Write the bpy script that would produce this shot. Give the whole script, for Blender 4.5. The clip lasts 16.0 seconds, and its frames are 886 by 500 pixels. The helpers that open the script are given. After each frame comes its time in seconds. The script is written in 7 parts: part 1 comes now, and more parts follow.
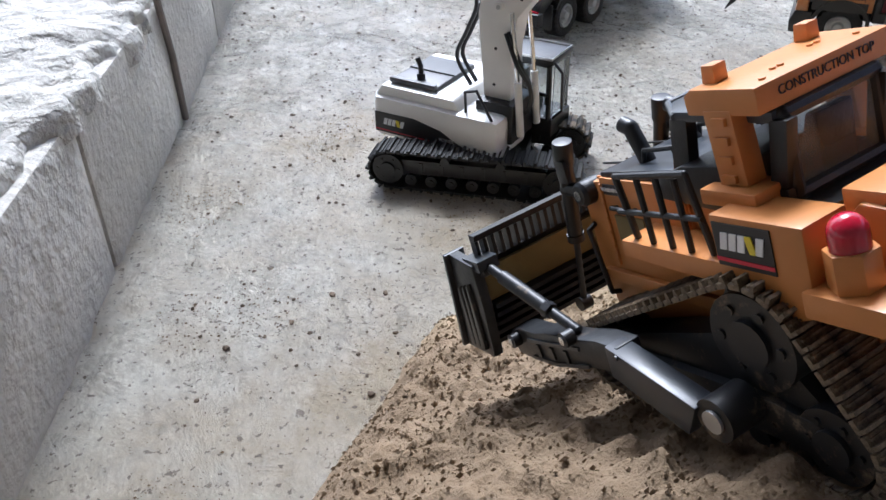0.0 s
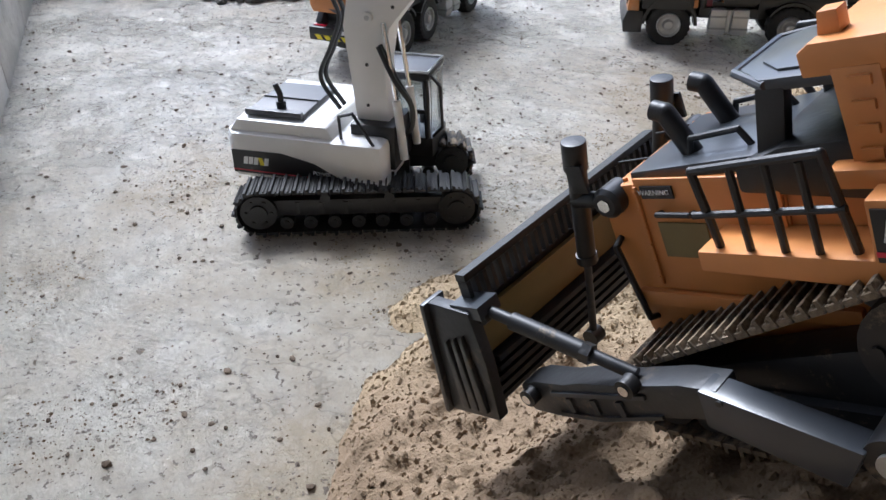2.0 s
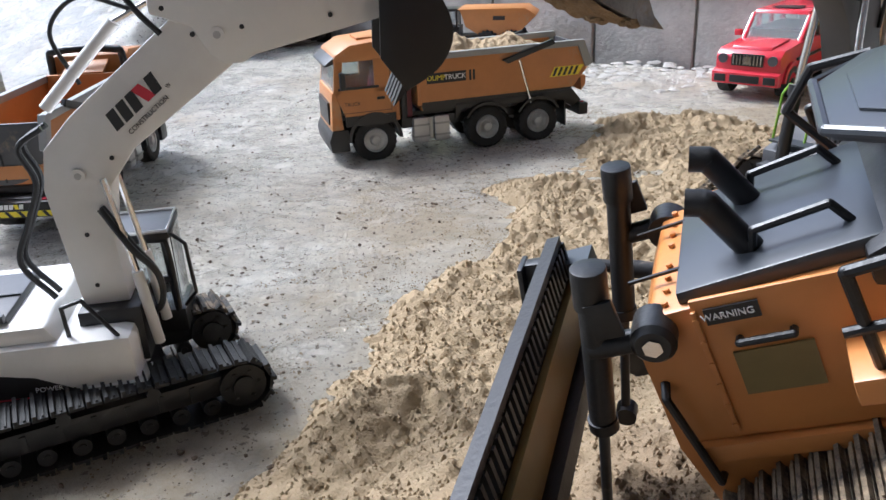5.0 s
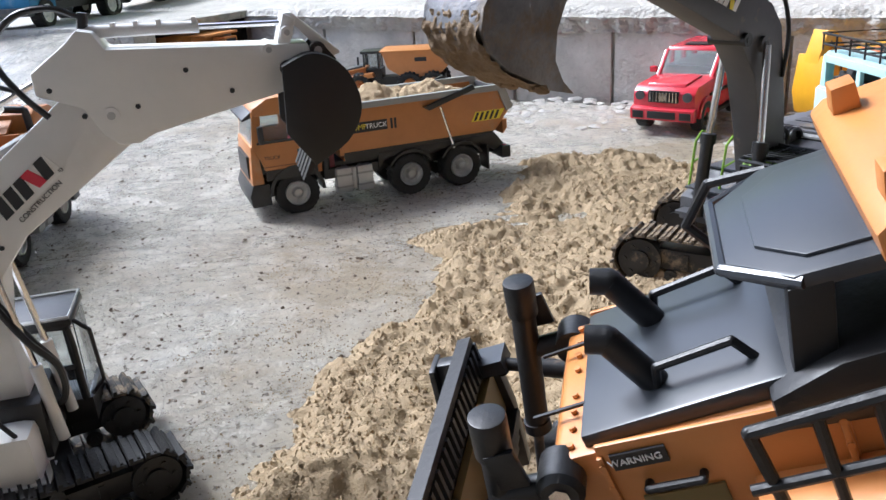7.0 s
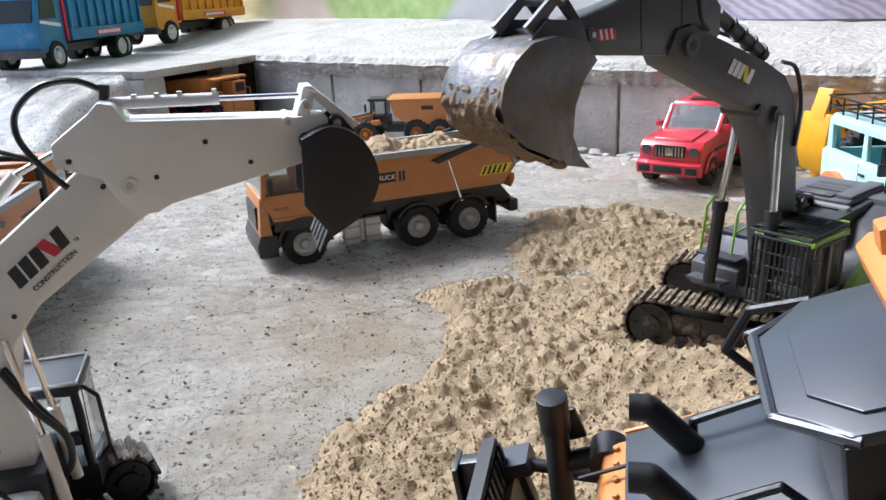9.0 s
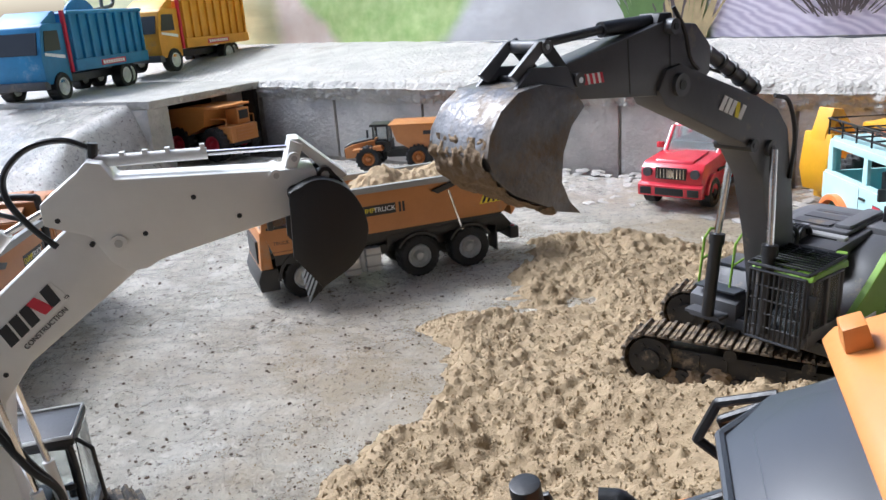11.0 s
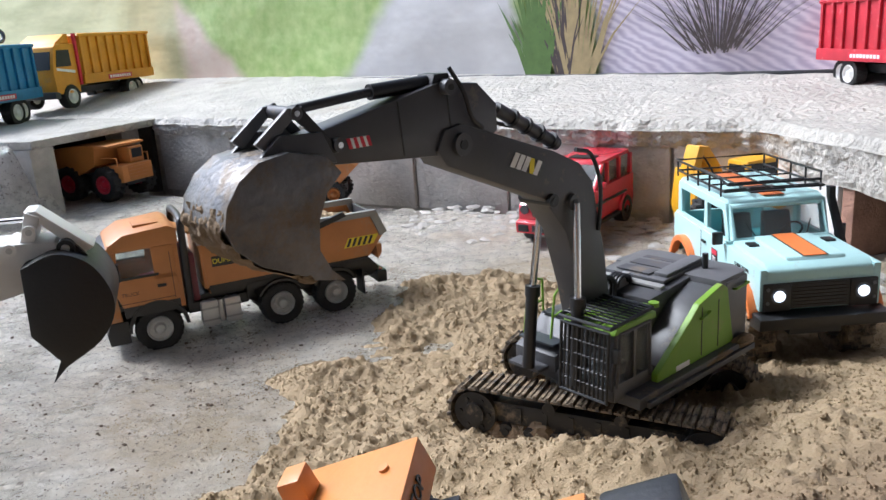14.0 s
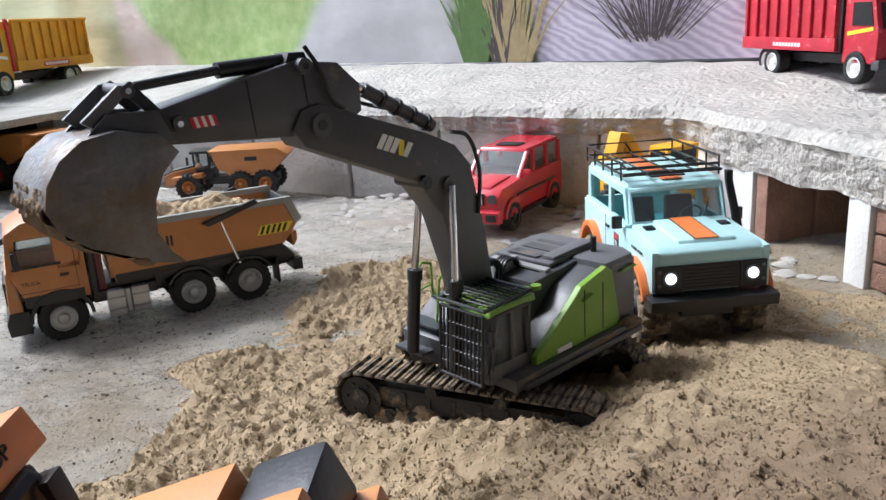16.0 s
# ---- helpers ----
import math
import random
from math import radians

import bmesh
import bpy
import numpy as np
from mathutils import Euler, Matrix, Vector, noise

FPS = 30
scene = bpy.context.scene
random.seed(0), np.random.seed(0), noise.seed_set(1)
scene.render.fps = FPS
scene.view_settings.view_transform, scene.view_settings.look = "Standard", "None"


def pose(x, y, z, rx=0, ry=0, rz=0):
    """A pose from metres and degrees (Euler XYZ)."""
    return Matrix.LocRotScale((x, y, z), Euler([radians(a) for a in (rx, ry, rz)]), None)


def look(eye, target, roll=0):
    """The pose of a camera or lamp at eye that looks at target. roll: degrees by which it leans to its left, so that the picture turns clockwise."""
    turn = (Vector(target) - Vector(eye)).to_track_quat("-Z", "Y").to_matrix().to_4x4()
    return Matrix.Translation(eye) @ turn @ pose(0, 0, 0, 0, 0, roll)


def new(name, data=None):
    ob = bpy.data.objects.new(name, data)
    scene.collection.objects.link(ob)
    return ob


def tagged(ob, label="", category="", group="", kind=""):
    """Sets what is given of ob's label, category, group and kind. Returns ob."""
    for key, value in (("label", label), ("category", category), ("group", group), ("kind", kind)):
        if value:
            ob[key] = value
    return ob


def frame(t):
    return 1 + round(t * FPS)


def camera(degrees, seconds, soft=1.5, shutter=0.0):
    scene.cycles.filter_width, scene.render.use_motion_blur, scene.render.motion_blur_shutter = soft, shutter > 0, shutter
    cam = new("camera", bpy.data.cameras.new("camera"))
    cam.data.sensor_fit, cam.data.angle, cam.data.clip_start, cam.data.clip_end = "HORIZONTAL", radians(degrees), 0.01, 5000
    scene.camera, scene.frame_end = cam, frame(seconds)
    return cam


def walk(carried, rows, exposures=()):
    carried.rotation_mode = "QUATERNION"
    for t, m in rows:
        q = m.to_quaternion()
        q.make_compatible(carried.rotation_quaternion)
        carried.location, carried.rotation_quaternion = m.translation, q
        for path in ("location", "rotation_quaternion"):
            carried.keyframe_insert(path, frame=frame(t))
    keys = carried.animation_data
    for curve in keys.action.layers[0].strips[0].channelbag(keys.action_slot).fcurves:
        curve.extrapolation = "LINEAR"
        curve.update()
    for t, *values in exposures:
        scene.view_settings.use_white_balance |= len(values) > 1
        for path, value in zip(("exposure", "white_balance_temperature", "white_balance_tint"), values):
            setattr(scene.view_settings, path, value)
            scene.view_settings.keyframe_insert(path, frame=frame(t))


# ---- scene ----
cam = camera(58.4, 16.0)
METRES, EYE, TILT, LEAN, TURN = 0.62, 0.437, -33.7, 0.73, 78.5
ROWS = [
    (0.0, 0.0, 0.0, 0.0, -0.0, 0.0, -0.0),
    (0.5, -0.0179, 0.0167, 0.0047, -2.64, 0.2, 3.08),
    (1.0, -0.0372, 0.0515, 0.0094, -5.39, 1.1, 4.24),
    (1.5, -0.0641, 0.0961, 0.0141, -9.46, 1.36, 7.13),
    (2.0, -0.1115, 0.1674, 0.0179, -13.0, 1.44, 8.35),
    (2.5, -0.1461, 0.2549, 0.0227, -15.63, 2.01, 10.42),
    (3.0, -0.1543, 0.3063, 0.025, -20.59, 2.67, 11.88),
    (3.5, -0.1646, 0.3369, 0.0278, -23.81, 3.73, 15.52),
    (4.0, -0.1819, 0.375, 0.0333, -27.0, 4.14, 17.67),
    (4.5, -0.1763, 0.4021, 0.0539, -31.68, 3.46, 20.89),
    (5.0, -0.1634, 0.3948, 0.0963, -35.51, 4.37, 23.39),
    (7.5, -0.1155, 0.3863, 0.142, -40.55, 4.61, 26.51),
    (8.0, -0.1202, 0.3901, 0.1578, -40.77, 5.37, 26.38),
    (8.5, -0.123, 0.3883, 0.1711, -40.41, 6.47, 25.88),
    (9.0, -0.1155, 0.3863, 0.1786, -40.39, 7.08, 25.61),
    (11.5, -0.0758, 0.3486, 0.2056, -39.49, 8.84, 26.83),
    (12.0, -0.0501, 0.3269, 0.202, -39.79, 9.17, 27.08),
    (12.5, -0.0169, 0.3061, 0.1968, -40.85, 9.21, 27.69),
    (13.0, 0.0089, 0.2882, 0.1876, -42.28, 8.73, 28.0),
    (13.5, 0.0365, 0.2662, 0.1757, -43.26, 8.66, 28.04),
    (14.0, 0.07, 0.241, 0.1543, -43.89, 8.41, 28.43),
    (14.5, 0.1006, 0.2203, 0.1328, -45.25, 7.59, 29.19),
    (15.0, 0.119, 0.2037, 0.1188, -45.91, 7.14, 29.18),
    (15.5, 0.1437, 0.185, 0.0943, -46.64, 6.59, 28.97),
    (16.0, 0.1566, 0.1708, 0.0819, -46.55, 6.49, 29.11),
]

# exposure in stops, white balance in kelvin
walk(cam, [(t, pose(0, 0, EYE, TILT, LEAN, TURN) @ pose(METRES * x, METRES * y, METRES * z, 90 + pitch, roll, yaw)) for t, x, y, z, yaw, pitch, roll in ROWS],
     exposures=[(0.0, 0.99, 5330, 10), (5.0, 1.00, 5430, 10), (12.0, 0.88, 5480, 10), (16.0, 0.78, 5580, 10)])

# ---- light ----
SUN_EL, SUN_AZ = 50.0, 270.0   # degrees; azimuth clockwise from +y
world = bpy.data.worlds.new("sky_world")
scene.world = world
world.use_nodes = True
wn = world.node_tree.nodes
sky = wn.new("ShaderNodeTexSky")
sky.sky_type = 'NISHITA'
sky.sun_disc = False
sky.sun_elevation, sky.sun_rotation = radians(SUN_EL), radians(SUN_AZ)
sky.dust_density = 4.0
world.node_tree.links.new(sky.outputs[0], wn["Background"].inputs[0])
wn["Background"].inputs[1].default_value = 0.148
sun_data = bpy.data.lights.new("sun", 'SUN')
sun_data.energy, sun_data.angle, sun_data.color = 2.35, radians(16), (1.0, 0.97, 0.92)
sun = new("sun", sun_data)
_a, _e = radians(SUN_AZ), radians(SUN_EL)
sun.matrix_world = look((0, 0, 0), (-math.sin(_a) * math.cos(_e), -math.cos(_a) * math.cos(_e), -math.sin(_e)))
sun.location = (-2, 3, 4)


# ---- materials ----
def mat(name, col, rough=0.5, metal=0.0, var=0.12, scale=30.0, bump=0.0, bscale=200.0, col2=None, dirt=0.0, dirtcol=(0.36, 0.27, 0.17), dscale=14.0, rand=0.0, coat=0.0, bdist=0.003):
    m = bpy.data.materials.new(name)
    m.use_nodes = True
    nt = m.node_tree
    N, L = nt.nodes, nt.links
    b = N["Principled BSDF"]
    b.inputs["Roughness"].default_value = rough
    b.inputs["Metallic"].default_value = metal
    if coat:
        b.inputs["Coat Weight"].default_value = coat
        b.inputs["Coat Roughness"].default_value = 0.15
    tc = N.new("ShaderNodeTexCoord")
    n1 = N.new("ShaderNodeTexNoise")
    n1.inputs["Scale"].default_value, n1.inputs["Detail"].default_value, n1.inputs["Roughness"].default_value = scale, 6, 0.65
    L.new(tc.outputs["Object"], n1.inputs["Vector"])
    r = N.new("ShaderNodeValToRGB")
    c2 = col2 or tuple(c * (1 - 2.2 * var) for c in col)
    r.color_ramp.elements[0].position, r.color_ramp.elements[1].position = 0.32, 0.68
    r.color_ramp.elements[0].color, r.color_ramp.elements[1].color = (*c2, 1), (*col, 1)
    L.new(n1.outputs["Fac"], r.inputs["Fac"])
    out = r.outputs["Color"]
    if rand:
        oi = N.new("ShaderNodeObjectInfo")
        hsv = N.new("ShaderNodeHueSaturation")
        mr = N.new("ShaderNodeMapRange")
        mr.inputs["To Min"].default_value, mr.inputs["To Max"].default_value = 1 - rand, 1 + rand
        L.new(oi.outputs["Random"], mr.inputs["Value"])
        L.new(mr.outputs[0], hsv.inputs["Value"])
        L.new(out, hsv.inputs["Color"])
        out = hsv.outputs["Color"]
    if dirt:
        n2 = N.new("ShaderNodeTexNoise")
        n2.inputs["Scale"].default_value, n2.inputs["Detail"].default_value, n2.inputs["Roughness"].default_value = dscale, 8, 0.75
        L.new(tc.outputs["Object"], n2.inputs["Vector"])
        r2 = N.new("ShaderNodeValToRGB")
        r2.color_ramp.elements[0].position, r2.color_ramp.elements[1].position = 0.62 - 0.3 * dirt, 0.82 - 0.25 * dirt
        L.new(n2.outputs["Fac"], r2.inputs["Fac"])
        mx = N.new("ShaderNodeMix")
        mx.data_type = 'RGBA'
        L.new(r2.outputs["Color"], mx.inputs[0])
        L.new(out, mx.inputs[6])
        mx.inputs[7].default_value = (*dirtcol, 1)
        out = mx.outputs[2]
        mr2 = N.new("ShaderNodeMapRange")
        mr2.inputs["To Min"].default_value, mr2.inputs["To Max"].default_value = rough, 0.95
        L.new(r2.outputs["Color"], mr2.inputs["Value"])
        L.new(mr2.outputs[0], b.inputs["Roughness"])
    L.new(out, b.inputs["Base Color"])
    if bump:
        n3 = N.new("ShaderNodeTexNoise")
        n3.inputs["Scale"].default_value, n3.inputs["Detail"].default_value = bscale, 5
        L.new(tc.outputs["Object"], n3.inputs["Vector"])
        bp = N.new("ShaderNodeBump")
        bp.inputs["Strength"].default_value, bp.inputs["Distance"].default_value = min(1, bump), bdist
        L.new(n3.outputs["Fac"], bp.inputs["Height"])
        L.new(bp.outputs["Normal"], b.inputs["Normal"])
    return m


ORANGE = mat("orange_plastic", (0.60, 0.24, 0.062), 0.38, var=0.05, bump=0.05, bscale=300)
OCHRE = mat("ochre_orange_plastic", (0.50, 0.20, 0.055), 0.4, var=0.06, dirt=0.12, bump=0.05)
BLACKP = mat("black_plastic", (0.015, 0.015, 0.016), 0.40, var=0.15, bump=0.08, bscale=400)
BLACKD = mat("dusty_black_plastic", (0.02, 0.02, 0.022), 0.45, var=0.2, dirt=0.24, dscale=45)
GREYP = mat("dark_grey_paint", (0.075, 0.075, 0.08), 0.42, var=0.08, bump=0.05, dirt=0.12, dscale=20)
GREYL = mat("grey_metallic_paint", (0.05, 0.056, 0.066), 0.3, 0.0, var=0.06)
GREYR = mat("light_grey_plastic", (0.30, 0.30, 0.29), 0.45, var=0.06, dirt=0.1, dscale=25)
GREYC = mat("mid_grey_plastic", (0.13, 0.13, 0.135), 0.42, var=0.06, bump=0.05, dirt=0.1, dscale=20)
STEELD = mat("dark_steel", (0.05, 0.052, 0.056), 0.36, 0.25, var=0.15, dirt=0.16, dscale=30, bump=0.1)
CHROME = mat("chrome", (0.75, 0.75, 0.76), 0.16, 1.0, var=0.03)
WHITEP = mat("white_plastic", (0.82, 0.81, 0.78), 0.32, var=0.03, bump=0.04)
RUBBER = mat("black_rubber", (0.022, 0.021, 0.02), 0.75, var=0.2, bump=0.3, bscale=500)
RUBBERD = mat("sandy_rubber", (0.03, 0.028, 0.026), 0.8, var=0.2, dirt=0.72, dscale=55, bump=0.4, bscale=400)
RUBBERS = mat("dusted_rubber", (0.03, 0.028, 0.026), 0.8, var=0.2, dirt=0.45, dscale=60, bump=0.3, bscale=400)
LIME = mat("lime_green_paint", (0.19, 0.36, 0.022), 0.48, var=0.06, dirt=0.12, dscale=25)
MINT = mat("pale_mint_blue_plastic", (0.47, 0.72, 0.72), 0.38, var=0.04, dirt=0.05)
TEAL = mat("teal_plastic", (0.10, 0.50, 0.56), 0.4, var=0.05)
RORANGE = mat("bright_orange_paint", (0.78, 0.21, 0.05), 0.4, var=0.05)
RED = mat("red_paint", (0.62, 0.035, 0.055), 0.25, var=0.06, coat=0.4)
REDT = mat("red_wooden_paint", (0.58, 0.03, 0.05), 0.5, var=0.12, dirt=0.1, dirtcol=(0.75, 0.6, 0.55), dscale=60)
REDLENS = mat("red_lens", (0.5, 0.01, 0.035), 0.12, var=0.05, coat=0.6)
MAROON = mat("maroon_plastic", (0.14, 0.008, 0.02), 0.4)
YELLOW = mat("yellow_plastic", (0.82, 0.42, 0.015), 0.38, var=0.06)
YTRUCK = mat("amber_wooden_paint", (0.80, 0.36, 0.02), 0.5, var=0.08, dirt=0.06)
BLUET = mat("blue_wooden_paint", (0.035, 0.23, 0.46), 0.5, var=0.12, dirt=0.08, dirtcol=(0.4, 0.5, 0.55))
SILVER = mat("silver_plastic", (0.50, 0.50, 0.49), 0.35, 0.5, var=0.06, dirt=0.12, dscale=40)
KHAKI = mat("olive_plastic", (0.20, 0.15, 0.05), 0.4, var=0.1)
WHITE = mat("white_print", (0.85, 0.85, 0.85), 0.5, var=0.02)
YPRINT = mat("yellow_print", (0.85, 0.70, 0.03), 0.5, var=0.02)
RPRINT = mat("red_print", (0.62, 0.03, 0.06), 0.5, var=0.02)
BPRINT = mat("black_print", (0.015, 0.015, 0.018), 0.4, var=0.1)
HEAD = mat("headlight_lens", (0.9, 0.93, 1.0), 0.15, var=0.01)
GLASS = bpy.data.materials.new("tinted_glass")
GLASS.use_nodes = True
_g = GLASS.node_tree.nodes["Principled BSDF"]
_g.inputs["Base Color"].default_value = (0.75, 0.8, 0.8, 1)
_g.inputs["Transmission Weight"].default_value, _g.inputs["Roughness"].default_value, _g.inputs["IOR"].default_value = 0.92, 0.06, 1.2
LEDM = bpy.data.materials.new("lit_headlight")
LEDM.use_nodes = True
_g = LEDM.node_tree.nodes["Principled BSDF"]
_g.inputs["Emission Color"].default_value, _g.inputs["Emission Strength"].default_value = (0.9, 0.95, 1, 1), 1.6
CONC = mat("rough_cement", (0.53, 0.505, 0.455), 0.85, var=0.13, scale=9, bump=1.0, bscale=70, bdist=0.012, dirt=0.14, dscale=6, dirtcol=(0.33, 0.27, 0.2))
BLOCKM = mat("cement_block", (0.60, 0.57, 0.515), 0.9, var=0.15, scale=9, bump=0.9, bscale=90, bdist=0.006, rand=0.07, dirt=0.15, dscale=7, dirtcol=(0.27, 0.24, 0.2))
MORTAR = mat("mortar", (0.46, 0.43, 0.38), 0.95, var=0.2, scale=40, bump=0.9, bscale=250)
PLASTER = mat("white_plaster", (0.74, 0.74, 0.72), 0.85, var=0.05, scale=8, bump=0.4, bscale=150, dirt=0.08, dscale=5)
BRICKM = mat("red_brick", (0.30, 0.17, 0.12), 0.92, var=0.16, scale=30, bump=0.8, rand=0.15)
# near-black so that the tunnels' inner shade sits in the colour
DARKHOLE = mat("shade_dark_wall", (0.05, 0.045, 0.042), 0.95, var=0.2)
COBBLE = mat("grey_cobble", (0.50, 0.48, 0.44), 0.8, var=0.12, scale=40, bump=0.5, bscale=200, dirt=0.3, dscale=8, dirtcol=(0.40, 0.30, 0.17))
GRAVELM = mat("dark_gravel", (0.14, 0.13, 0.12), 0.8, var=0.2, scale=25, rand=0.5, bump=0.5)


def floor_material():
    m = bpy.data.materials.new("worn_cement_floor")
    m.use_nodes = True
    N, L = m.node_tree.nodes, m.node_tree.links
    b = N["Principled BSDF"]
    tc = N.new("ShaderNodeTexCoord")

    def nz(s, d=8, r=0.65):
        n = N.new("ShaderNodeTexNoise")
        n.inputs["Scale"].default_value, n.inputs["Detail"].default_value, n.inputs["Roughness"].default_value = s, d, r
        L.new(tc.outputs["Object"], n.inputs["Vector"])
        return n.outputs["Fac"]

    def ramp(f, *st):
        r = N.new("ShaderNodeValToRGB")
        e = r.color_ramp.elements
        e[0].position, e[0].color = st[0][0], (*st[0][1], 1)
        e[1].position, e[1].color = st[-1][0], (*st[-1][1], 1)
        for p, c in st[1:-1]:
            x = e.new(p)
            x.color = (*c, 1)
        L.new(f, r.inputs["Fac"])
        return r.outputs["Color"]

    def mix(f, a, c):
        x = N.new("ShaderNodeMix")
        x.data_type = 'RGBA'
        L.new(f, x.inputs[0])
        L.new(a, x.inputs[6])
        if isinstance(c, tuple):
            x.inputs[7].default_value = (*c, 1)
        else:
            L.new(c, x.inputs[7])
        return x.outputs[2]
    zero = ramp(nz(1.0), (0.0, (0, 0, 0)), (1.0, (0, 0, 0)))
    base = ramp(nz(5.0), (0.3, (0.65, 0.60, 0.50)), (0.5, (0.74, 0.70, 0.60)), (0.72, (0.80, 0.765, 0.68)))
    sep = N.new("ShaderNodeSeparateXYZ")
    L.new(tc.outputs["Object"], sep.inputs[0])
    near = N.new("ShaderNodeMapRange")
    near.inputs["From Min"].default_value, near.inputs["From Max"].default_value = -1.25, 0.0
    near.inputs["To Min"].default_value, near.inputs["To Max"].default_value = -0.02, 0.20
    L.new(sep.outputs[0], near.inputs["Value"])
    sm = N.new("ShaderNodeMath")
    L.new(nz(2.6, 10, 0.7), sm.inputs[0])
    L.new(near.outputs[0], sm.inputs[1])
    silt = ramp(sm.outputs[0], (0.50, (0, 0, 0)), (0.68, (0.85, 0.85, 0.85)))
    c = mix(silt, base, (0.42, 0.325, 0.19))
    c = mix(ramp(nz(34, 8, 0.75), (0.50, (0, 0, 0)), (0.68, (0.55, 0.55, 0.55))), c, (0.36, 0.32, 0.255))
    line = ramp(nz(5.5, 5, 0.6), (0.490, (0, 0, 0)), (0.499, (0.45, 0.45, 0.45)), (0.508, (0, 0, 0)))
    gate = ramp(nz(2.1, 2, 0.5), (0.50, (0, 0, 0)), (0.58, (1, 1, 1)))
    c = mix(mix(gate, zero, line), c, (0.20, 0.16, 0.12))
    speck = ramp(nz(150, 3, 0.6), (0.61, (0, 0, 0)), (0.655, (0.9, 0.9, 0.9)))
    c = mix(speck, c, (0.17, 0.13, 0.09))
    L.new(c, b.inputs["Base Color"])
    rg = ramp(nz(7.5, 8, 0.7), (0.40, (0.12, 0.12, 0.12)), (0.64, (0.42, 0.42, 0.42)))
    L.new(mix(silt, rg, (0.62, 0.62, 0.62)), b.inputs["Roughness"])
    film = ramp(nz(3.2, 9, 0.72), (0.42, (1.0, 1.0, 1.0)), (0.66, (0.1, 0.1, 0.1)))
    L.new(film, b.inputs["Coat Weight"])
    b.inputs["Coat Roughness"].default_value = 0.14
    b.inputs["Coat IOR"].default_value = 1.6
    b.inputs["Specular IOR Level"].default_value = 0.8
    mx = N.new("ShaderNodeMath")
    mx.operation = 'ADD'
    L.new(nz(55, 10, 0.85), mx.inputs[0])
    L.new(nz(170, 6, 0.75), mx.inputs[1])
    bp = N.new("ShaderNodeBump")
    bp.inputs["Strength"].default_value, bp.inputs["Distance"].default_value = 1.0, 0.009
    L.new(mx.outputs[0], bp.inputs["Height"])
    L.new(bp.outputs["Normal"], b.inputs["Normal"])
    L.new(bp.outputs["Normal"], b.inputs["Coat Normal"])
    return m


FLOORM = floor_material()


def sand_material():
    """Building sand: pale where it dried, darker in the south for dug-up damp and for painted shade."""
    m = mat("damp_building_sand", (0.355, 0.27, 0.16), 0.95, var=0.16, scale=45, col2=(0.275, 0.204, 0.12), bump=0.8, bscale=520, bdist=0.002)
    N, L = m.node_tree.nodes, m.node_tree.links
    b = N["Principled BSDF"]
    dry = b.inputs["Base Color"].links[0].from_socket
    tc = N.new("ShaderNodeTexCoord")
    sep = N.new("ShaderNodeSeparateXYZ")
    L.new(tc.outputs["Object"], sep.inputs[0])
    nz = N.new("ShaderNodeTexNoise")
    nz.inputs["Scale"].default_value, nz.inputs["Detail"].default_value = 9, 6
    L.new(tc.outputs["Object"], nz.inputs["Vector"])
    west = N.new("ShaderNodeMath")
    west.operation = 'MULTIPLY_ADD'
    L.new(sep.outputs[0], west.inputs[0])
    west.inputs[1].default_value = -1.4
    L.new(sep.outputs[1], west.inputs[2])
    y = N.new("ShaderNodeMath")
    y.operation = 'MULTIPLY_ADD'
    L.new(nz.outputs["Fac"], y.inputs[0])
    y.inputs[1].default_value = 0.26
    L.new(west.outputs[0], y.inputs[2])
    # darkening mask: damp sand, plus shade by the bulldozer put into the colour
    damp_shade = N.new("ShaderNodeMapRange")
    damp_shade.inputs["From Min"].default_value, damp_shade.inputs["From Max"].default_value = 0.86, 1.10
    damp_shade.inputs["To Min"].default_value, damp_shade.inputs["To Max"].default_value = 0.85, 0.0
    L.new(y.outputs[0], damp_shade.inputs["Value"])
    mx = N.new("ShaderNodeMix")
    mx.data_type = 'RGBA'
    L.new(damp_shade.outputs[0], mx.inputs[0])
    L.new(dry, mx.inputs[6])
    mx.inputs[7].default_value = (0.185, 0.128, 0.077, 1)
    L.new(mx.outputs[2], b.inputs["Base Color"])
    return m


SANDM = sand_material()
SANDL = mat("loose_sand", (0.56, 0.43, 0.26), 0.95, var=0.14, scale=120, col2=(0.36, 0.26, 0.15), bump=1.0, bscale=500)


# ---- mesh helpers ----
def BM():
    return bmesh.new()


def mesh_of(bm, name, material, smooth=False):
    me = bpy.data.meshes.new(name)
    bmesh.ops.recalc_face_normals(bm, faces=bm.faces)
    bm.to_mesh(me)
    bm.free()
    for m in (material if isinstance(material, (list, tuple)) else [material]):
        me.materials.append(m)
    if smooth:
        for p in me.polygons:
            p.use_smooth = True
        me.set_sharp_from_angle(angle=radians(40))
    return me


def part(name, bm, material, parent=None, label="", bevel=0.0, smooth=True):
    if bevel:
        bmesh.ops.remove_doubles(bm, verts=bm.verts, dist=1e-6)
        es = [e for e in bm.edges if len(e.link_faces) == 2 and e.calc_face_angle(0) > 0.6]
        bmesh.ops.bevel(bm, geom=es, offset=bevel, segments=2, profile=0.6, affect='EDGES', clamp_overlap=True)
    ob = new(name, mesh_of(bm, name, material, smooth))
    if parent is not None:
        ob.parent = parent
    if label:
        ob["label"] = label
    if material is GLASS:
        ob.visible_shadow = False
    return ob


def thing(name, m, label, category, group=""):
    ob = new(name)
    ob.matrix_world = m
    ob.empty_display_size = 0.02
    return tagged(ob, label, category, group)


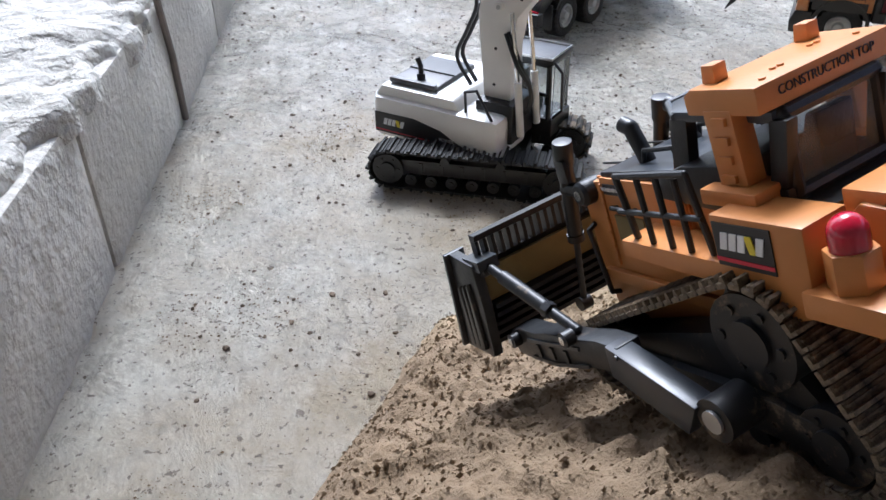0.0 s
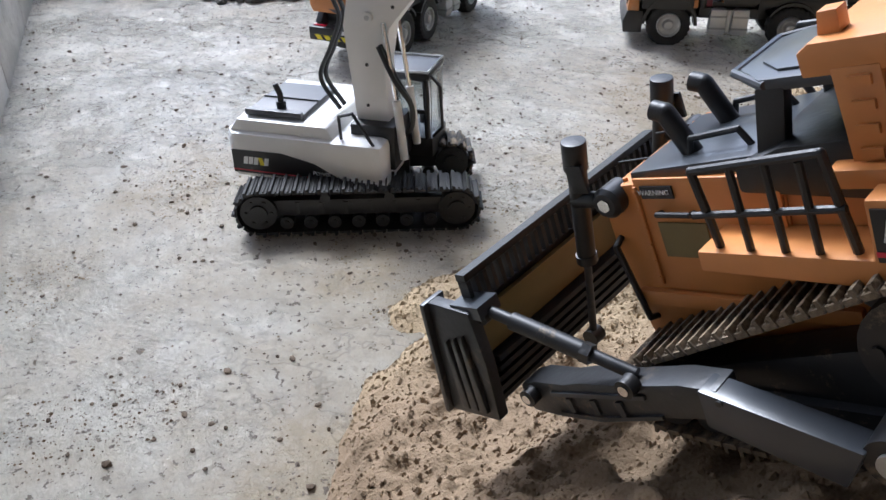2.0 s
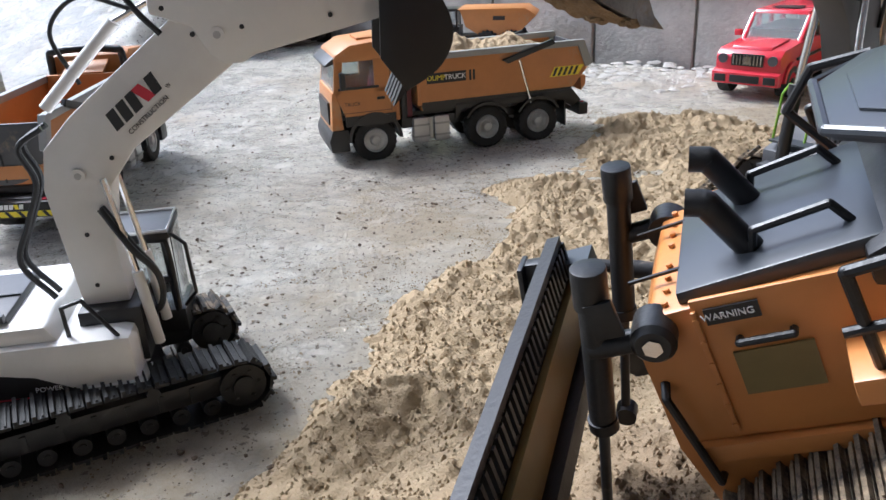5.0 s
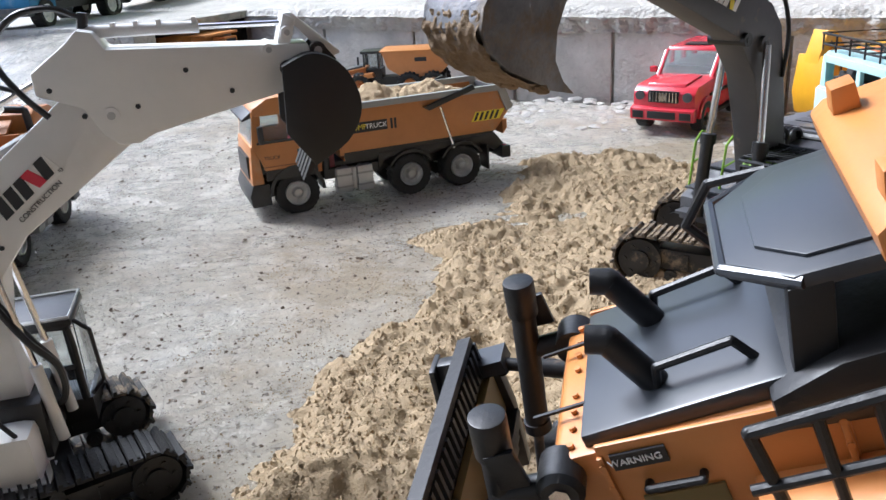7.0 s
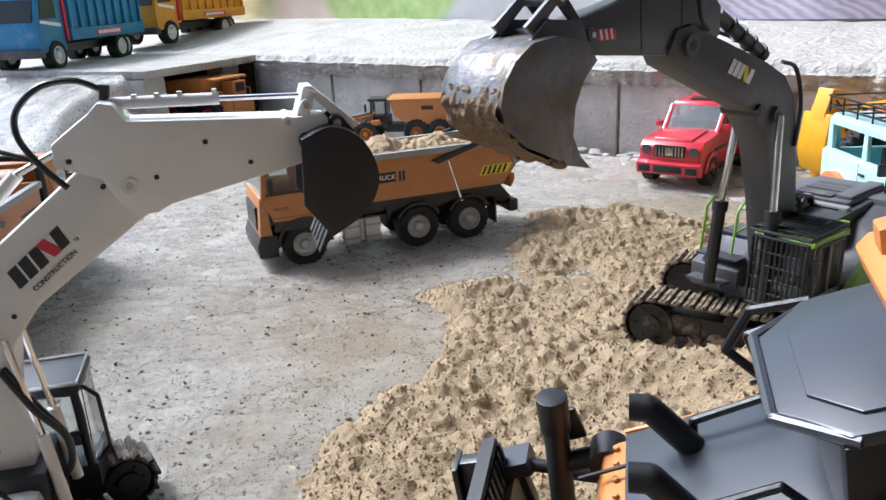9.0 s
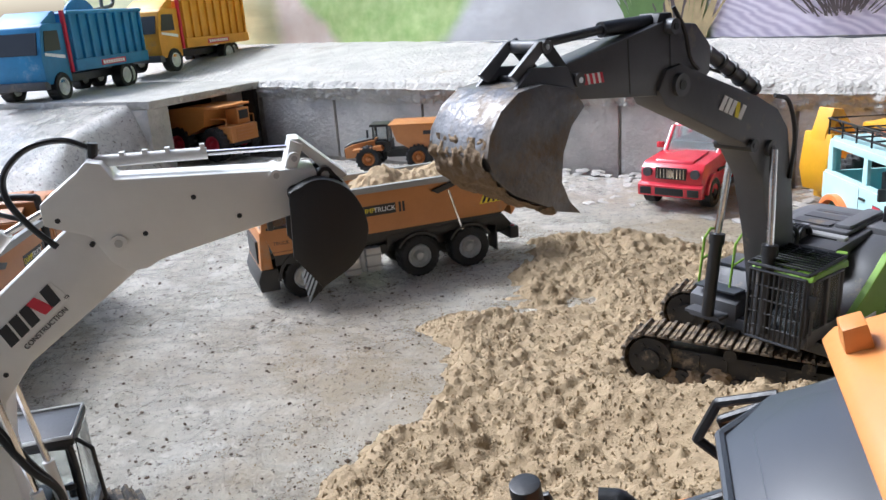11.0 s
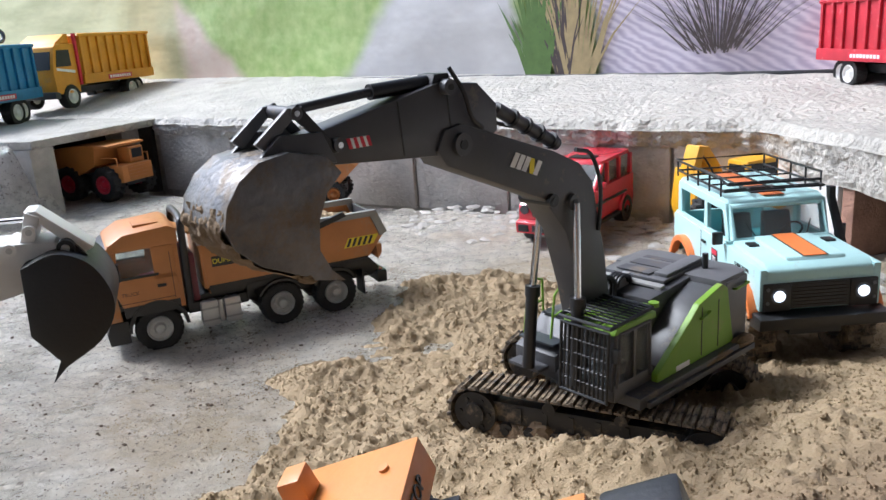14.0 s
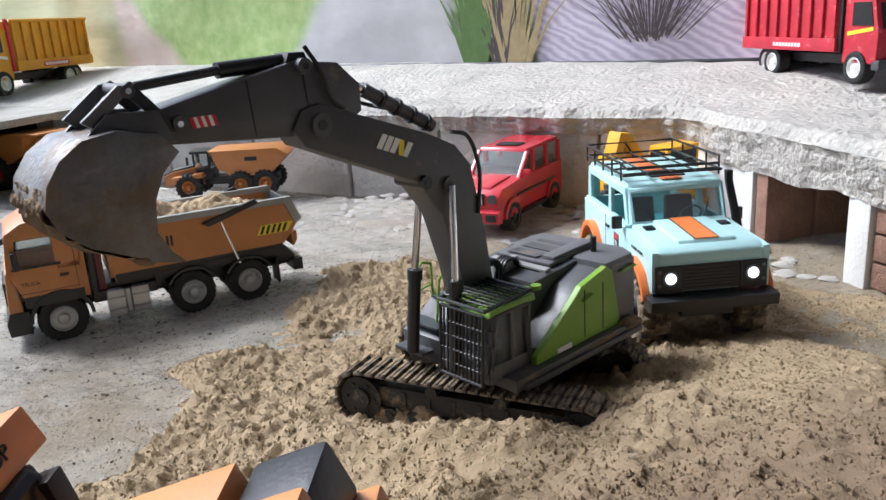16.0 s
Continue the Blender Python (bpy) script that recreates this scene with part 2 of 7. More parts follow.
def box(bm, x0, x1, y0, y1, z0, z1, m=None):
    vs = bmesh.ops.create_cube(bm, size=1.0)["verts"]
    mm = Matrix.Translation(((x0 + x1) / 2, (y0 + y1) / 2, (z0 + z1) / 2)) @ Matrix.Diagonal((x1 - x0, y1 - y0, z1 - z0, 1))
    bmesh.ops.transform(bm, matrix=(m @ mm) if m else mm, verts=vs)
    return bm


def cyl(bm, p, q, r, r2=None, seg=18):
    p, q = Vector(p), Vector(q)
    d = q - p
    vs = bmesh.ops.create_cone(bm, cap_ends=True, segments=seg, radius1=r, radius2=r if r2 is None else r2, depth=d.length)["verts"]
    bmesh.ops.transform(bm, matrix=Matrix.Translation((p + q) / 2) @ d.to_track_quat('Z', 'Y').to_matrix().to_4x4(), verts=vs)
    return bm


def tube(bm, pts, r, seg=8):
    for a, c in zip(pts, pts[1:]):
        cyl(bm, a, c, r, seg=seg)
    for p in pts[1:-1]:
        vs = bmesh.ops.create_uvsphere(bm, u_segments=seg, v_segments=5, radius=r * 1.01)["verts"]
        bmesh.ops.translate(bm, vec=Vector(p), verts=vs)
    return bm


def curve_pts(pts, n=5):
    """A smooth run of points through the given ones."""
    P = [Vector(p) for p in pts]
    P = [P[0] * 2 - P[1]] + P + [P[-1] * 2 - P[-2]]
    out = []
    for i in range(1, len(P) - 2):
        for k in range(n):
            t = k / n
            a, b2, c, d = P[i - 1], P[i], P[i + 1], P[i + 2]
            out.append(0.5 * ((2 * b2) + (c - a) * t + (2 * a - 5 * b2 + 4 * c - d) * t * t + (3 * b2 - a - 3 * c + d) * t ** 3))
    return out + [P[-2]]


def prism(bm, pts, a, b, axis='y', m=None):
    """A polygon, in the plane across the axis, drawn out from a to b."""
    def at(u, v, w):
        return {'y': (u, w, v), 'x': (w, u, v), 'z': (u, v, w)}[axis]
    v0 = [bm.verts.new(at(u, v, a)) for u, v in pts]
    v1 = [bm.verts.new(at(u, v, b)) for u, v in pts]
    n = len(pts)
    bm.faces.new(v0)
    bm.faces.new(list(reversed(v1)))
    for i in range(n):
        bm.faces.new((v0[i], v1[i], v1[(i + 1) % n], v0[(i + 1) % n]))
    if m:
        bmesh.ops.transform(bm, matrix=m, verts=v0 + v1)
    return bm


def lettering(text, size, m, material, parent, name="lettering"):
    cu = bpy.data.curves.new(name, 'FONT')
    cu.body, cu.size, cu.extrude, cu.align_x, cu.align_y = text, size, 0.0002, 'CENTER', 'CENTER'
    tmp = bpy.data.objects.new(name, cu)
    scene.collection.objects.link(tmp)
    dg = bpy.context.evaluated_depsgraph_get()
    me = bpy.data.meshes.new_from_object(tmp.evaluated_get(dg))
    bpy.data.objects.remove(tmp)
    me.materials.clear()
    me.materials.append(material)
    ob = new(name, me)
    ob.parent = parent
    ob.matrix_local = m
    return ob


def emblem(parent, m, w, h, main=WHITE, accent=YPRINT):
    """A maker's mark as five slanted plain blocks."""
    for k, (col, mtl) in enumerate((("a", main), ("b", accent))):
        bm = BM()
        for i in range(5):
            if (i == 3) != (col == "b"):
                continue
            x = -w / 2 + (i + 0.1) * w / 5
            ww, s = w / 5 * 0.8, h * 0.12 * (-1 if i == 3 else 1)
            prism(bm, [(x - s, -h / 2), (x + ww - s, -h / 2), (x + ww + s, h / 2), (x + s, h / 2)], 0, 0.0004, 'z')
        ob = part("emblem", bm, mtl, parent, smooth=False)
        ob.matrix_local = m


def faceplate(x, y, z, rz=0.0, rx=90.0, ry=0.0):
    """Pose of a flat mark: its x to the right along the face, its y up."""
    return pose(x, y, z, rx, ry, rz)


def basis(o, f, l):
    f = Vector(f).normalized()
    l = Vector(l)
    l = (l - f * l.dot(f)).normalized()
    u = f.cross(l)
    m = Matrix((f, l, u)).transposed().to_4x4()
    m.translation = Vector(o)
    return m


# ---- structure ----
def vnoise(x, y, cell, seed):
    """Smooth value noise on arrays, 0 to 1."""
    g = np.random.RandomState(seed).rand(256, 256)
    u, v = x / cell + 50.3, y / cell + 71.7
    i, j = np.floor(u).astype(int), np.floor(v).astype(int)
    a, b = u - i, v - j
    a, b = a * a * (3 - 2 * a), b * b * (3 - 2 * b)
    i0, i1, j0, j1 = i % 256, (i + 1) % 256, j % 256, (j + 1) % 256
    return (g[i0, j0] * (1 - a) + g[i1, j0] * a) * (1 - b) + (g[i0, j1] * (1 - a) + g[i1, j1] * a) * b


def smooth01(t):
    t = np.clip(t, 0, 1)
    return t * t * (3 - 2 * t)


def grid_mesh(name, X, Y, Z, keep, material):
    ny, nx = X.shape
    ids = np.arange(nx * ny).reshape(ny, nx)
    f = np.stack([ids[:-1, :-1], ids[:-1, 1:], ids[1:, 1:], ids[1:, :-1]], -1).reshape(-1, 4)
    k = keep.ravel()
    f = f[k[f].any(1)]
    used = np.zeros(nx * ny, bool)
    used[f.ravel()] = True
    re = np.cumsum(used) - 1
    co = np.stack([X, Y, Z], -1).reshape(-1, 3)[used]
    f = re[f]
    me = bpy.data.meshes.new(name)
    me.vertices.add(len(co))
    me.vertices.foreach_set("co", co.astype(np.float32).ravel())
    me.loops.add(f.size)
    me.loops.foreach_set("vertex_index", f.astype(np.int32).ravel())
    me.polygons.add(len(f))
    me.polygons.foreach_set("loop_start", np.arange(0, f.size, 4, dtype=np.int32))
    me.update(calc_edges=True)
    me.polygons.foreach_set("use_smooth", np.ones(len(f), bool))
    me.materials.append(material)
    return new(name, me)


def wall_y(x):
    return 1.765 - 0.0735 * (x + 0.355)


def banner_y(x):
    return 2.22 - 0.146 * (x + 0.3)


# floor: gently uneven cement, rising into a ramp in the north-west
def ground_z(x, y):
    ramp = 0.2 * smooth01((y - 0.75) / 0.68) * smooth01((-2.10 - x) / 0.12) * (1 - smooth01((y - 1.455) / 0.02) * smooth01((x + 2.62) / 0.05))
    # trowel ridges, shallow pits and a fine rough skin
    skew = x * 0.8 + y * 0.6
    ridge = 0.0026 * (1 - abs(2 * vnoise(skew, 3.5 * (y * 0.8 - x * 0.6), 0.07, 91) - 1)) ** 3
    pit = -0.0030 * smooth01((vnoise(x, y, 0.026, 92) - 0.72) / 0.12)
    skin = 0.0032 * (vnoise(x, y, 0.017, 93) - 0.5) * (0.3 + 1.4 * vnoise(x, y, 0.3, 94))
    return ramp + ridge + pit + skin + 0.006 * (vnoise(x, y, 0.25, 1) - 0.5) + 0.003 * (vnoise(x, y, 0.06, 2) - 0.5)


gx, gy = np.meshgrid(np.arange(-3.2, 1.2, 0.008), np.arange(-0.6, 1.74, 0.008))
gz = ground_z(gx, gy)
tagged(grid_mesh("floor", gx, gy, gz, np.ones_like(gx, bool), FLOORM), "worn grey cement floor with sandy silt stains", "floor", kind="structure")
bm = BM()
box(bm, -300, 300, -300, 300, -0.3, -0.06)
tagged(part("ground", bm, CONC, smooth=False), "flat grey ground under the play yard", "ground", kind="structure")

# sand
EDGE_Y = [-0.6, -0.15, -0.06, 0.0, 0.05, 0.1, 0.3, 0.5, 0.6, 0.77, 1.0, 1.2, 1.3, 1.36]
EDGE_X = [0.3, -0.17, -0.29, -0.37, -0.45, -0.54, -0.69, -0.73, -0.72, -0.79, -0.82, -0.90, -0.80, 0.6]


def sand_z(x, y):
    sy = np.where(y > 0.2, 0.59, 0.27)
    sx = np.where(x < -0.08, 0.29, 0.5)
    h = 0.208 * np.exp(-((x + 0.08) / sx) ** 2 - ((y - 0.2) / sy) ** 2)
    h = h * (1 - (1 - smooth01((x - np.interp(y, EDGE_Y, EDGE_X) + 0.05) / 0.09)) * (1 - smooth01((y - 0.12) / 0.12)))
    w = 0.05 * (vnoise(x, y, 0.11, 5) - 0.5) + 0.03 * (vnoise(x, y, 0.03, 6) - 0.5)
    inside = smooth01((x - np.interp(y, EDGE_Y, EDGE_X) + w) / 0.07)
    inside = inside * smooth01((1.30 + 0.25 * (x + 0.7) - y + w) / 0.06)
    # bare patches towards the east
    bare = smooth01((vnoise(x, y, 0.16, 8) - 0.30) / 0.2) * smooth01((x + 0.28) / 0.2) * smooth01((y - 0.72) / 0.15)
    h = h * (1 - bare * 0.9) + (0.008 + 0.022 * vnoise(x, y, 0.22, 9)) * inside * (1 - 0.85 * bare)
    # heaped rim round the tracks of the green machine and in front of the blade
    h += 0.034 * np.exp(-((x + 0.40) / 0.17) ** 2 - ((y - 0.655) / 0.035) ** 2)
    h += 0.02 * np.exp(-((x + 0.19) / 0.04) ** 2 - ((y - 0.70) / 0.04) ** 2)
    h += 0.018 * np.exp(-((x + 0.60) / 0.03) ** 2 - ((y - 0.25) / 0.10) ** 2) - 0.012 * np.exp(-((x + 0.55) / 0.025) ** 2 - ((y - 0.24) / 0.12) ** 2)
    h += 0.02 * np.exp(-((x + 0.79) / 0.05) ** 2 - ((y - 0.83) / 0.05) ** 2)
    amp = np.clip(inside + h / 0.05, 0, 1) * (1 - 0.6 * smooth01((x + 0.24) / 0.12) * smooth01((y - 0.45) / 0.2))
    c1, c2, c3, c4 = vnoise(x, y, 0.06, 11), vnoise(x, y, 0.022, 12), vnoise(x, y, 0.0105, 13), vnoise(x, y, 0.0062, 17)
    h += amp * (0.013 * (c1 - 0.5) + 0.007 * (c2 - 0.5) + 0.0062 * smooth01((c3 - 0.42) / 0.5) * (0.25 + 1.2 * c1) + 0.0050 * smooth01((c4 - 0.40) / 0.5) * (0.25 + 1.1 * c2) - 0.003)
    # ribs left by tracks
    rut = np.exp(-((x + 0.86) / 0.05) ** 2) * smooth01((y - 1.0) / 0.1)
    h += 0.004 * rut * np.sin(y * 300) * inside
    return h - 0.006 + 0.004 * (inside - 0.5)


sx_, sy_ = np.meshgrid(np.arange(-1.02, 0.70, 0.0030), np.arange(-0.5, 1.42, 0.0030))
sz_ = sand_z(sx_, sy_)
sand = grid_mesh("sand_heap", sx_, sy_, sz_, sz_ > ground_z(sx_, sy_) - 0.002, SANDM)
def clods(n, seed, smin, smax):
    """Loose crumbs of sand lying on the heap, joined in one mesh."""
    rs = np.random.RandomState(seed)
    V = np.array([(1, 0, 0), (-1, 0, 0), (0, 1, 0), (0, -1, 0), (0, 0, 1), (0, 0, -1)], float)
    F = np.array([(0, 2, 4), (2, 1, 4), (1, 3, 4), (3, 0, 4), (2, 0, 5), (1, 2, 5), (3, 1, 5), (0, 3, 5)])
    x, y = rs.uniform(-0.98, 0.25, n), rs.uniform(-0.15, 1.34, n)
    h, g = sand_z(x, y), ground_z(x, y)
    packed = ((x > -0.2) & (y > 0.55) & (rs.rand(n) < 0.75)) | (vnoise(x, y, 0.045, 52) + 0.5 * rs.rand(n) < 0.45)
    ok = ((h > g - 0.001) & ~packed) | (rs.rand(n) < 0.45 * np.exp(-np.maximum(0, np.interp(y, EDGE_Y, EDGE_X) - x) / 0.06) * (vnoise(x, y, 0.05, 51) > 0.42))
    ok |= (h <= g) & (x > -1.1) & (x < 0) & (vnoise(x, y, 0.07, 53) > 0.70) & (rs.rand(n) < 0.5)
    x, y, h = x[ok], y[ok], np.maximum(h, g)[ok]
    m = len(x)
    s = (smin + (smax - smin) * rs.rand(m) ** 4) * np.where(sand_z(x, y) > ground_z(x, y), 1.0, 0.6)
    co = V[None] * s[:, None, None] * (0.7 + 0.6 * rs.rand(m, len(V), 1)) * rs.uniform(0.7, 1.3, (m, 1, 3))
    co += np.stack([x, y, h + s * 0.25], -1)[:, None]
    f = (F[None] + (np.arange(m) * len(V))[:, None, None]).reshape(-1, 3)
    me = bpy.data.meshes.new("sand_crumbs")
    me.from_pydata(co.reshape(-1, 3).tolist(), [], f.tolist())
    me.materials.append(SANDM)
    return tagged(new("sand_crumbs", me), "loose crumbs of damp brown sand", "sand", kind="stuff")


clods(170000, 3, 0.0006, 0.0023)
tagged(sand, "damp brown building sand heaped on the cement floor", "sand", kind="stuff")


def ground_at(x, y):
    a = np.array([[x]]), np.array([[y]])
    return float(max(sand_z(*a)[0, 0], ground_z(*a)[0, 0]))


def slab(name, ring, z0, z1, material, label, cat, rough=0.006, seed=3, step=0.02, tilt=None):
    """A cast cement slab with a chipped rim: a fine top over its ring."""
    bm = BM()
    prism(bm, ring, z0, z1, 'z')
    ob = part(name, bm, material, smooth=False)
    return tagged(ob, label, cat, kind="structure")


# north platform: top rises towards the banner
def plat_z(x, y):
    return 0.212 + 0.13 * np.clip(y - wall_y(x), 0, 1.2) + 0.003 * (vnoise(x, y, 0.2, 21) - 0.5) + 0.004 * (vnoise(x, y, 0.04, 22) - 0.5)


def east_edge(x):
    """The platform's rim, which turns towards the south-east past the corner."""
    return np.where(x < -0.355, wall_y(x), 1.765 - 1.22 * (x + 0.355))


px_, py_ = np.meshgrid(np.arange(-4.2, 1.4, 0.014), np.linspace(0, 1, 70))
e0 = east_edge(px_) - 0.018 - 0.016 * (vnoise(px_, px_ * 0 + 3, 0.05, 25) - 0.5) - 0.012 * (vnoise(px_, px_, 0.017, 26) - 0.5)
yy = e0 + py_ ** 1.5 * (3.2 - e0)
zz = plat_z(px_, yy) - 0.02 * np.exp(-((yy - e0) / 0.012) ** 2)
tagged(grid_mesh("platform_top", px_, yy, zz, np.ones_like(px_, bool), CONC), "rough grey cement platform top", "platform", kind="structure")
# rim of the platform, crumbled
rx_, rv_ = np.meshgrid(np.arange(-2.2, 1.4, 0.008), np.linspace(0, 1, 10))
re0 = east_edge(rx_) - 0.018 - 0.016 * (vnoise(rx_, rx_ * 0 + 3, 0.05, 25) - 0.5) - 0.012 * (vnoise(rx_, rx_, 0.017, 26) - 0.5)
deep = np.where(rx_ < -0.45, 0.036, 0.036 + 0.030 * smooth01((rx_ + 0.45) / 0.2))
rz = plat_z(rx_, re0) - 0.02 - deep * rv_ * (0.9 + 0.25 * vnoise(rx_, rx_ * 0, 0.06, 27))
ry = re0 + 0.014 * (vnoise(rx_, rz * 4, 0.015, 28) - 0.5) + 0.012 * rv_
tagged(grid_mesh("platform_rim", rx_, ry, rz, np.ones_like(rx_, bool), CONC), "crumbled cement rim of the platform", "platform", kind="structure")

# north wall of cement blocks
wall_n = new("wall_north")
tagged(wall_n, "low retaining wall of grey cement blocks", "wall", kind="structure")
bm = BM()
prism(bm, [(-2.3, wall_y(-2.3) + 0.012), (-0.34, wall_y(-0.34) + 0.012), (-0.34, 1.9), (-2.3, 2.1)], -0.05, 0.19, 'z')
part("mortar_core", bm, MORTAR, wall_n, smooth=False)
rnd = random.Random(4)
xs = [-2.19, -1.86, -1.52, -1.20, -0.93, -0.70, -0.535, -0.36]
for a, b in zip(xs, xs[1:]):
    bm = BM()
    g = 0.004
    dy = rnd.uniform(-0.002, 0.003)
    prism(bm, [(a + g, wall_y(a) + dy), (b - g, wall_y(b) + dy), (b - g, wall_y(b) + 0.06), (a + g, wall_y(a) + 0.06)], -0.02, 0.178 + rnd.uniform(-0.004, 0.004), 'z')
    part("block", bm, BLOCKM, wall_n, bevel=0.004)
# east diagonal wall: plaster, then piers with a tunnel
DU = Vector((0.634, -0.773, 0))
DN = Vector((0.773, 0.634, 0))
E0 = Vector((-0.350, 1.760, 0))


def diag(s, d, z):
    p = E0 + DU * s + DN * d
    return (p.x, p.y, z)


EM = Matrix((DU, DN, Vector((0, 0, 1)))).transposed().to_4x4()
EM.translation = E0
wall_e = new("wall_east")
tagged(wall_e, "white plastered diagonal wall with a low tunnel between piers", "wall", kind="structure")
part("plaster_panel", box(BM(), 0.0, 0.20, 0.0, 0.08, -0.03, 0.165, EM), PLASTER, wall_e, bevel=0.003)
part("pier", box(BM(), 0.203, 0.228, -0.004, 0.08, -0.03, 0.145, EM), PLASTER, wall_e, bevel=0.004)
part("pier", box(BM(), 0.466, 0.510, -0.008, 0.10, -0.03, 0.145, EM), PLASTER, wall_e, bevel=0.004)
part("end_wall", box(BM(), 0.60, 1.6, 0.0, 0.08, -0.03, 0.17, EM), PLASTER, wall_e, bevel=0.003)
# lining coloured near-black for the shade inside the tunnel
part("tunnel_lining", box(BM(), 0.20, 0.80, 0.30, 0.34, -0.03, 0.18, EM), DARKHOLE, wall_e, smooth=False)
for j, (a, b) in enumerate(((0.002, 0.098), (0.102, 0.20))):
    part("brick", box(BM(), 0.231, 0.262 + 0.003 * j, a, b, -0.01, 0.139, EM), BRICKM, wall_e, "upright red-brown slab", bevel=0.004)
for k in range(4):
    part("brick", box(BM(), 0.513, 0.545, 0.0, 0.08, 0.0 + 0.042 * k, 0.038 + 0.042 * k, EM), BRICKM, wall_e, bevel=0.003)
part("lintel", box(BM(), 0.195, 0.85, 0.004, 0.30, 0.140, 0.176, EM), CONC, wall_e, bevel=0.004)

# west tunnel
wall_w = new("wall_west")
tagged(wall_w, "cement portal of a low tunnel under the platform", "wall", kind="structure")
WM = pose(-2.17, 1.50, 0, 0, 0, 97)
part("pier", box(BM(), -0.09, -0.008, -0.02, 0.10, -0.03, 0.188, WM), BLOCKM, wall_w, bevel=0.006)
part("pier", box(BM(), 0.325, 0.44, 0.05, 0.12, -0.03, 0.188, WM), BLOCKM, wall_w, bevel=0.006)
part("lintel", box(BM(), -0.09, 0.46, -0.03, 1.9, 0.188, 0.2115, WM), CONC, wall_w, bevel=0.007)
# both linings carry the tunnel's darkness as colour
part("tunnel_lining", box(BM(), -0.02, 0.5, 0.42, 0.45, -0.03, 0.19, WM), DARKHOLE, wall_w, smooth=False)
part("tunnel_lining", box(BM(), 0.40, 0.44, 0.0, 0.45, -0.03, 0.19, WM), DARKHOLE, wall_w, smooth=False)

# south wall with its ledge
SM = pose(-1.0, -0.153, 0, 0, 0, -6.3)
wall_s = new("wall_south")
tagged(wall_s, "grey cement retaining wall under a rough ledge", "wall", kind="structure")
for a, b in ((-1.0, -0.70), (-0.694, -0.36), (-0.354, -0.033), (-0.027, 0.32), (0.326, 0.66), (0.666, 1.0)):
    part("block", box(BM(), a, b, -0.10, 0.0, -0.04, 0.160, SM), BLOCKM, wall_s, bevel=0.006)
part("core", box(BM(), -1.0, 1.0, -0.2, -0.012, -0.04, 0.158, SM), MORTAR, wall_s, smooth=False)
lx, lv = np.meshgrid(np.arange(-2.05, 0.4, 0.01), np.linspace(0, 1, 90))
rim = -0.153 - 0.110 * (lx + 1.0) + 0.02 * (vnoise(lx, lx * 0, 0.05, 31) - 0.5) + 0.02 * (vnoise(lx, lx * 0 + 1, 0.018, 32) - 0.5)
ly = rim - lv ** 1.5 * 1.3
lz = 0.178 - 0.03 * np.exp(-lv / 0.012) + 0.010 * (vnoise(lx, ly, 0.05, 33) - 0.5) - 0.009 * smooth01((vnoise(lx, ly, 0.022, 34) - 0.55) / 0.3)
tagged(grid_mesh("ledge_top", lx, ly, lz, np.ones_like(lx, bool), CONC), "rough crumbling cement ledge", "ledge", kind="structure")
bm = BM()
tube(bm, [(-1.028, -0.147, 0.0), (-1.018, -0.146, 0.09), (-0.996, -0.148, 0.172)], 0.0045)
tagged(part("metal_rod", bm, mat("rusty_rod", (0.22, 0.19, 0.17), 0.7, 0.3, dirt=0.3)), "thin rusty rod leaning on the cement wall", "rod")

# far west end wall
bm = BM()
prism(bm, [(-2.02, -0.2), (-1.97, 0.25), (-2.06, 0.75), (-2.9, 0.8), (-2.9, -0.3)], -0.04, 0.165, 'z')
tagged(part("wall_end", bm, CONC, bevel=0.012), "rough cement end wall", "wall", kind="structure")
# solid block; the opening's darkness is put into its blue-black colour
bm = BM()
box(bm, -2.03, -1.966, 0.11, 0.25, 0.0, 0.075)
tagged(part("drain_opening", bm, mat("dark_blue_shade", (0.015, 0.025, 0.05), 0.9)), "dark blue block with painted shade, standing for an opening in the end wall", "opening", kind="structure")

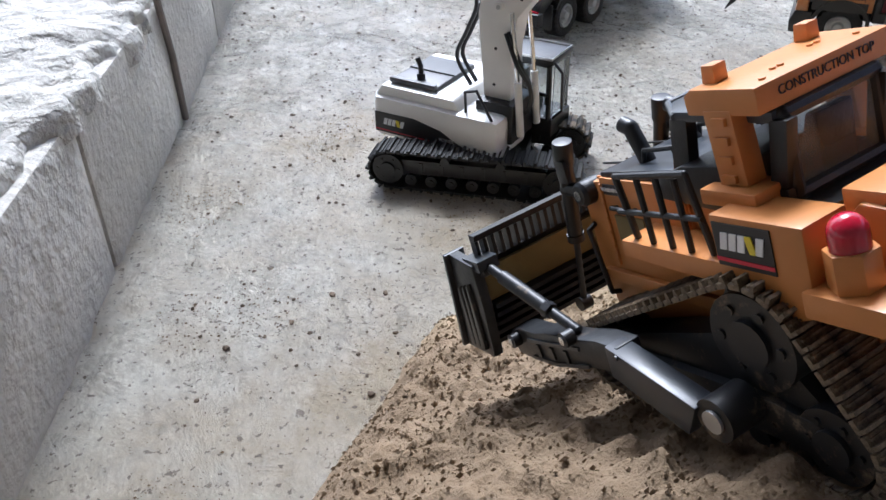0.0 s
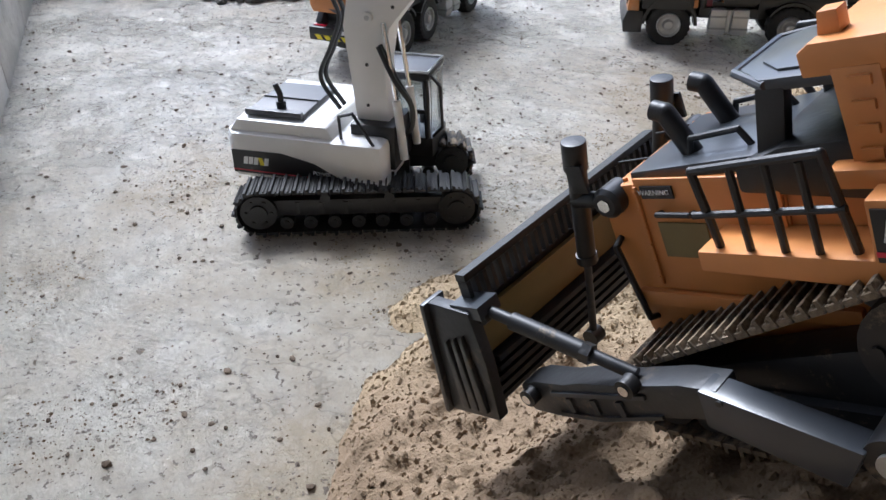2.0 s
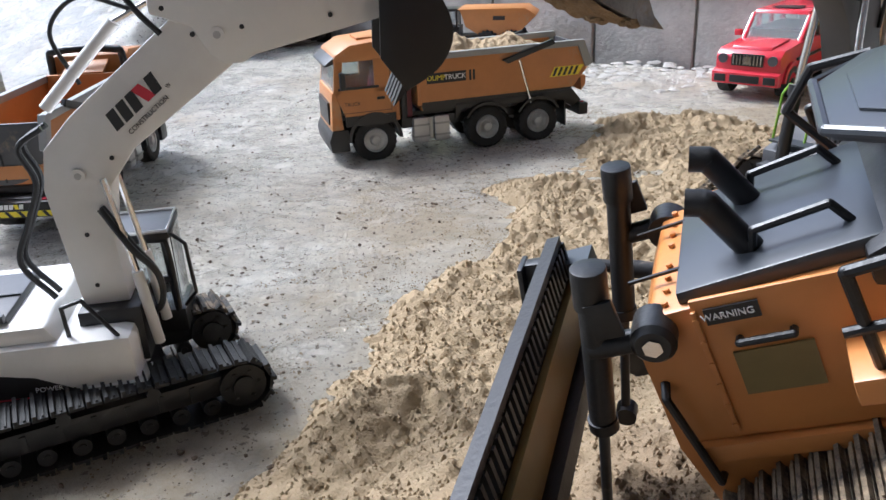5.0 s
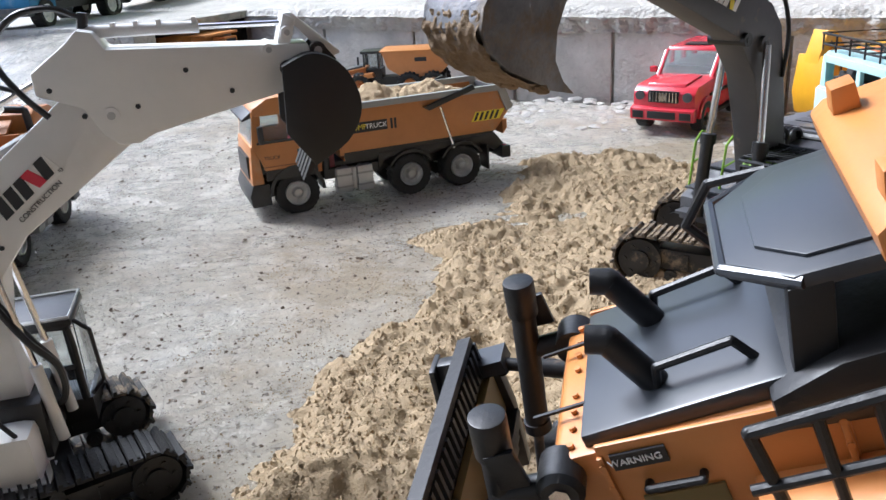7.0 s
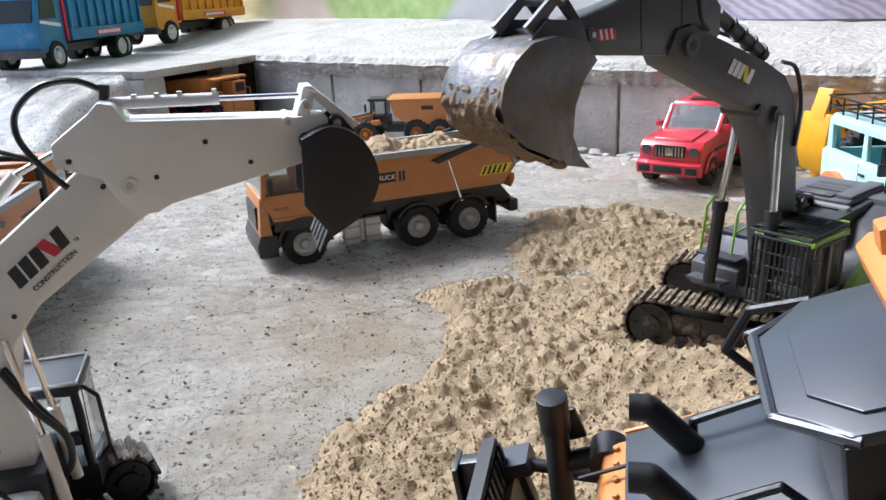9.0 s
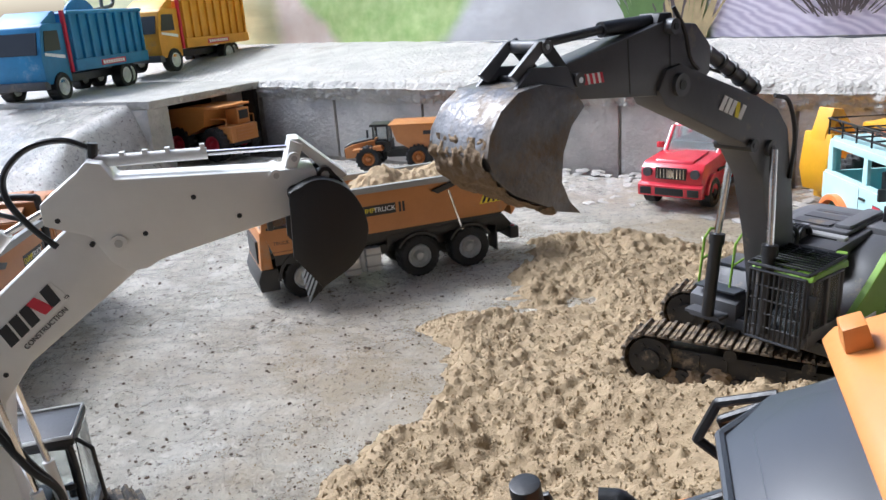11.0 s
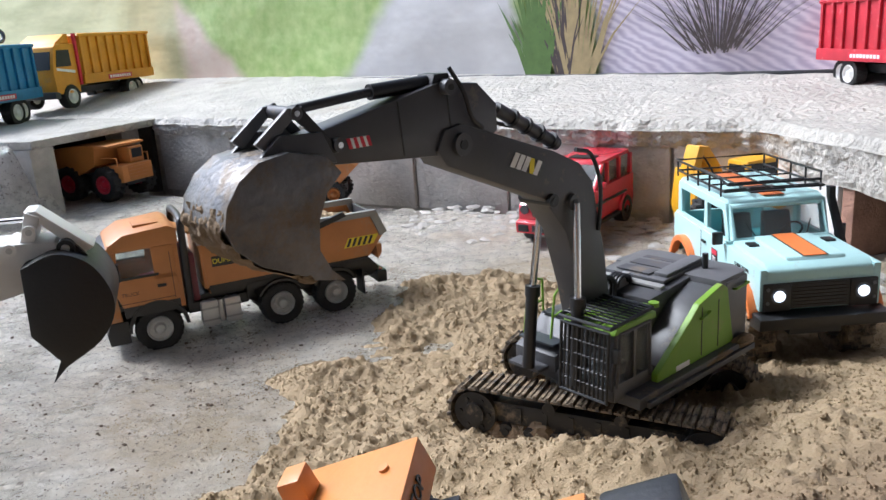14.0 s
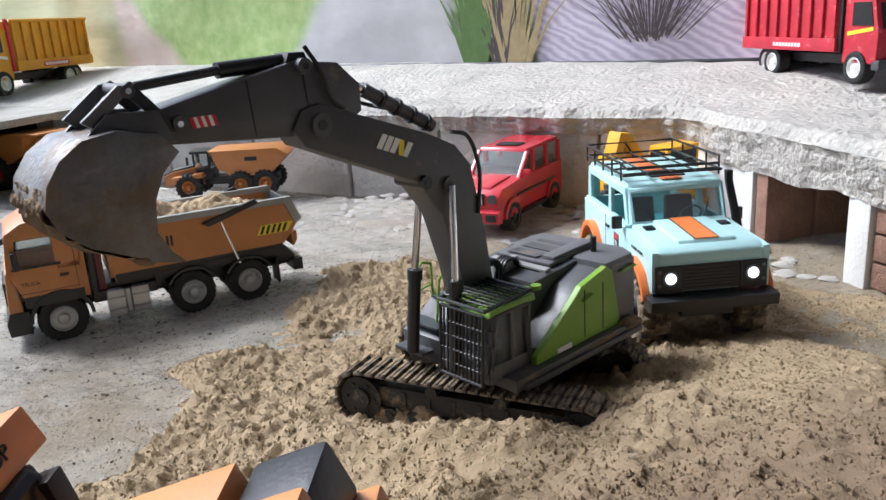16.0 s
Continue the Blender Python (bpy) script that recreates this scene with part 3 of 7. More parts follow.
# banner
def banner_material():
    m = bpy.data.materials.new("printed_landscape_vinyl")
    m.use_nodes = True
    N, L = m.node_tree.nodes, m.node_tree.links
    b = N["Principled BSDF"]
    b.inputs["Roughness"].default_value = 0.42
    tc = N.new("ShaderNodeTexCoord")
    sp = N.new("ShaderNodeSeparateXYZ")
    L.new(tc.outputs["Object"], sp.inputs[0])

    def mth(op, a, c=None):
        n = N.new("ShaderNodeMath")
        n.operation = op
        for i, v in enumerate((a, c)):
            if v is None:
                continue
            if isinstance(v, (int, float)):
                n.inputs[i].default_value = v
            else:
                L.new(v, n.inputs[i])
        return n.outputs[0]

    def nz(s, d=5, sx=1.0, sz=1.0):
        mp = N.new("ShaderNodeMapping")
        mp.inputs["Scale"].default_value = (sx, 1, sz)
        L.new(tc.outputs["Object"], mp.inputs[0])
        n = N.new("ShaderNodeTexNoise")
        n.inputs["Scale"].default_value, n.inputs["Detail"].default_value = s, d
        L.new(mp.outputs[0], n.inputs["Vector"])
        return n.outputs["Fac"]

    def step(v, lo, hi):
        n = N.new("ShaderNodeMapRange")
        n.interpolation_type = 'SMOOTHSTEP'
        n.inputs["From Min"].default_value, n.inputs["From Max"].default_value = lo, hi
        L.new(v, n.inputs["Value"])
        return n.outputs[0]

    def mix(f, a, c):
        x = N.new("ShaderNodeMix")
        x.data_type = 'RGBA'
        L.new(f, x.inputs[0])
        for i, v in ((6, a), (7, c)):
            if isinstance(v, tuple):
                x.inputs[i].default_value = (*v, 1)
            else:
                L.new(v, x.inputs[i])
        return x.outputs[2]
    x, z = sp.outputs[0], sp.outputs[2]
    w = mth('ADD', x, mth('MULTIPLY', mth('SUBTRACT', nz(6), 0.5), 0.12))
    # foliage and earth prints, lightened to carry the sun glow at the left
    foliage = mix(nz(7, 8, 0.35, 2.2), (0.34, 0.36, 0.14), (0.92, 0.88, 0.55))
    earth = mix(nz(9, 6), (0.72, 0.50, 0.38), (0.94, 0.86, 0.74))
    grass = mix(nz(22, 6), (0.24, 0.44, 0.09), (0.72, 0.80, 0.36))
    road = mix(nz(10, 4), (0.56, 0.54, 0.53), (0.74, 0.72, 0.70))
    bush = mix(nz(26, 6, 1, 0.5), (0.10, 0.20, 0.04), (0.42, 0.50, 0.18))
    wv = N.new("ShaderNodeTexWave")
    wv.inputs["Scale"].default_value, wv.inputs["Distortion"].default_value, wv.inputs["Detail"].default_value = 14, 6, 3
    mp = N.new("ShaderNodeMapping")
    mp.inputs["Scale"].default_value = (0.6, 1, 2.0)
    mp.inputs["Rotation"].default_value = (0, 0.5, 0)
    L.new(tc.outputs["Object"], mp.inputs[0])
    L.new(mp.outputs[0], wv.inputs["Vector"])
    dune = mix(wv.outputs["Fac"], (0.58, 0.51, 0.64), (0.86, 0.79, 0.88))
    dune = mix(mth('MULTIPLY', step(nz(3, 3, 0.5, 2.5), 0.52, 0.62), 0.55), dune, (0.42, 0.40, 0.54))
    # green bank with a grey path that narrows upwards
    c = mix(step(w, -2.75, -2.65), foliage, earth)
    c = mix(step(mth('ADD', w, mth('MULTIPLY', z, 1.0)), -2.12, -2.02), c, grass)
    edge = mth('ADD', w, mth('MULTIPLY', z, -0.8))
    c = mix(step(edge, -2.08, -1.98), c, road)
    c = mix(step(mth('ADD', w, mth('MULTIPLY', z, 0.25)), -1.02, -0.98), c, bush)
    c = mix(step(mth('ADD', w, mth('MULTIPLY', z, 0.1)), -0.84, -0.80), c, dune)
    L.new(c, b.inputs["Base Color"])
    bp = N.new("ShaderNodeBump")
    bp.inputs["Strength"].default_value, bp.inputs["Distance"].default_value = 0.5, 0.02
    L.new(nz(5, 3, 1, 1.4), bp.inputs["Height"])
    L.new(bp.outputs["Normal"], b.inputs["Normal"])
    return m


bx, bz = np.meshgrid(np.arange(-4.6, 1.5, 0.03), np.arange(0.24, 1.55, 0.03))
by = banner_y(bx) + 0.012 * (vnoise(bx, bz, 0.18, 41) - 0.5) + 0.01 * (vnoise(bx, bz * 3, 0.4, 42) - 0.5)
tagged(grid_mesh("backdrop", bx, by, bz, np.ones_like(bx, bool), banner_material()), "printed vinyl banner of a grassy path and purple dunes", "backdrop", kind="structure")


def printed_plants(name, x0, z0, n, spread, height, width, material, seed, label):
    """Thin printed stalks, flat on the banner."""
    rs = random.Random(seed)
    bm = BM()
    for k in range(n):
        u = rs.uniform(-1, 1)
        x = x0 + u * spread * rs.uniform(0.05, 0.35)
        h = height * rs.uniform(0.45, 1.0) * (1 - 0.35 * abs(u))
        dx = u * spread * rs.uniform(0.5, 1.0)
        w = width * rs.uniform(0.5, 1.2)
        za = z0 + rs.uniform(-0.01, 0.01)
        a, b2, c2 = (x - w, za), (x + w, za), (x + dx, za + h)
        mid = ((x + dx * 0.45), za + h * 0.55)
        vs = [bm.verts.new((p[0], banner_y(p[0]) - 0.016 - 0.0002 * k / n, p[1])) for p in (a, b2, (mid[0] + w * 0.7, mid[1]), c2, (mid[0] - w * 0.7, mid[1]))]
        bm.faces.new(vs)
    return tagged(part(name, bm, material, smooth=False), label, "backdrop", kind="structure")


PRDARK = mat("printed_dark_brown", (0.10, 0.075, 0.07), 0.5)
PRSTRAW = mat("printed_straw", (0.52, 0.40, 0.20), 0.5)
PRGREEN = mat("printed_leaf_green", (0.14, 0.24, 0.06), 0.5)
printed_plants("backdrop_shrub", -0.52, 0.33, 80, 0.28, 0.32, 0.0020, PRDARK, 3, "dark leafless shrub printed on the banner")
printed_plants("backdrop_straw", -0.92, 0.27, 46, 0.16, 0.50, 0.006, PRSTRAW, 5, "dry straw stalks printed on the banner")
printed_plants("backdrop_stems", -0.96, 0.27, 30, 0.10, 0.50, 0.005, PRDARK, 7, "dark stems printed on the banner")
printed_plants("backdrop_leaves", -1.04, 0.27, 60, 0.10, 0.42, 0.008, PRGREEN, 9, "green grass blades printed on the banner")


# ---- parts shared by the machines ----
def loop_path(circles, n):
    """n points and directions, evenly spaced, round a belt over circles given clockwise as (x, z, r)."""
    pts = []
    k = len(circles)
    tang = []
    for i in range(k):
        (x0, z0, r0), (x1, z1, r1) = circles[i], circles[(i + 1) % k]
        d = math.hypot(x1 - x0, z1 - z0)
        a = math.atan2(z1 - z0, x1 - x0) + math.acos(max(-1, min(1, (r0 - r1) / d)))
        tang.append(a)
    for i in range(k):
        x, z, r = circles[i]
        a0, a1 = tang[i - 1], tang[i]
        while a1 > a0:
            a1 -= 2 * math.pi
        m = max(2, int((a0 - a1) / 0.12))
        for j in range(m + 1):
            a = a0 + (a1 - a0) * j / m
            pts.append((x + r * math.cos(a), z + r * math.sin(a)))
    pts.append(pts[0])
    s = [0]
    for p, q in zip(pts, pts[1:]):
        s.append(s[-1] + math.hypot(q[0] - p[0], q[1] - p[1]))
    P = np.array(pts)
    out = []
    for i in range(n):
        u = s[-1] * i / n
        x, z = np.interp(u, s, P[:, 0]), np.interp(u, s, P[:, 1])
        x2, z2 = np.interp((u + 0.002) % s[-1], s, P[:, 0]), np.interp((u + 0.002) % s[-1], s, P[:, 1])
        out.append((float(x), float(z), math.atan2(z2 - z, x2 - x)))
    return out, s[-1], pts


def crawler(parent, circles, y, w, n, shoe_mat, frame_mat, sprocket_r=None, name="crawler_track"):
    """A crawler: belt, side frame, wheels, and every shoe on its own."""
    out, length, pts = loop_path(circles, n)
    bm = BM()
    inner = [(p[0], p[1]) for p in pts[:-1]]
    cx, cz = sum(p[0] for p in inner) / len(inner), sum(p[1] for p in inner) / len(inner)
    v = [[bm.verts.new((px, yy, pz)) for px, pz in inner] for yy in (y - w / 2 * 0.9, y + w / 2 * 0.9)]
    m = len(inner)
    for i in range(m):
        bm.faces.new((v[0][i], v[0][(i + 1) % m], v[1][(i + 1) % m], v[1][i]))
    bmesh.ops.solidify(bm, geom=bm.faces[:], thickness=0.002)
    belt = part(name, bm, shoe_mat, parent)
    bm = BM()
    pl = length / n
    box(bm, -pl * 0.44, pl * 0.44, -w / 2, w / 2, -0.0005, 0.0018)
    box(bm, -pl * 0.40, -pl * 0.16, -w / 2, w / 2, 0.0018, 0.0045)
    box(bm, pl * 0.10, pl * 0.24, -w / 2 * 0.92, w / 2 * 0.92, 0.0018, 0.003)
    me = mesh_of(bm, "track_shoe", shoe_mat)
    for x, z, a in out:
        s = new("track_shoe", me)
        s.parent = belt
        s.matrix_local = Matrix.Translation((x, y, z)) @ Matrix.Rotation(-a, 4, 'Y')
    long = len(circles) == 2
    hull = [(cx + (px - cx) * 0.80, cz + (pz - cz) * (0.42 if long else 0.52) + (circles[0][2] * 0.12 if long else 0)) for px, pz in inner[::2]]
    bm = BM()
    prism(bm, hull, y - w * 0.30, y + w * 0.30)
    frame_ = part("side_frame", bm, frame_mat, parent, bevel=0.0015)
    if not long:
        (x0, z0, r0), (x1, z1, r1) = circles[0], circles[1]
        beam = part("track_beam", prism(BM(), [(x0 + 0.004, z0 - r0 * 0.35), (x0 + 0.004, z0 + r0 * 0.35), (x0 - 0.03, z0 + r0 * 0.62), (x1 + 0.03, z1 + r1 * 0.55), (x1 - 0.004, z1 + r1 * 0.35), (x1 - 0.004, z1 - r1 * 0.4)], y - w * 0.44, y + w * 0.44), frame_mat, parent, bevel=0.001)
        for q in range(6):
            x = x0 + (x1 - x0) * (q + 0.9) / 6.8
            part("track_roller", cyl(BM(), (x, y - w * 0.40, z0 - r0 * 0.52), (x, y + w * 0.40, z0 - r0 * 0.52), r0 * 0.34, seg=14), frame_mat, parent)
        for q in range(4):
            x = x0 + (x1 - x0) * (q + 1) / 5
            part("beam_bolt", cyl(BM(), (x, y - w * 0.47, z0 + r0 * 0.15), (x, y + w * 0.47, z0 + r0 * 0.15), r0 * 0.09, seg=8), frame_mat, beam)
    if long:
        r0 = circles[0][2]
        xa, xb = circles[0][0] + r0 * 1.25, circles[1][0] - r0 * 1.25
        for q in range(7):
            x = xa + (xb - xa) * q / 6
            bm = BM()
            cyl(bm, (x, y - w * 0.40, cz - r0 * 0.58), (x, y + w * 0.40, cz - r0 * 0.58), r0 * 0.32, seg=18)
            cyl(bm, (x, y - w * 0.44, cz - r0 * 0.58), (x, y + w * 0.44, cz - r0 * 0.58), r0 * 0.15, seg=10)
            part("track_roller", bm, frame_mat, parent)
        for x in (xa + (xb - xa) * 0.28, xa + (xb - xa) * 0.72):
            part("carrier_roller", cyl(BM(), (x, y - w * 0.40, cz + r0 * 0.66), (x, y + w * 0.40, cz + r0 * 0.66), r0 * 0.24, seg=16), frame_mat, parent)
        for k in range(6):
            x = xa + (xb - xa) * (k + 0.5) / 6
            part("frame_rib", box(BM(), x - r0 * 0.10, x + r0 * 0.10, y - w * 0.34, y + w * 0.34, cz - r0 * 0.18, cz + r0 * 0.42), frame_mat, frame_)
    for i, (x, z, r) in enumerate(circles):
        bm = BM()
        cyl(bm, (x, y - w * 0.42, z), (x, y + w * 0.42, z), r * 0.86, seg=24)
        cyl(bm, (x, y - w * 0.5, z), (x, y + w * 0.5, z), r * 0.42, seg=16)
        for k in range(11):
            a = 2 * math.pi * k / 11
            box(bm, r * 0.82, r * 0.97, y - w * 0.10, y + w * 0.10, -r * 0.09, r * 0.09, Matrix.Translation((x, 0, z)) @ Matrix.Rotation(a, 4, 'Y'))
        tw = part("track_wheel", bm, frame_mat, parent)
        for k in range(6):
            a = k * math.pi / 3
            px, pz = x + r * 0.6 * math.cos(a), z + r * 0.6 * math.sin(a)
            part("bolt", cyl(BM(), (px, y - w * 0.46, pz), (px, y + w * 0.46, pz), r * 0.09, seg=8), frame_mat, tw)
    return belt


def lift_out(und, e):
    """Hand the parts of an undercarriage to the machine itself."""
    for o in list(und.children):
        m = und.matrix_basis @ o.matrix_basis
        o.parent = e
        o.matrix_basis = m


def wheel(parent, x, y, z, r, w, tyre_mat, rim_mat, out=1, lugs=0, hub=0.58, spokes=8, steer=0.0):
    """A wheel: tyre with tread, rim as its sub-part."""
    bm = BM()
    k = lugs or 24
    h = 0.075 if lugs else 0.03
    prof = [(0.56, -0.30, 0), (0.60, -0.46, 0), (0.78, -0.50, 0), (0.90, -0.51, -1), (0.985, -0.44, -1), (1.0, -0.24, -1), (1.0, -0.03, -1), (1.0, 0.03, 1), (1.0, 0.24, 1), (0.985, 0.44, 1), (0.90, 0.51, 1), (0.78, 0.50, 0), (0.60, 0.46, 0), (0.56, 0.30, 0)]
    n = 4 * k
    rings = []
    for i in range(n):
        ring = []
        for pr, pw, half in prof:
            q = i % 4 if half < 0 else (i + 2) % 4
            up = (h if q < 2 else -h * 0.4) if half else 0.0
            a = 2 * math.pi * (i + (0.0 if q in (0, 2) else -0.35)) / n + (pw * 0.35 / k if half else 0)
            rr = r * (pr + up * (0.5 if pr < 0.95 else 1.0) - h * 0.5)
            ring.append(bm.verts.new((rr * math.cos(a), w * pw, rr * math.sin(a))))
        rings.append(ring)
    m = len(prof)
    for i in range(n):
        for j in range(m):
            bm.faces.new((rings[i][j], rings[(i + 1) % n][j], rings[(i + 1) % n][(j + 1) % m], rings[i][(j + 1) % m]))
    t = part("wheel", bm, tyre_mat, parent)
    t.matrix_local = pose(x, y, z, 0, 0, steer)
    bm = BM()
    d = out * w
    lathe = [(1.06, 0.30), (1.06, 0.47), (1.0, 0.50), (0.93, 0.47), (0.90, 0.34), (0.62, 0.22), (0.50, 0.24), (0.40, 0.36), (0.36, 0.50), (0.20, 0.54), (0.001, 0.54)]
    seg = 32
    rr_ = [[bm.verts.new((r * hub * q * math.cos(2 * math.pi * i / seg), d * y_, r * hub * q * math.sin(2 * math.pi * i / seg))) for q, y_ in lathe] for i in range(seg)]
    for i in range(seg):
        for j in range(len(lathe) - 1):
            bm.faces.new((rr_[i][j], rr_[(i + 1) % seg][j], rr_[(i + 1) % seg][j + 1], rr_[i][j + 1]))
    cyl(bm, (0, -d * 0.42, 0), (0, d * 0.18, 0), r * hub * 0.9, seg=24)
    for i in range(spokes):
        a = 2 * math.pi * i / spokes
        c, s = math.cos(a), math.sin(a)
        cyl(bm, (r * hub * 0.66 * c, d * 0.16, r * hub * 0.66 * s), (r * hub * 0.66 * c, d * 0.33, r * hub * 0.66 * s), r * 0.045, seg=8)
    part("rim", bm, rim_mat, t)
    return t


def sweep(pts, r, seg=8):
    """One closed tube along a run of points."""
    bm = BM()
    P = [Vector(p) for p in pts]
    rings = []
    up = Vector((0.3, 1, 0.2)).normalized()
    for i, p in enumerate(P):
        d = (P[min(i + 1, len(P) - 1)] - P[max(i - 1, 0)]).normalized()
        a = d.cross(up).normalized()
        b = d.cross(a)
        rings.append([bm.verts.new(p + (a * math.cos(2 * math.pi * k / seg) + b * math.sin(2 * math.pi * k / seg)) * r) for k in range(seg)])
    for g, h in zip(rings, rings[1:]):
        for k in range(seg):
            bm.faces.new((g[k], g[(k + 1) % seg], h[(k + 1) % seg], h[k]))
    bm.faces.new(rings[0])
    bm.faces.new(list(reversed(rings[-1])))
    return bm


def hose(parent, pts, r=0.0016, material=None, name="hose"):
    part(name, sweep(curve_pts(pts, 6), r, 8), material or BLACKP, parent)


# ---- bulldozer ----
def bulldozer(m):
    d = thing("bulldozer", m, "orange and black toy bulldozer with sandy tracks on the sand heap", "bulldozer")
    bm = prism(BM(), [(-0.04, -0.03), (0.060, -0.03), (0.067, 0.0), (0.067, 0.037), (0.060, 0.0495), (-0.04, 0.0555)], -0.031, 0.031)
    hood = part("engine_hood", bm, ORANGE, d, "orange hood with panel lines", bevel=0.0015)
    part("hood_top", prism(BM(), [(-0.022, 0.054), (0.0515, 0.0494), (0.0515, 0.0540), (-0.018, 0.0605)], -0.0285, 0.0285), GREYL, d, "grey bonnet plate", bevel=0.0012)
    part("hood_shoulder", prism(BM(), [(-0.045, 0.044), (0.003, 0.047), (0.003, 0.0570), (-0.014, 0.0635), (-0.045, 0.0655)], -0.0342, 0.0342), BLACKP, d, bevel=0.002)
    for x in (0.008, 0.04):
        part("panel_line", box(BM(), -0.03, 0.055, -0.0005, 0.0005, -0.0003, 0.0006, Matrix.Translation((0.012, (x - 0.024) * 0.9, 0.0565)) @ Matrix.Rotation(radians(4.6), 4, 'Y')), BLACKP, d)
    for s in (1, -1):
        bm = BM()
        box(bm, -0.012, 0.048, s * 0.031, s * 0.0325, 0.004, 0.053) if s > 0 else box(bm, -0.012, 0.052, -0.0325, -0.031, 0.004, 0.053)
        part("side_panel", bm, ORANGE, d, bevel=0.0005)
        y = s * 0.0328
        part("mesh_grille", box(BM(), 0.020, 0.041, min(y, y + s * 0.0008), max(y, y + s * 0.0008), 0.0195, 0.0345), KHAKI, d, "fine brown mesh grille")
        part("warning_plate", box(BM(), 0.0305, 0.0448, min(y, y + s * 0.0008), max(y, y + s * 0.0008), 0.0450, 0.0502), BPRINT, d)
        part("door_handle", tube(BM(), [(0.024, y, 0.0385), (0.024, y + s * 0.0035, 0.0395), (0.038, y + s * 0.0035, 0.0395), (0.038, y, 0.0385)], 0.0012), BLACKP, d)
        part("grab_rail", tube(BM(), [(0.063, s * 0.031, 0.026), (0.063, s * 0.036, 0.024), (0.057, s * 0.036, -0.010), (0.057, s * 0.031, -0.012)], 0.0014), BLACKP, d)
        part("bonnet_handle", tube(BM(), [(0.030, s * 0.0175, 0.055), (0.028, s * 0.0175, 0.062), (0.008, s * 0.0175, 0.0645), (0.004, s * 0.0175, 0.058)], 0.0013), BLACKP, d)
        part("exhaust_pipe", tube(BM(), [(0.029, s * 0.0145, 0.052), (0.0378, s * 0.0145, 0.0720), (0.0430, s * 0.0145, 0.0738)], 0.0040, 16), BLACKP, d, "black bent exhaust pipe")
        bm = BM()
        cyl(bm, (0.0865, s * 0.0305, 0.015), (0.0712, s * 0.033, 0.066), 0.0042)
        c = part("lift_cylinder", bm, BLACKP, d, "black upright lift cylinder")
        part("end_cap", cyl(BM(), (0.0735, s * 0.033, 0.0585), (0.0700, s * 0.033, 0.0712), 0.0052, seg=24), BLACKP, c, bevel=0.0007)
        part("collar", cyl(BM(), (0.0870, s * 0.0304, 0.0125), (0.0862, s * 0.0306, 0.0165), 0.0048), BLACKP, c)
        part("yoke", cyl(BM(), (0.0792, s * 0.033, 0.0445), (0.058, s * 0.033, 0.0445), 0.0036), BLACKP, c)
        part("piston_rod", cyl(BM(), (0.1015, s * 0.028, -0.030), (0.0868, s * 0.0304, 0.014), 0.0018), STEELD, c)
        part("rod_eye", cyl(BM(), (0.1015, s * 0.0245, -0.031), (0.1015, s * 0.0315, -0.031), 0.0042), BLACKP, c)
        part("port_block", box(BM(), 0.066, 0.0745, min(s * 0.0365, s * 0.0385), max(s * 0.0365, s * 0.0385), 0.050, 0.062), BLACKP, c, bevel=0.0006)
        bm = BM()
        cyl(bm, (0.060, s * 0.026, 0.0445), (0.060, s * 0.0365, 0.0445), 0.0066, seg=24)
        cyl(bm, (0.060, s * 0.0365, 0.0445), (0.060, s * 0.0385, 0.0445), 0.0066, 0.0050, seg=24)
        part("trunnion", bm, BLACKP, d)
        part("bolt", cyl(BM(), (0.060, s * 0.0385, 0.0445), (0.060, s * 0.0392, 0.0445), 0.0030, seg=6), CHROME, d)
        # hinge strips, rivets and a lower sill on the hood side
        for x in (-0.0105, 0.0475):
            part("hinge_strip", box(BM(), x - 0.0008, x + 0.0008, min(s * 0.0325, s * 0.0338), max(s * 0.0325, s * 0.0338), 0.006, 0.050), ORANGE, d, bevel=0.0004)
            for q in range(6):
                part("rivet", cyl(BM(), (x, s * 0.0335, 0.009 + 0.0076 * q), (x, s * 0.0343, 0.009 + 0.0076 * q), 0.0010, seg=8), ORANGE, d)
        part("hood_sill", box(BM(), -0.030, 0.060, min(s * 0.031, s * 0.0345), max(s * 0.031, s * 0.0345), -0.004, 0.0025), ORANGE, d, bevel=0.0006)
        for q in range(4):
            part("rivet", cyl(BM(), (0.0555, s * (0.006 + 0.007 * q), 0.0500), (0.0555, s * (0.006 + 0.007 * q), 0.0512), 0.0010, seg=8), ORANGE, d)
        # push arm and its strut
        y0, y1 = sorted((s * 0.062, s * 0.0755))
        arm = part("push_arm", prism(BM(), [(0.108, -0.036), (0.107, -0.027), (0.098, -0.0235), (0.080, -0.0215), (0.070, -0.0185), (0.045, -0.0145), (0.020, -0.0085), (0.004, -0.0075), (0.004, -0.0205), (0.030, -0.0265), (0.055, -0.0325), (0.072, -0.0385), (0.090, -0.0405), (0.104, -0.041)], y0, y1), STEELD, d, "dark grey forked push arm", bevel=0.0012)
        ya, yb_ = sorted((s * 0.0750, s * 0.0768))
        part("arm_rib", prism(BM(), [(0.088, -0.0265), (0.036, -0.0165), (0.036, -0.0185), (0.088, -0.0285)], ya, yb_), GREYL, arm)
        part("arm_rib", prism(BM(), [(0.086, -0.0365), (0.062, -0.0335), (0.030, -0.0245), (0.030, -0.0262), (0.062, -0.0355), (0.086, -0.0385)], ya, yb_), STEELD, arm)
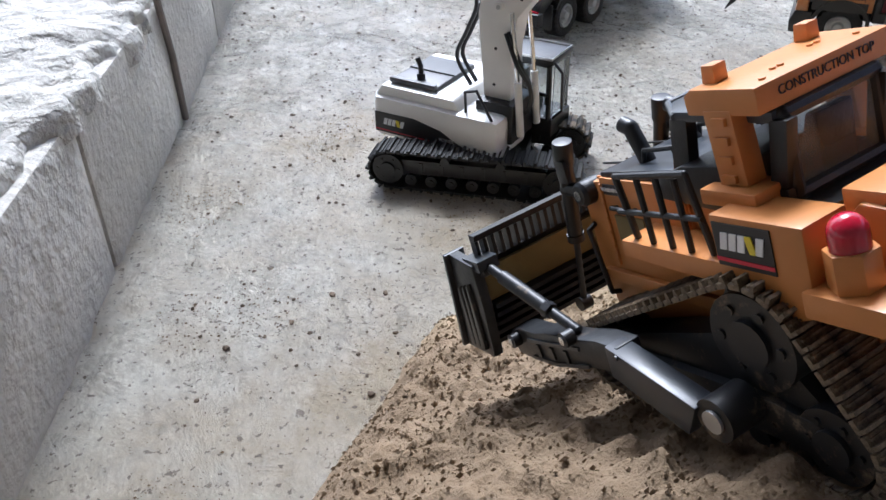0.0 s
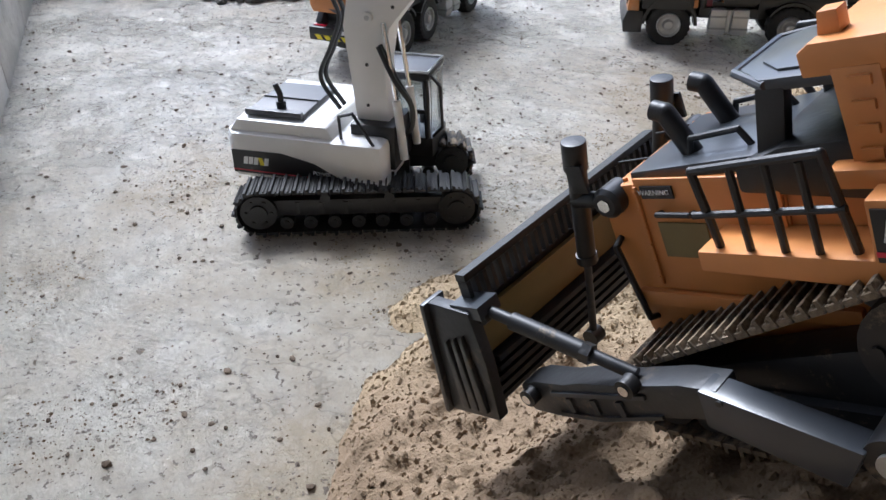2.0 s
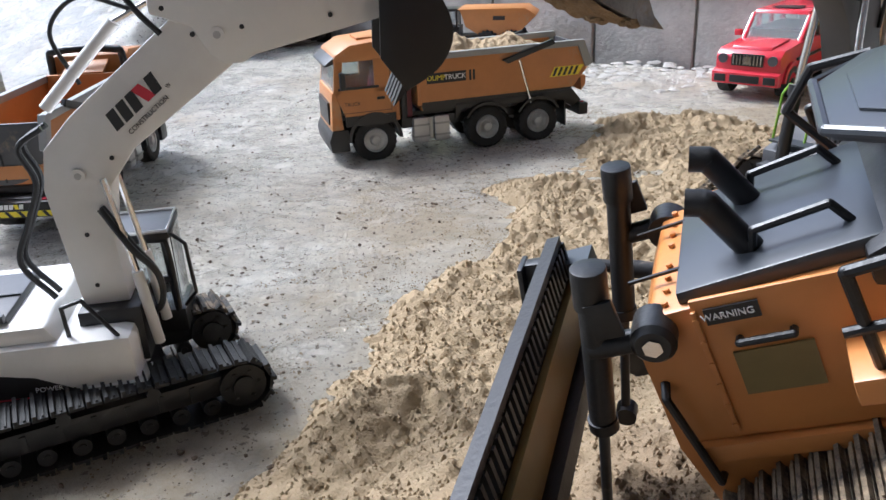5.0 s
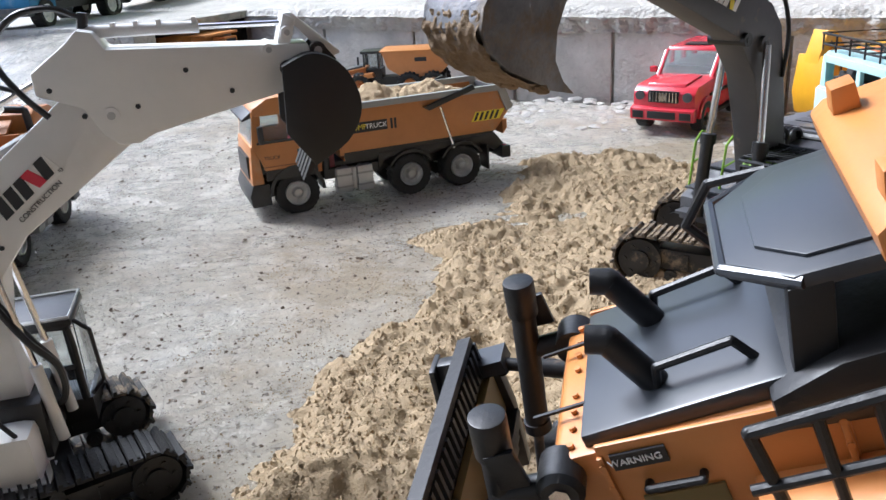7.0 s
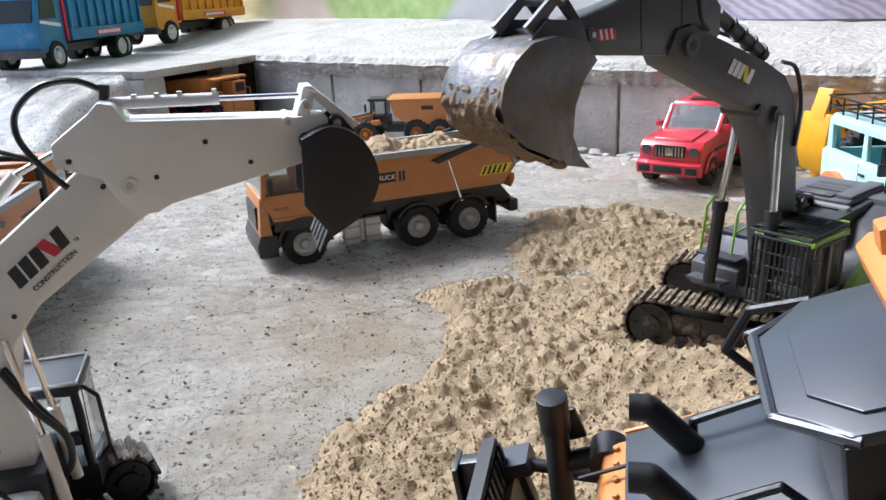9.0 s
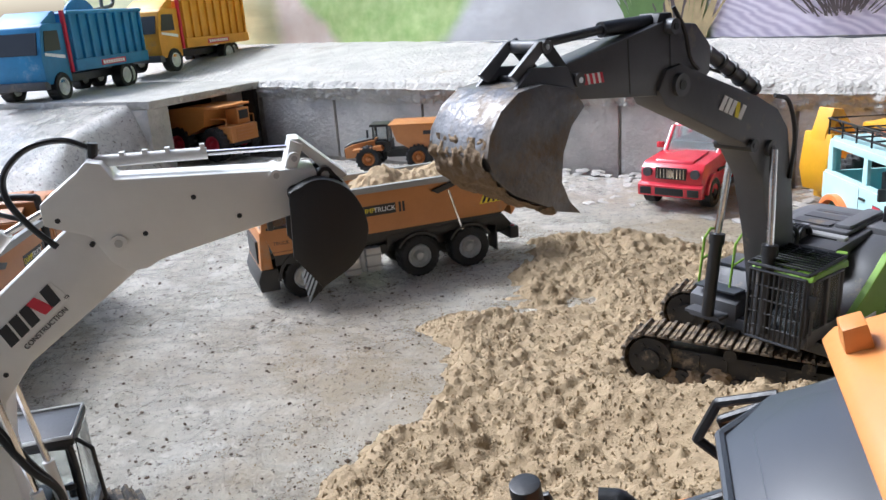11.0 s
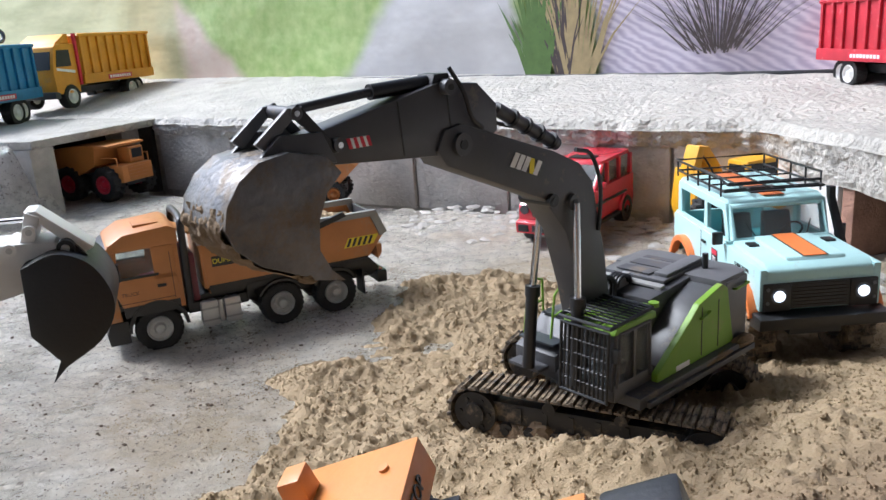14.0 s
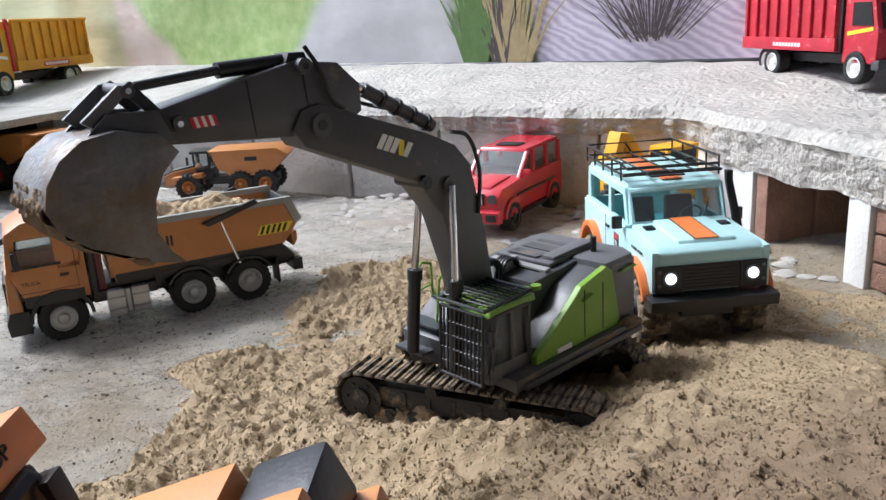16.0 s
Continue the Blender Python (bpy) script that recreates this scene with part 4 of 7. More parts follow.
        for q in range(3):
            part("arm_gusset", prism(BM(), [(0.080 - 0.014 * q, -0.0280 + 0.0024 * q), (0.077 - 0.014 * q, -0.0275 + 0.0024 * q), (0.076 - 0.014 * q, -0.0345 + 0.0026 * q), (0.079 - 0.014 * q, -0.0355 + 0.0026 * q)], ya, yb_), STEELD, arm)
        part("arm_shield", prism(BM(), [(0.010, -0.007), (0.010, -0.023), (-0.036, -0.035), (-0.044, -0.019)], *sorted((s * 0.066, s * 0.0778))), GREYL, d, "flat grey arm plate", bevel=0.001)
        part("shield_bolt", cyl(BM(), (0.002, s * 0.0775, -0.0105), (0.002, s * 0.0786, -0.0105), 0.0013, seg=8), STEELD, d)
        bm = BM()
        cyl(bm, (-0.051, s * 0.058, -0.023), (-0.051, s * 0.0755, -0.023), 0.0095, seg=24)
        part("arm_pivot", bm, BLACKD, d)
        part("pivot_cap", cyl(BM(), (-0.051, s * 0.0755, -0.023), (-0.051, s * 0.077, -0.023), 0.005, seg=18), SILVER, d)
        part("tilt_strut", tube(BM(), [(0.108, s * 0.076, 0.013), (0.086, s * 0.0743, 0.005), (0.042, s * 0.070, -0.012)], 0.0028, 12), BLACKD, d)
        part("strut_barrel", cyl(BM(), (0.096, s * 0.0751, 0.0086), (0.064, s * 0.0723, -0.0034), 0.0040, seg=16), BLACKD, d)
        part("strut_nut", cyl(BM(), (0.064, s * 0.0723, -0.0034), (0.060, s * 0.0719, -0.0049), 0.0046, seg=6), BLACKP, d)
        for (x, z) in ((0.110, 0.012), (0.041, -0.012), (0.100, -0.030)):
            part("pin", cyl(BM(), (x, s * 0.0745, z), (x, s * 0.0805, z), 0.0042, seg=14), BLACKP, d)
            part("bolt", cyl(BM(), (x, s * 0.0805, z), (x, s * 0.0813, z), 0.0024, seg=8), CHROME, d)
        # blade end plate
        part("blade_end", prism(BM(), [(0.112, 0.016), (0.138, 0.019), (0.155, -0.046), (0.121, -0.045), (0.114, -0.012)], *sorted((s * 0.078, s * 0.0845))), STEELD, d, "dark grey blade end plate", bevel=0.001)
        for q in range(3):
            x0 = 0.1195 + 0.0062 * q
            yo = sorted((s * 0.0845, s * 0.0872))
            part("plate_gusset", prism(BM(), [(x0 + 0.001, 0.004 - 0.002 * q), (x0 + 0.0035, 0.002 - 0.002 * q), (x0 + 0.0105, -0.040), (x0 + 0.0050, -0.040)], *yo), STEELD, d, bevel=0.0006)
        part("plate_edge", prism(BM(), [(0.138, 0.019), (0.1405, 0.0195), (0.158, -0.046), (0.155, -0.046)], *sorted((s * 0.074, s * 0.0875))), STEELD, d, bevel=0.0006)
        part("blade_corner", box(BM(), 0.106, 0.124, min(s * 0.070, s * 0.083), max(s * 0.070, s * 0.083), 0.012, 0.0185), GREYL, d)
        crawler(d, [(0.045, -0.034, 0.016), (-0.088, -0.030, 0.018), (-0.058, 0.004, 0.024)], s * 0.0435, 0.030, 64, RUBBERD, BLACKD)
        # fender
        f = part("fender", prism(BM(), [(0.013, 0.026), (0.013, 0.034), (-0.046, 0.034), (-0.046, 0.054), (-0.088, 0.054), (-0.088, 0.020), (-0.072, 0.014), (-0.050, 0.024)], *sorted((s * 0.031, s * 0.0525))), ORANGE, d, "orange fender with a step", bevel=0.001)
        part("name_panel", box(BM(), -0.0745, -0.0475, min(s * 0.0526, s * 0.0532), max(s * 0.0526, s * 0.0532), 0.034, 0.0515), BPRINT, d)
        part("stripe", box(BM(), -0.0745, -0.0475, min(s * 0.0533, s * 0.0536), max(s * 0.0533, s * 0.0536), 0.036, 0.0376), RPRINT, d)
        if s > 0:
            emblem(d, pose(-0.061, 0.0533, 0.0445, 90, 0, 180), 0.021, 0.007)
            lettering("WARNING", 0.0029, pose(0.0388, 0.0338, 0.0476, 90, 0, 180), WHITE, d)
        part("lamp_shelf", box(BM(), -0.118, -0.086, min(s * 0.028, s * 0.056), max(s * 0.028, s * 0.056), 0.022, 0.032), ORANGE, d, bevel=0.001)
        # railing
        rl = part("railing", tube(BM(), [(0.006, s * 0.048, 0.034), (0.008, s * 0.0505, 0.064), (-0.036, s * 0.0505, 0.0685), (-0.040, s * 0.048, 0.034)], 0.0016), BLACKP, d, "black tubular railing")
        part("middle_rail", tube(BM(), [(0.012, s * 0.05, 0.047), (-0.040, s * 0.05, 0.050)], 0.0014), BLACKP, rl)
        for x in (-0.006, -0.018, -0.029):
            part("rail_post", tube(BM(), [(x, s * 0.0495, 0.034), (x, s * 0.0505, 0.066)], 0.0014), BLACKP, rl)
        # cab frame and roof posts
        for x0, x1 in ((-0.012, -0.002), (-0.062, -0.054)):
            part("cab_pillar", prism(BM(), [(x0, 0.05), (x1, 0.05), (x1 - 0.006, 0.082), (x0 - 0.006, 0.082)], *sorted((s * 0.023, s * 0.029))), BLACKP, d, bevel=0.0008)
        part("cab_sill", box(BM(), -0.064, 0.0, min(s * 0.023, s * 0.030), max(s * 0.023, s * 0.030), 0.046, 0.056), BLACKP, d, bevel=0.001)
        part("roof_post", prism(BM(), [(-0.052, 0.054), (-0.038, 0.054), (-0.036, 0.088), (-0.050, 0.088)], *sorted((s * 0.026, s * 0.036))), ORANGE, d, bevel=0.001)
        for k in range(4):
            part("post_stud", box(BM(), -0.0475, -0.041, min(s * 0.036, s * 0.0375), max(s * 0.036, s * 0.0375), 0.060 + 0.0075 * k, 0.063 + 0.0075 * k), ORANGE, d)
        part("post_foot", box(BM(), -0.060, -0.032, min(s * 0.024, s * 0.042), max(s * 0.024, s * 0.042), 0.052, 0.0585), ORANGE, d, bevel=0.001)
        part("roof_lamp", prism(BM(), [(-0.038, 0.096), (-0.031, 0.096), (-0.032, 0.1032), (-0.038, 0.1032)], *sorted((s * 0.0215, s * 0.0285))), ORANGE, d, bevel=0.0006)
        if s < 0:
            part("filter_housing", box(BM(), -0.112, -0.090, -0.056, -0.034, 0.032, 0.050), BLACKP, d, bevel=0.002)
            continue
        part("lamp_base", cyl(BM(), (-0.099, s * 0.045, 0.032), (-0.099, s * 0.045, 0.046), 0.0088, seg=6), ORANGE, d, bevel=0.0006)
        bm = BM()
        vs = bmesh.ops.create_uvsphere(bm, u_segments=18, v_segments=12, radius=0.0066)["verts"]
        bmesh.ops.transform(bm, matrix=Matrix.Translation((-0.099, s * 0.045, 0.0515)), verts=vs)
        cyl(bm, (-0.099, s * 0.045, 0.046), (-0.099, s * 0.045, 0.0515), 0.0066)
        part("beacon", bm, REDLENS, d, "red beacon dome")
    part("blade", prism(BM(), [(0.150, -0.046), (0.136, -0.030), (0.127, -0.008), (0.124, 0.010), (0.119, 0.010), (0.121, -0.010), (0.130, -0.034), (0.143, -0.047)], -0.079, 0.079), BLACKP, d, "black curved dozer blade", bevel=0.0006)
    part("blade_back", prism(BM(), [(0.1185, 0.010), (0.1205, -0.010), (0.1170, -0.010), (0.1150, 0.010)], -0.077, 0.077), KHAKI, d, "olive plate behind the blade")
    for k in range(5):
        part("blade_rib", box(BM(), 0.112 + k * 0.003, 0.126 + k * 0.003, -0.077, 0.077, -0.014 - 0.0065 * k, -0.0115 - 0.0065 * k), BLACKP, d)
    part("grille_frame", prism(BM(), [(0.119, 0.010), (0.125, 0.010), (0.1235, 0.0135), (0.1175, 0.0135)], -0.080, 0.080), BLACKP, d)
    part("grille_frame", prism(BM(), [(0.116, 0.0265), (0.122, 0.0265), (0.1215, 0.030), (0.1155, 0.030)], -0.076, 0.076), BLACKP, d)
    bm = prism(BM(), [(0.1165, 0.0135), (0.1225, 0.0135), (0.121, 0.0265), (0.115, 0.0265)], -0.0011, 0.0011)
    me = mesh_of(bm, "grille_slat", BLACKP)
    for k in range(30):
        s_ = new("grille_slat", me)
        s_.parent = d
        s_.matrix_local = Matrix.Translation((0, -0.0755 + 0.0052 * k, 0))
    # cab
    part("rear_body", prism(BM(), [(-0.118, 0.0), (-0.04, -0.02), (-0.04, 0.046), (-0.086, 0.048), (-0.092, 0.054), (-0.118, 0.052)], -0.030, 0.030), ORANGE, d, bevel=0.0015)
    part("rear_tank", box(BM(), -0.118, -0.084, -0.028, 0.028, 0.046, 0.058), ORANGE, d, bevel=0.0015)
    part("cab_floor", box(BM(), -0.078, 0.0, -0.028, 0.028, 0.044, 0.05), BLACKP, d)
    part("seat", prism(BM(), [(-0.062, 0.05), (-0.03, 0.05), (-0.032, 0.057), (-0.052, 0.058), (-0.058, 0.078), (-0.064, 0.078)], -0.010, 0.010), BLACKP, d, bevel=0.002)
    part("cab_roof", prism(BM(), [(0.004, -0.016), (0.004, 0.016), (-0.010, 0.029), (-0.062, 0.029), (-0.062, -0.029), (-0.010, -0.029)], 0.0805, 0.0852, 'z'), GREYL, d, "grey faceted cab roof", bevel=0.0015)
    part("roof_panel", prism(BM(), [(-0.004, -0.013), (-0.004, 0.013), (-0.014, 0.023), (-0.060, 0.023), (-0.060, -0.023), (-0.014, -0.023)], 0.0850, 0.0862, 'z'), GREYL, d, bevel=0.0005)
    part("roof_rail", tube(BM(), [(-0.012, 0.029, 0.083), (0.0045, 0.017, 0.0845), (0.0045, -0.017, 0.0845), (-0.012, -0.029, 0.083)], 0.0016), GREYL, d)
    part("front_guard", tube(BM(), [(0.0, -0.030, 0.05), (0.014, -0.034, 0.072), (0.004, -0.032, 0.084), (-0.012, -0.029, 0.084)], 0.0015), BLACKP, d)
    part("canopy", prism(BM(), [(-0.063, 0.0858), (-0.0275, 0.0858), (-0.027, 0.0935), (-0.031, 0.0962), (-0.063, 0.0962)], -0.0355, 0.0355), ORANGE, d, "orange roll-over canopy", bevel=0.001)
    for x, y in ((-0.052, 0.014), (-0.052, 0.010), (-0.045, -0.014), (-0.045, -0.018), (-0.056, -0.026), (-0.058, 0.026)):
        part("canopy_stud", cyl(BM(), (x, y, 0.0958), (x, y, 0.0970), 0.0013, seg=8), ORANGE, d)
    part("rear_window_frame", tube(BM(), [(-0.0625, -0.024, 0.052), (-0.0625, -0.024, 0.083), (-0.0625, 0.024, 0.083), (-0.0625, 0.024, 0.052), (-0.0625, -0.024, 0.052)], 0.003), BLACKP, d)
    part("rear_window", box(BM(), -0.0630, -0.0620, -0.022, 0.022, 0.055, 0.081), GLASS, d)
    lettering("CONSTRUCTION TOP", 0.0050, pose(-0.0633, 0.0, 0.0915, 90, 0, 270), BPRINT, d)
    return d


bulldozer(basis((-0.2705, 0.195, 0.2245), (-0.897, -0.259, -0.359), (0.327, -0.934, -0.142)))


# ---- white excavator ----
def white_excavator():
    c = (-0.80, 0.205, 0)
    e = thing("white_excavator", basis(c, (0.68, 0.735, 0), (-0.735, 0.68, 0)), "white toy excavator with black tracks and bucket on cement", "excavator")
    rot = e.matrix_world.inverted() @ basis(c, (0.42, 0.908, 0), (-0.908, 0.42, 0))
    und = part("undercarriage", box(BM(), -0.05, 0.05, -0.045, 0.045, 0.014, 0.033), BLACKP, e, bevel=0.002)
    und.matrix_local = rot
    for s in (1, -1):
        crawler(und, [(-0.095, 0.025, 0.0205), (0.095, 0.025, 0.0205)], s * 0.052, 0.036, 44, RUBBERS if s > 0 else RUBBER, BLACKP)
    lift_out(und, e)
    part("slew_ring", cyl(BM(), (0, 0.015, 0.028), (0, 0.015, 0.038), 0.035, seg=32), BLACKP, e)
    # upper structure
    part("upper_body", prism(BM(), [(-0.128, -0.030), (-0.118, -0.045), (0.040, -0.045), (0.040, 0.03), (0.0, 0.03), (0.0, 0.088), (-0.118, 0.088), (-0.128, 0.072)], 0.036, 0.084, 'z'), WHITEP, e, "white body shell", bevel=0.0075)
    part("engine_cover", prism(BM(), [(-0.122, 0.083), (-0.010, 0.083), (-0.018, 0.096), (-0.112, 0.096)], -0.038, 0.082), WHITEP, e, bevel=0.003)
    hood = part("hood_plate", prism(BM(), [(-0.108, 0.096), (-0.044, 0.096), (-0.046, 0.101), (-0.106, 0.101)], -0.026, 0.058), GREYP, e, "dark grey hood plate", bevel=0.0015)
    part("hood_ridge", box(BM(), -0.106, -0.046, 0.012, 0.014, 0.101, 0.1025), BLACKP, e)
    part("hood_rail", box(BM(), -0.106, -0.046, -0.030, -0.024, 0.098, 0.104), GREYP, e, bevel=0.001)
    ex = part("exhaust_stack", tube(BM(), [(-0.075, -0.012, 0.100), (-0.075, -0.012, 0.115), (-0.079, -0.012, 0.125)], 0.003, 10), BLACKP, e)
    part("exhaust_collar", cyl(BM(), (-0.075, -0.012, 0.100), (-0.075, -0.012, 0.108), 0.0048), BLACKP, ex)
    part("side_decal", prism(BM(), [(-0.118, 0.042), (-0.118, 0.066), (-0.065, 0.067), (-0.030, 0.060), (-0.004, 0.047), (0.002, 0.042)], -0.0456, -0.0448), BPRINT, e, "black swoosh decal")
    part("decal_stripe", box(BM(), -0.118, 0.0, -0.0460, -0.0457, 0.0445, 0.0455), RPRINT, e)
    emblem(e, pose(-0.092, -0.0458, 0.056, 90, 0, 0), 0.028, 0.008)
    lettering("POWER", 0.0055, pose(-0.022, -0.0458, 0.050, 90, 0, 0), WHITE, e)
    part("rear_decal", box(BM(), -0.1290, -0.1283, -0.02, 0.06, 0.044, 0.066), BPRINT, e)
    part("side_step", box(BM(), 0.004, 0.046, -0.048, -0.020, 0.040, 0.048), WHITEP, e, bevel=0.001)
    part("boom_mount", box(BM(), 0.0, 0.045, -0.020, 0.034, 0.05, 0.095), BLACKP, e, bevel=0.002)
    # cab
    cab = part("cab_base", box(BM(), 0.0, 0.066, 0.038, 0.090, 0.04, 0.062), BLACKP, e, bevel=0.003)
    for x in (0.003, 0.060):
        for y in (0.041, 0.087):
            part("cab_pillar", tube(BM(), [(x, y, 0.06), (x - 0.002, y, 0.127)], 0.0032, 8), BLACKP, e)
    part("cab_roof", box(BM(), -0.004, 0.064, 0.036, 0.092, 0.124, 0.131), BLACKP, e, "glossy black cab roof", bevel=0.003)
    part("cab_glass", box(BM(), 0.006, 0.058, 0.0395, 0.0405, 0.064, 0.124), GLASS, e)
    part("cab_glass", box(BM(), 0.0625, 0.0635, 0.044, 0.085, 0.064, 0.124), GLASS, e)
    part("seat", prism(BM(), [(0.012, 0.062), (0.038, 0.062), (0.038, 0.075), (0.022, 0.076), (0.018, 0.105), (0.010, 0.105)], 0.054, 0.076), BLACKP, e, bevel=0.002)
    part("roof_trim", sweep([(-0.003, 0.037, 0.1315), (0.062, 0.037, 0.1315), (0.062, 0.091, 0.1315), (-0.003, 0.091, 0.1315), (-0.003, 0.037, 0.1315)], 0.0016, 6), SILVER, e, "silver roof edge")
    part("door_frame", sweep(curve_pts([(0.004, 0.0385, 0.062), (0.003, 0.0385, 0.118), (0.012, 0.0385, 0.124), (0.052, 0.0385, 0.124), (0.060, 0.0385, 0.116), (0.061, 0.0385, 0.064)], 4), 0.0024, 8), BLACKP, e)
    part("door_bar", box(BM(), 0.006, 0.060, 0.0375, 0.0395, 0.088, 0.092), BLACKP, e)
    part("control_lamp", cyl(BM(), (0.050, 0.060, 0.070), (0.050, 0.060, 0.080), 0.004, seg=12), GREYL, e)
    part("front_guard", tube(BM(), [(0.064, 0.040, 0.128), (0.074, 0.040, 0.118), (0.076, 0.040, 0.075), (0.066, 0.040, 0.064)], 0.0016), BLACKP, e)
    part("handrail", tube(BM(), [(-0.004, -0.034, 0.084), (-0.004, -0.036, 0.108), (0.010, -0.036, 0.112), (0.034, -0.040, 0.078), (0.036, -0.042, 0.046)], 0.0016), BLACKP, e)
    # boom, stick, bucket
    yb = 0.008
    part("boom", prism(BM(), [(0.004, 0.078), (0.036, 0.078), (0.034, 0.15), (0.040, 0.185), (0.060, 0.21), (0.148, 0.272), (0.150, 0.285), (0.132, 0.306), (0.110, 0.305), (0.022, 0.236), (0.000, 0.214), (-0.006, 0.185)], yb - 0.014, yb + 0.014), WHITEP, e, "white cranked boom", bevel=0.002)
    part("stick", prism(BM(), [(0.086, 0.300), (0.086, 0.314), (0.110, 0.331), (0.117, 0.338), (0.126, 0.336), (0.132, 0.325), (0.258, 0.318), (0.262, 0.300), (0.250, 0.290), (0.152, 0.269), (0.142, 0.264), (0.130, 0.264), (0.121, 0.272), (0.112, 0.290)], yb - 0.0165, yb + 0.0165), WHITEP, e, "white dipper stick", bevel=0.002)
    part("boom_decal", box(BM(), -0.024, 0.024, -0.0004, 0.0, -0.008, 0.008, Matrix.Translation((0.068, yb - 0.0142, 0.243)) @ Matrix.Rotation(radians(-38), 4, 'Y')), WHITEP, e)
    emblem(e, Matrix.Translation((0.066, yb - 0.0147, 0.243)) @ Matrix.Rotation(radians(-38), 4, 'Y') @ pose(0, 0, 0, 90, 0, 0), 0.046, 0.013, BPRINT, RPRINT)
    lettering("CONSTRUCTION", 0.0048, Matrix.Translation((0.074, yb - 0.0147, 0.233)) @ Matrix.Rotation(radians(-38), 4, 'Y') @ pose(0, 0, 0, 90, 0, 0), BPRINT, e)
    for (x, z, r) in ((0.020, 0.195, 0.0048), (0.128, 0.284, 0.0052), (0.245, 0.326, 0.004), (0.232, 0.316, 0.004)):
        p_ = part("pin", cyl(BM(), (x, yb - 0.0185, z), (x, yb + 0.0185, z), r, seg=18), WHITEP, e)
        part("bolt", cyl(BM(), (x, yb - 0.0191, z), (x, yb + 0.0191, z), r * 0.5, seg=10), SILVER, p_)
    for (x, z) in ((0.044, 0.205), (0.112, 0.285), (0.016, 0.15), (0.095, 0.303), (0.145, 0.288), (0.178, 0.308), (0.205, 0.292), (0.015, 0.11), (0.09, 0.252)):
        part("screw_hole", cyl(BM(), (x, yb - (0.0146 if z < 0.27 else 0.0171), z), (x, yb, z), 0.0017, seg=10), BLACKP, e)
    st = part("stick_cylinder", tube(BM(), [(0.118, yb, 0.335), (0.19, yb, 0.333)], 0.0040, 12), WHITEP, e)
    part("piston_rod", tube(BM(), [(0.19, yb, 0.333), (0.246, yb, 0.331)], 0.0018), CHROME, st)
    for x in (0.136, 0.150, 0.164, 0.186):
        part("cylinder_lug", box(BM(), x, x + 0.003, yb - 0.003, yb + 0.003, 0.335, 0.3395), WHITEP, st)
    part("bucket_link", prism(BM(), [(0.232, 0.300), (0.240, 0.300), (0.252, 0.334), (0.244, 0.338)], yb - 0.014, yb + 0.014), WHITEP, e, bevel=0.001)
    part("link_arm", prism(BM(), [(0.243, 0.338), (0.250, 0.338), (0.280, 0.310), (0.272, 0.306)], yb - 0.012, yb + 0.012), WHITEP, e, bevel=0.001)
    for s in (1, -1):
        bc = part("boom_cylinder", tube(BM(), [(0.052, yb + s * 0.020, 0.060), (0.046, yb + s * 0.020, 0.12)], 0.0042, 12), WHITEP, e)
        part("piston_rod", tube(BM(), [(0.046, yb + s * 0.020, 0.12), (0.036, yb + s * 0.019, 0.192)], 0.0024), CHROME, bc)
    b2 = part("arm_cylinder", tube(BM(), [(0.004, yb, 0.24), (0.060, yb, 0.295)], 0.0045, 12), WHITEP, e)
    part("piston_rod", tube(BM(), [(0.060, yb, 0.295), (0.090, yb, 0.309)], 0.0022), CHROME, b2)
    # bucket, hollow
    outer = [(p.x, p.z) for p in curve_pts([(x, 0, z) for x, z in [(0.238, 0.306), (0.258, 0.313), (0.276, 0.305), (0.286, 0.288), (0.287, 0.270), (0.276, 0.252), (0.253, 0.238)]], 4)]
    shell = outer + [(x * 0.985 + 0.0034, z * 0.99 + 0.0025) for x, z in reversed(outer)]
    bk = part("bucket", prism(BM(), shell, yb - 0.030, yb + 0.030), BLACKP, e, "black digging bucket", bevel=0.0004)
    for s in (1, -1):
        part("bucket_side", prism(BM(), outer + [(0.236, 0.262)], *sorted((yb + s * 0.027, yb + s * 0.031))), BLACKP, bk, bevel=0.0006)
        part("bucket_ear", prism(BM(), [(0.232, 0.296), (0.24, 0.31), (0.268, 0.316), (0.276, 0.306)], *sorted((yb + s * 0.012, yb + s * 0.016))), BLACKP, bk)
        for x, z in ((0.243, 0.303), (0.264, 0.313)):
            part("boss", cyl(BM(), (x, yb + s * 0.012, z), (x, yb + s * 0.019, z), 0.0055, seg=18), BLACKP, bk)
            part("bolt", cyl(BM(), (x, yb + s * 0.019, z), (x, yb + s * 0.0198, z), 0.0028, seg=8), SILVER, bk)
    for k in range(5):
        y = yb - 0.026 + 0.013 * k
        part("bucket_tooth", prism(BM(), [(0.258, 0.243), (0.250, 0.243), (0.243, 0.228)], y - 0.004, y + 0.004), BLACKP, bk)
    for s in (1, -1):
        hose(e, [(-0.018, yb + s * 0.006 + 0.0, 0.10), (-0.036, yb + s * 0.006, 0.13), (-0.024, yb + s * 0.006, 0.16), (-0.012, yb + s * 0.006, 0.19), (-0.018, yb + s * 0.006, 0.215), (0.0, yb + s * 0.006, 0.228)], 0.0023)
        hose(e, [(0.03, yb - 0.016 + s * 0.003, 0.17), (0.046, yb - 0.020 + s * 0.003, 0.14), (0.060, yb - 0.018, 0.115), (0.058, yb - 0.016, 0.09), (0.04, yb - 0.014, 0.076)], 0.0025)
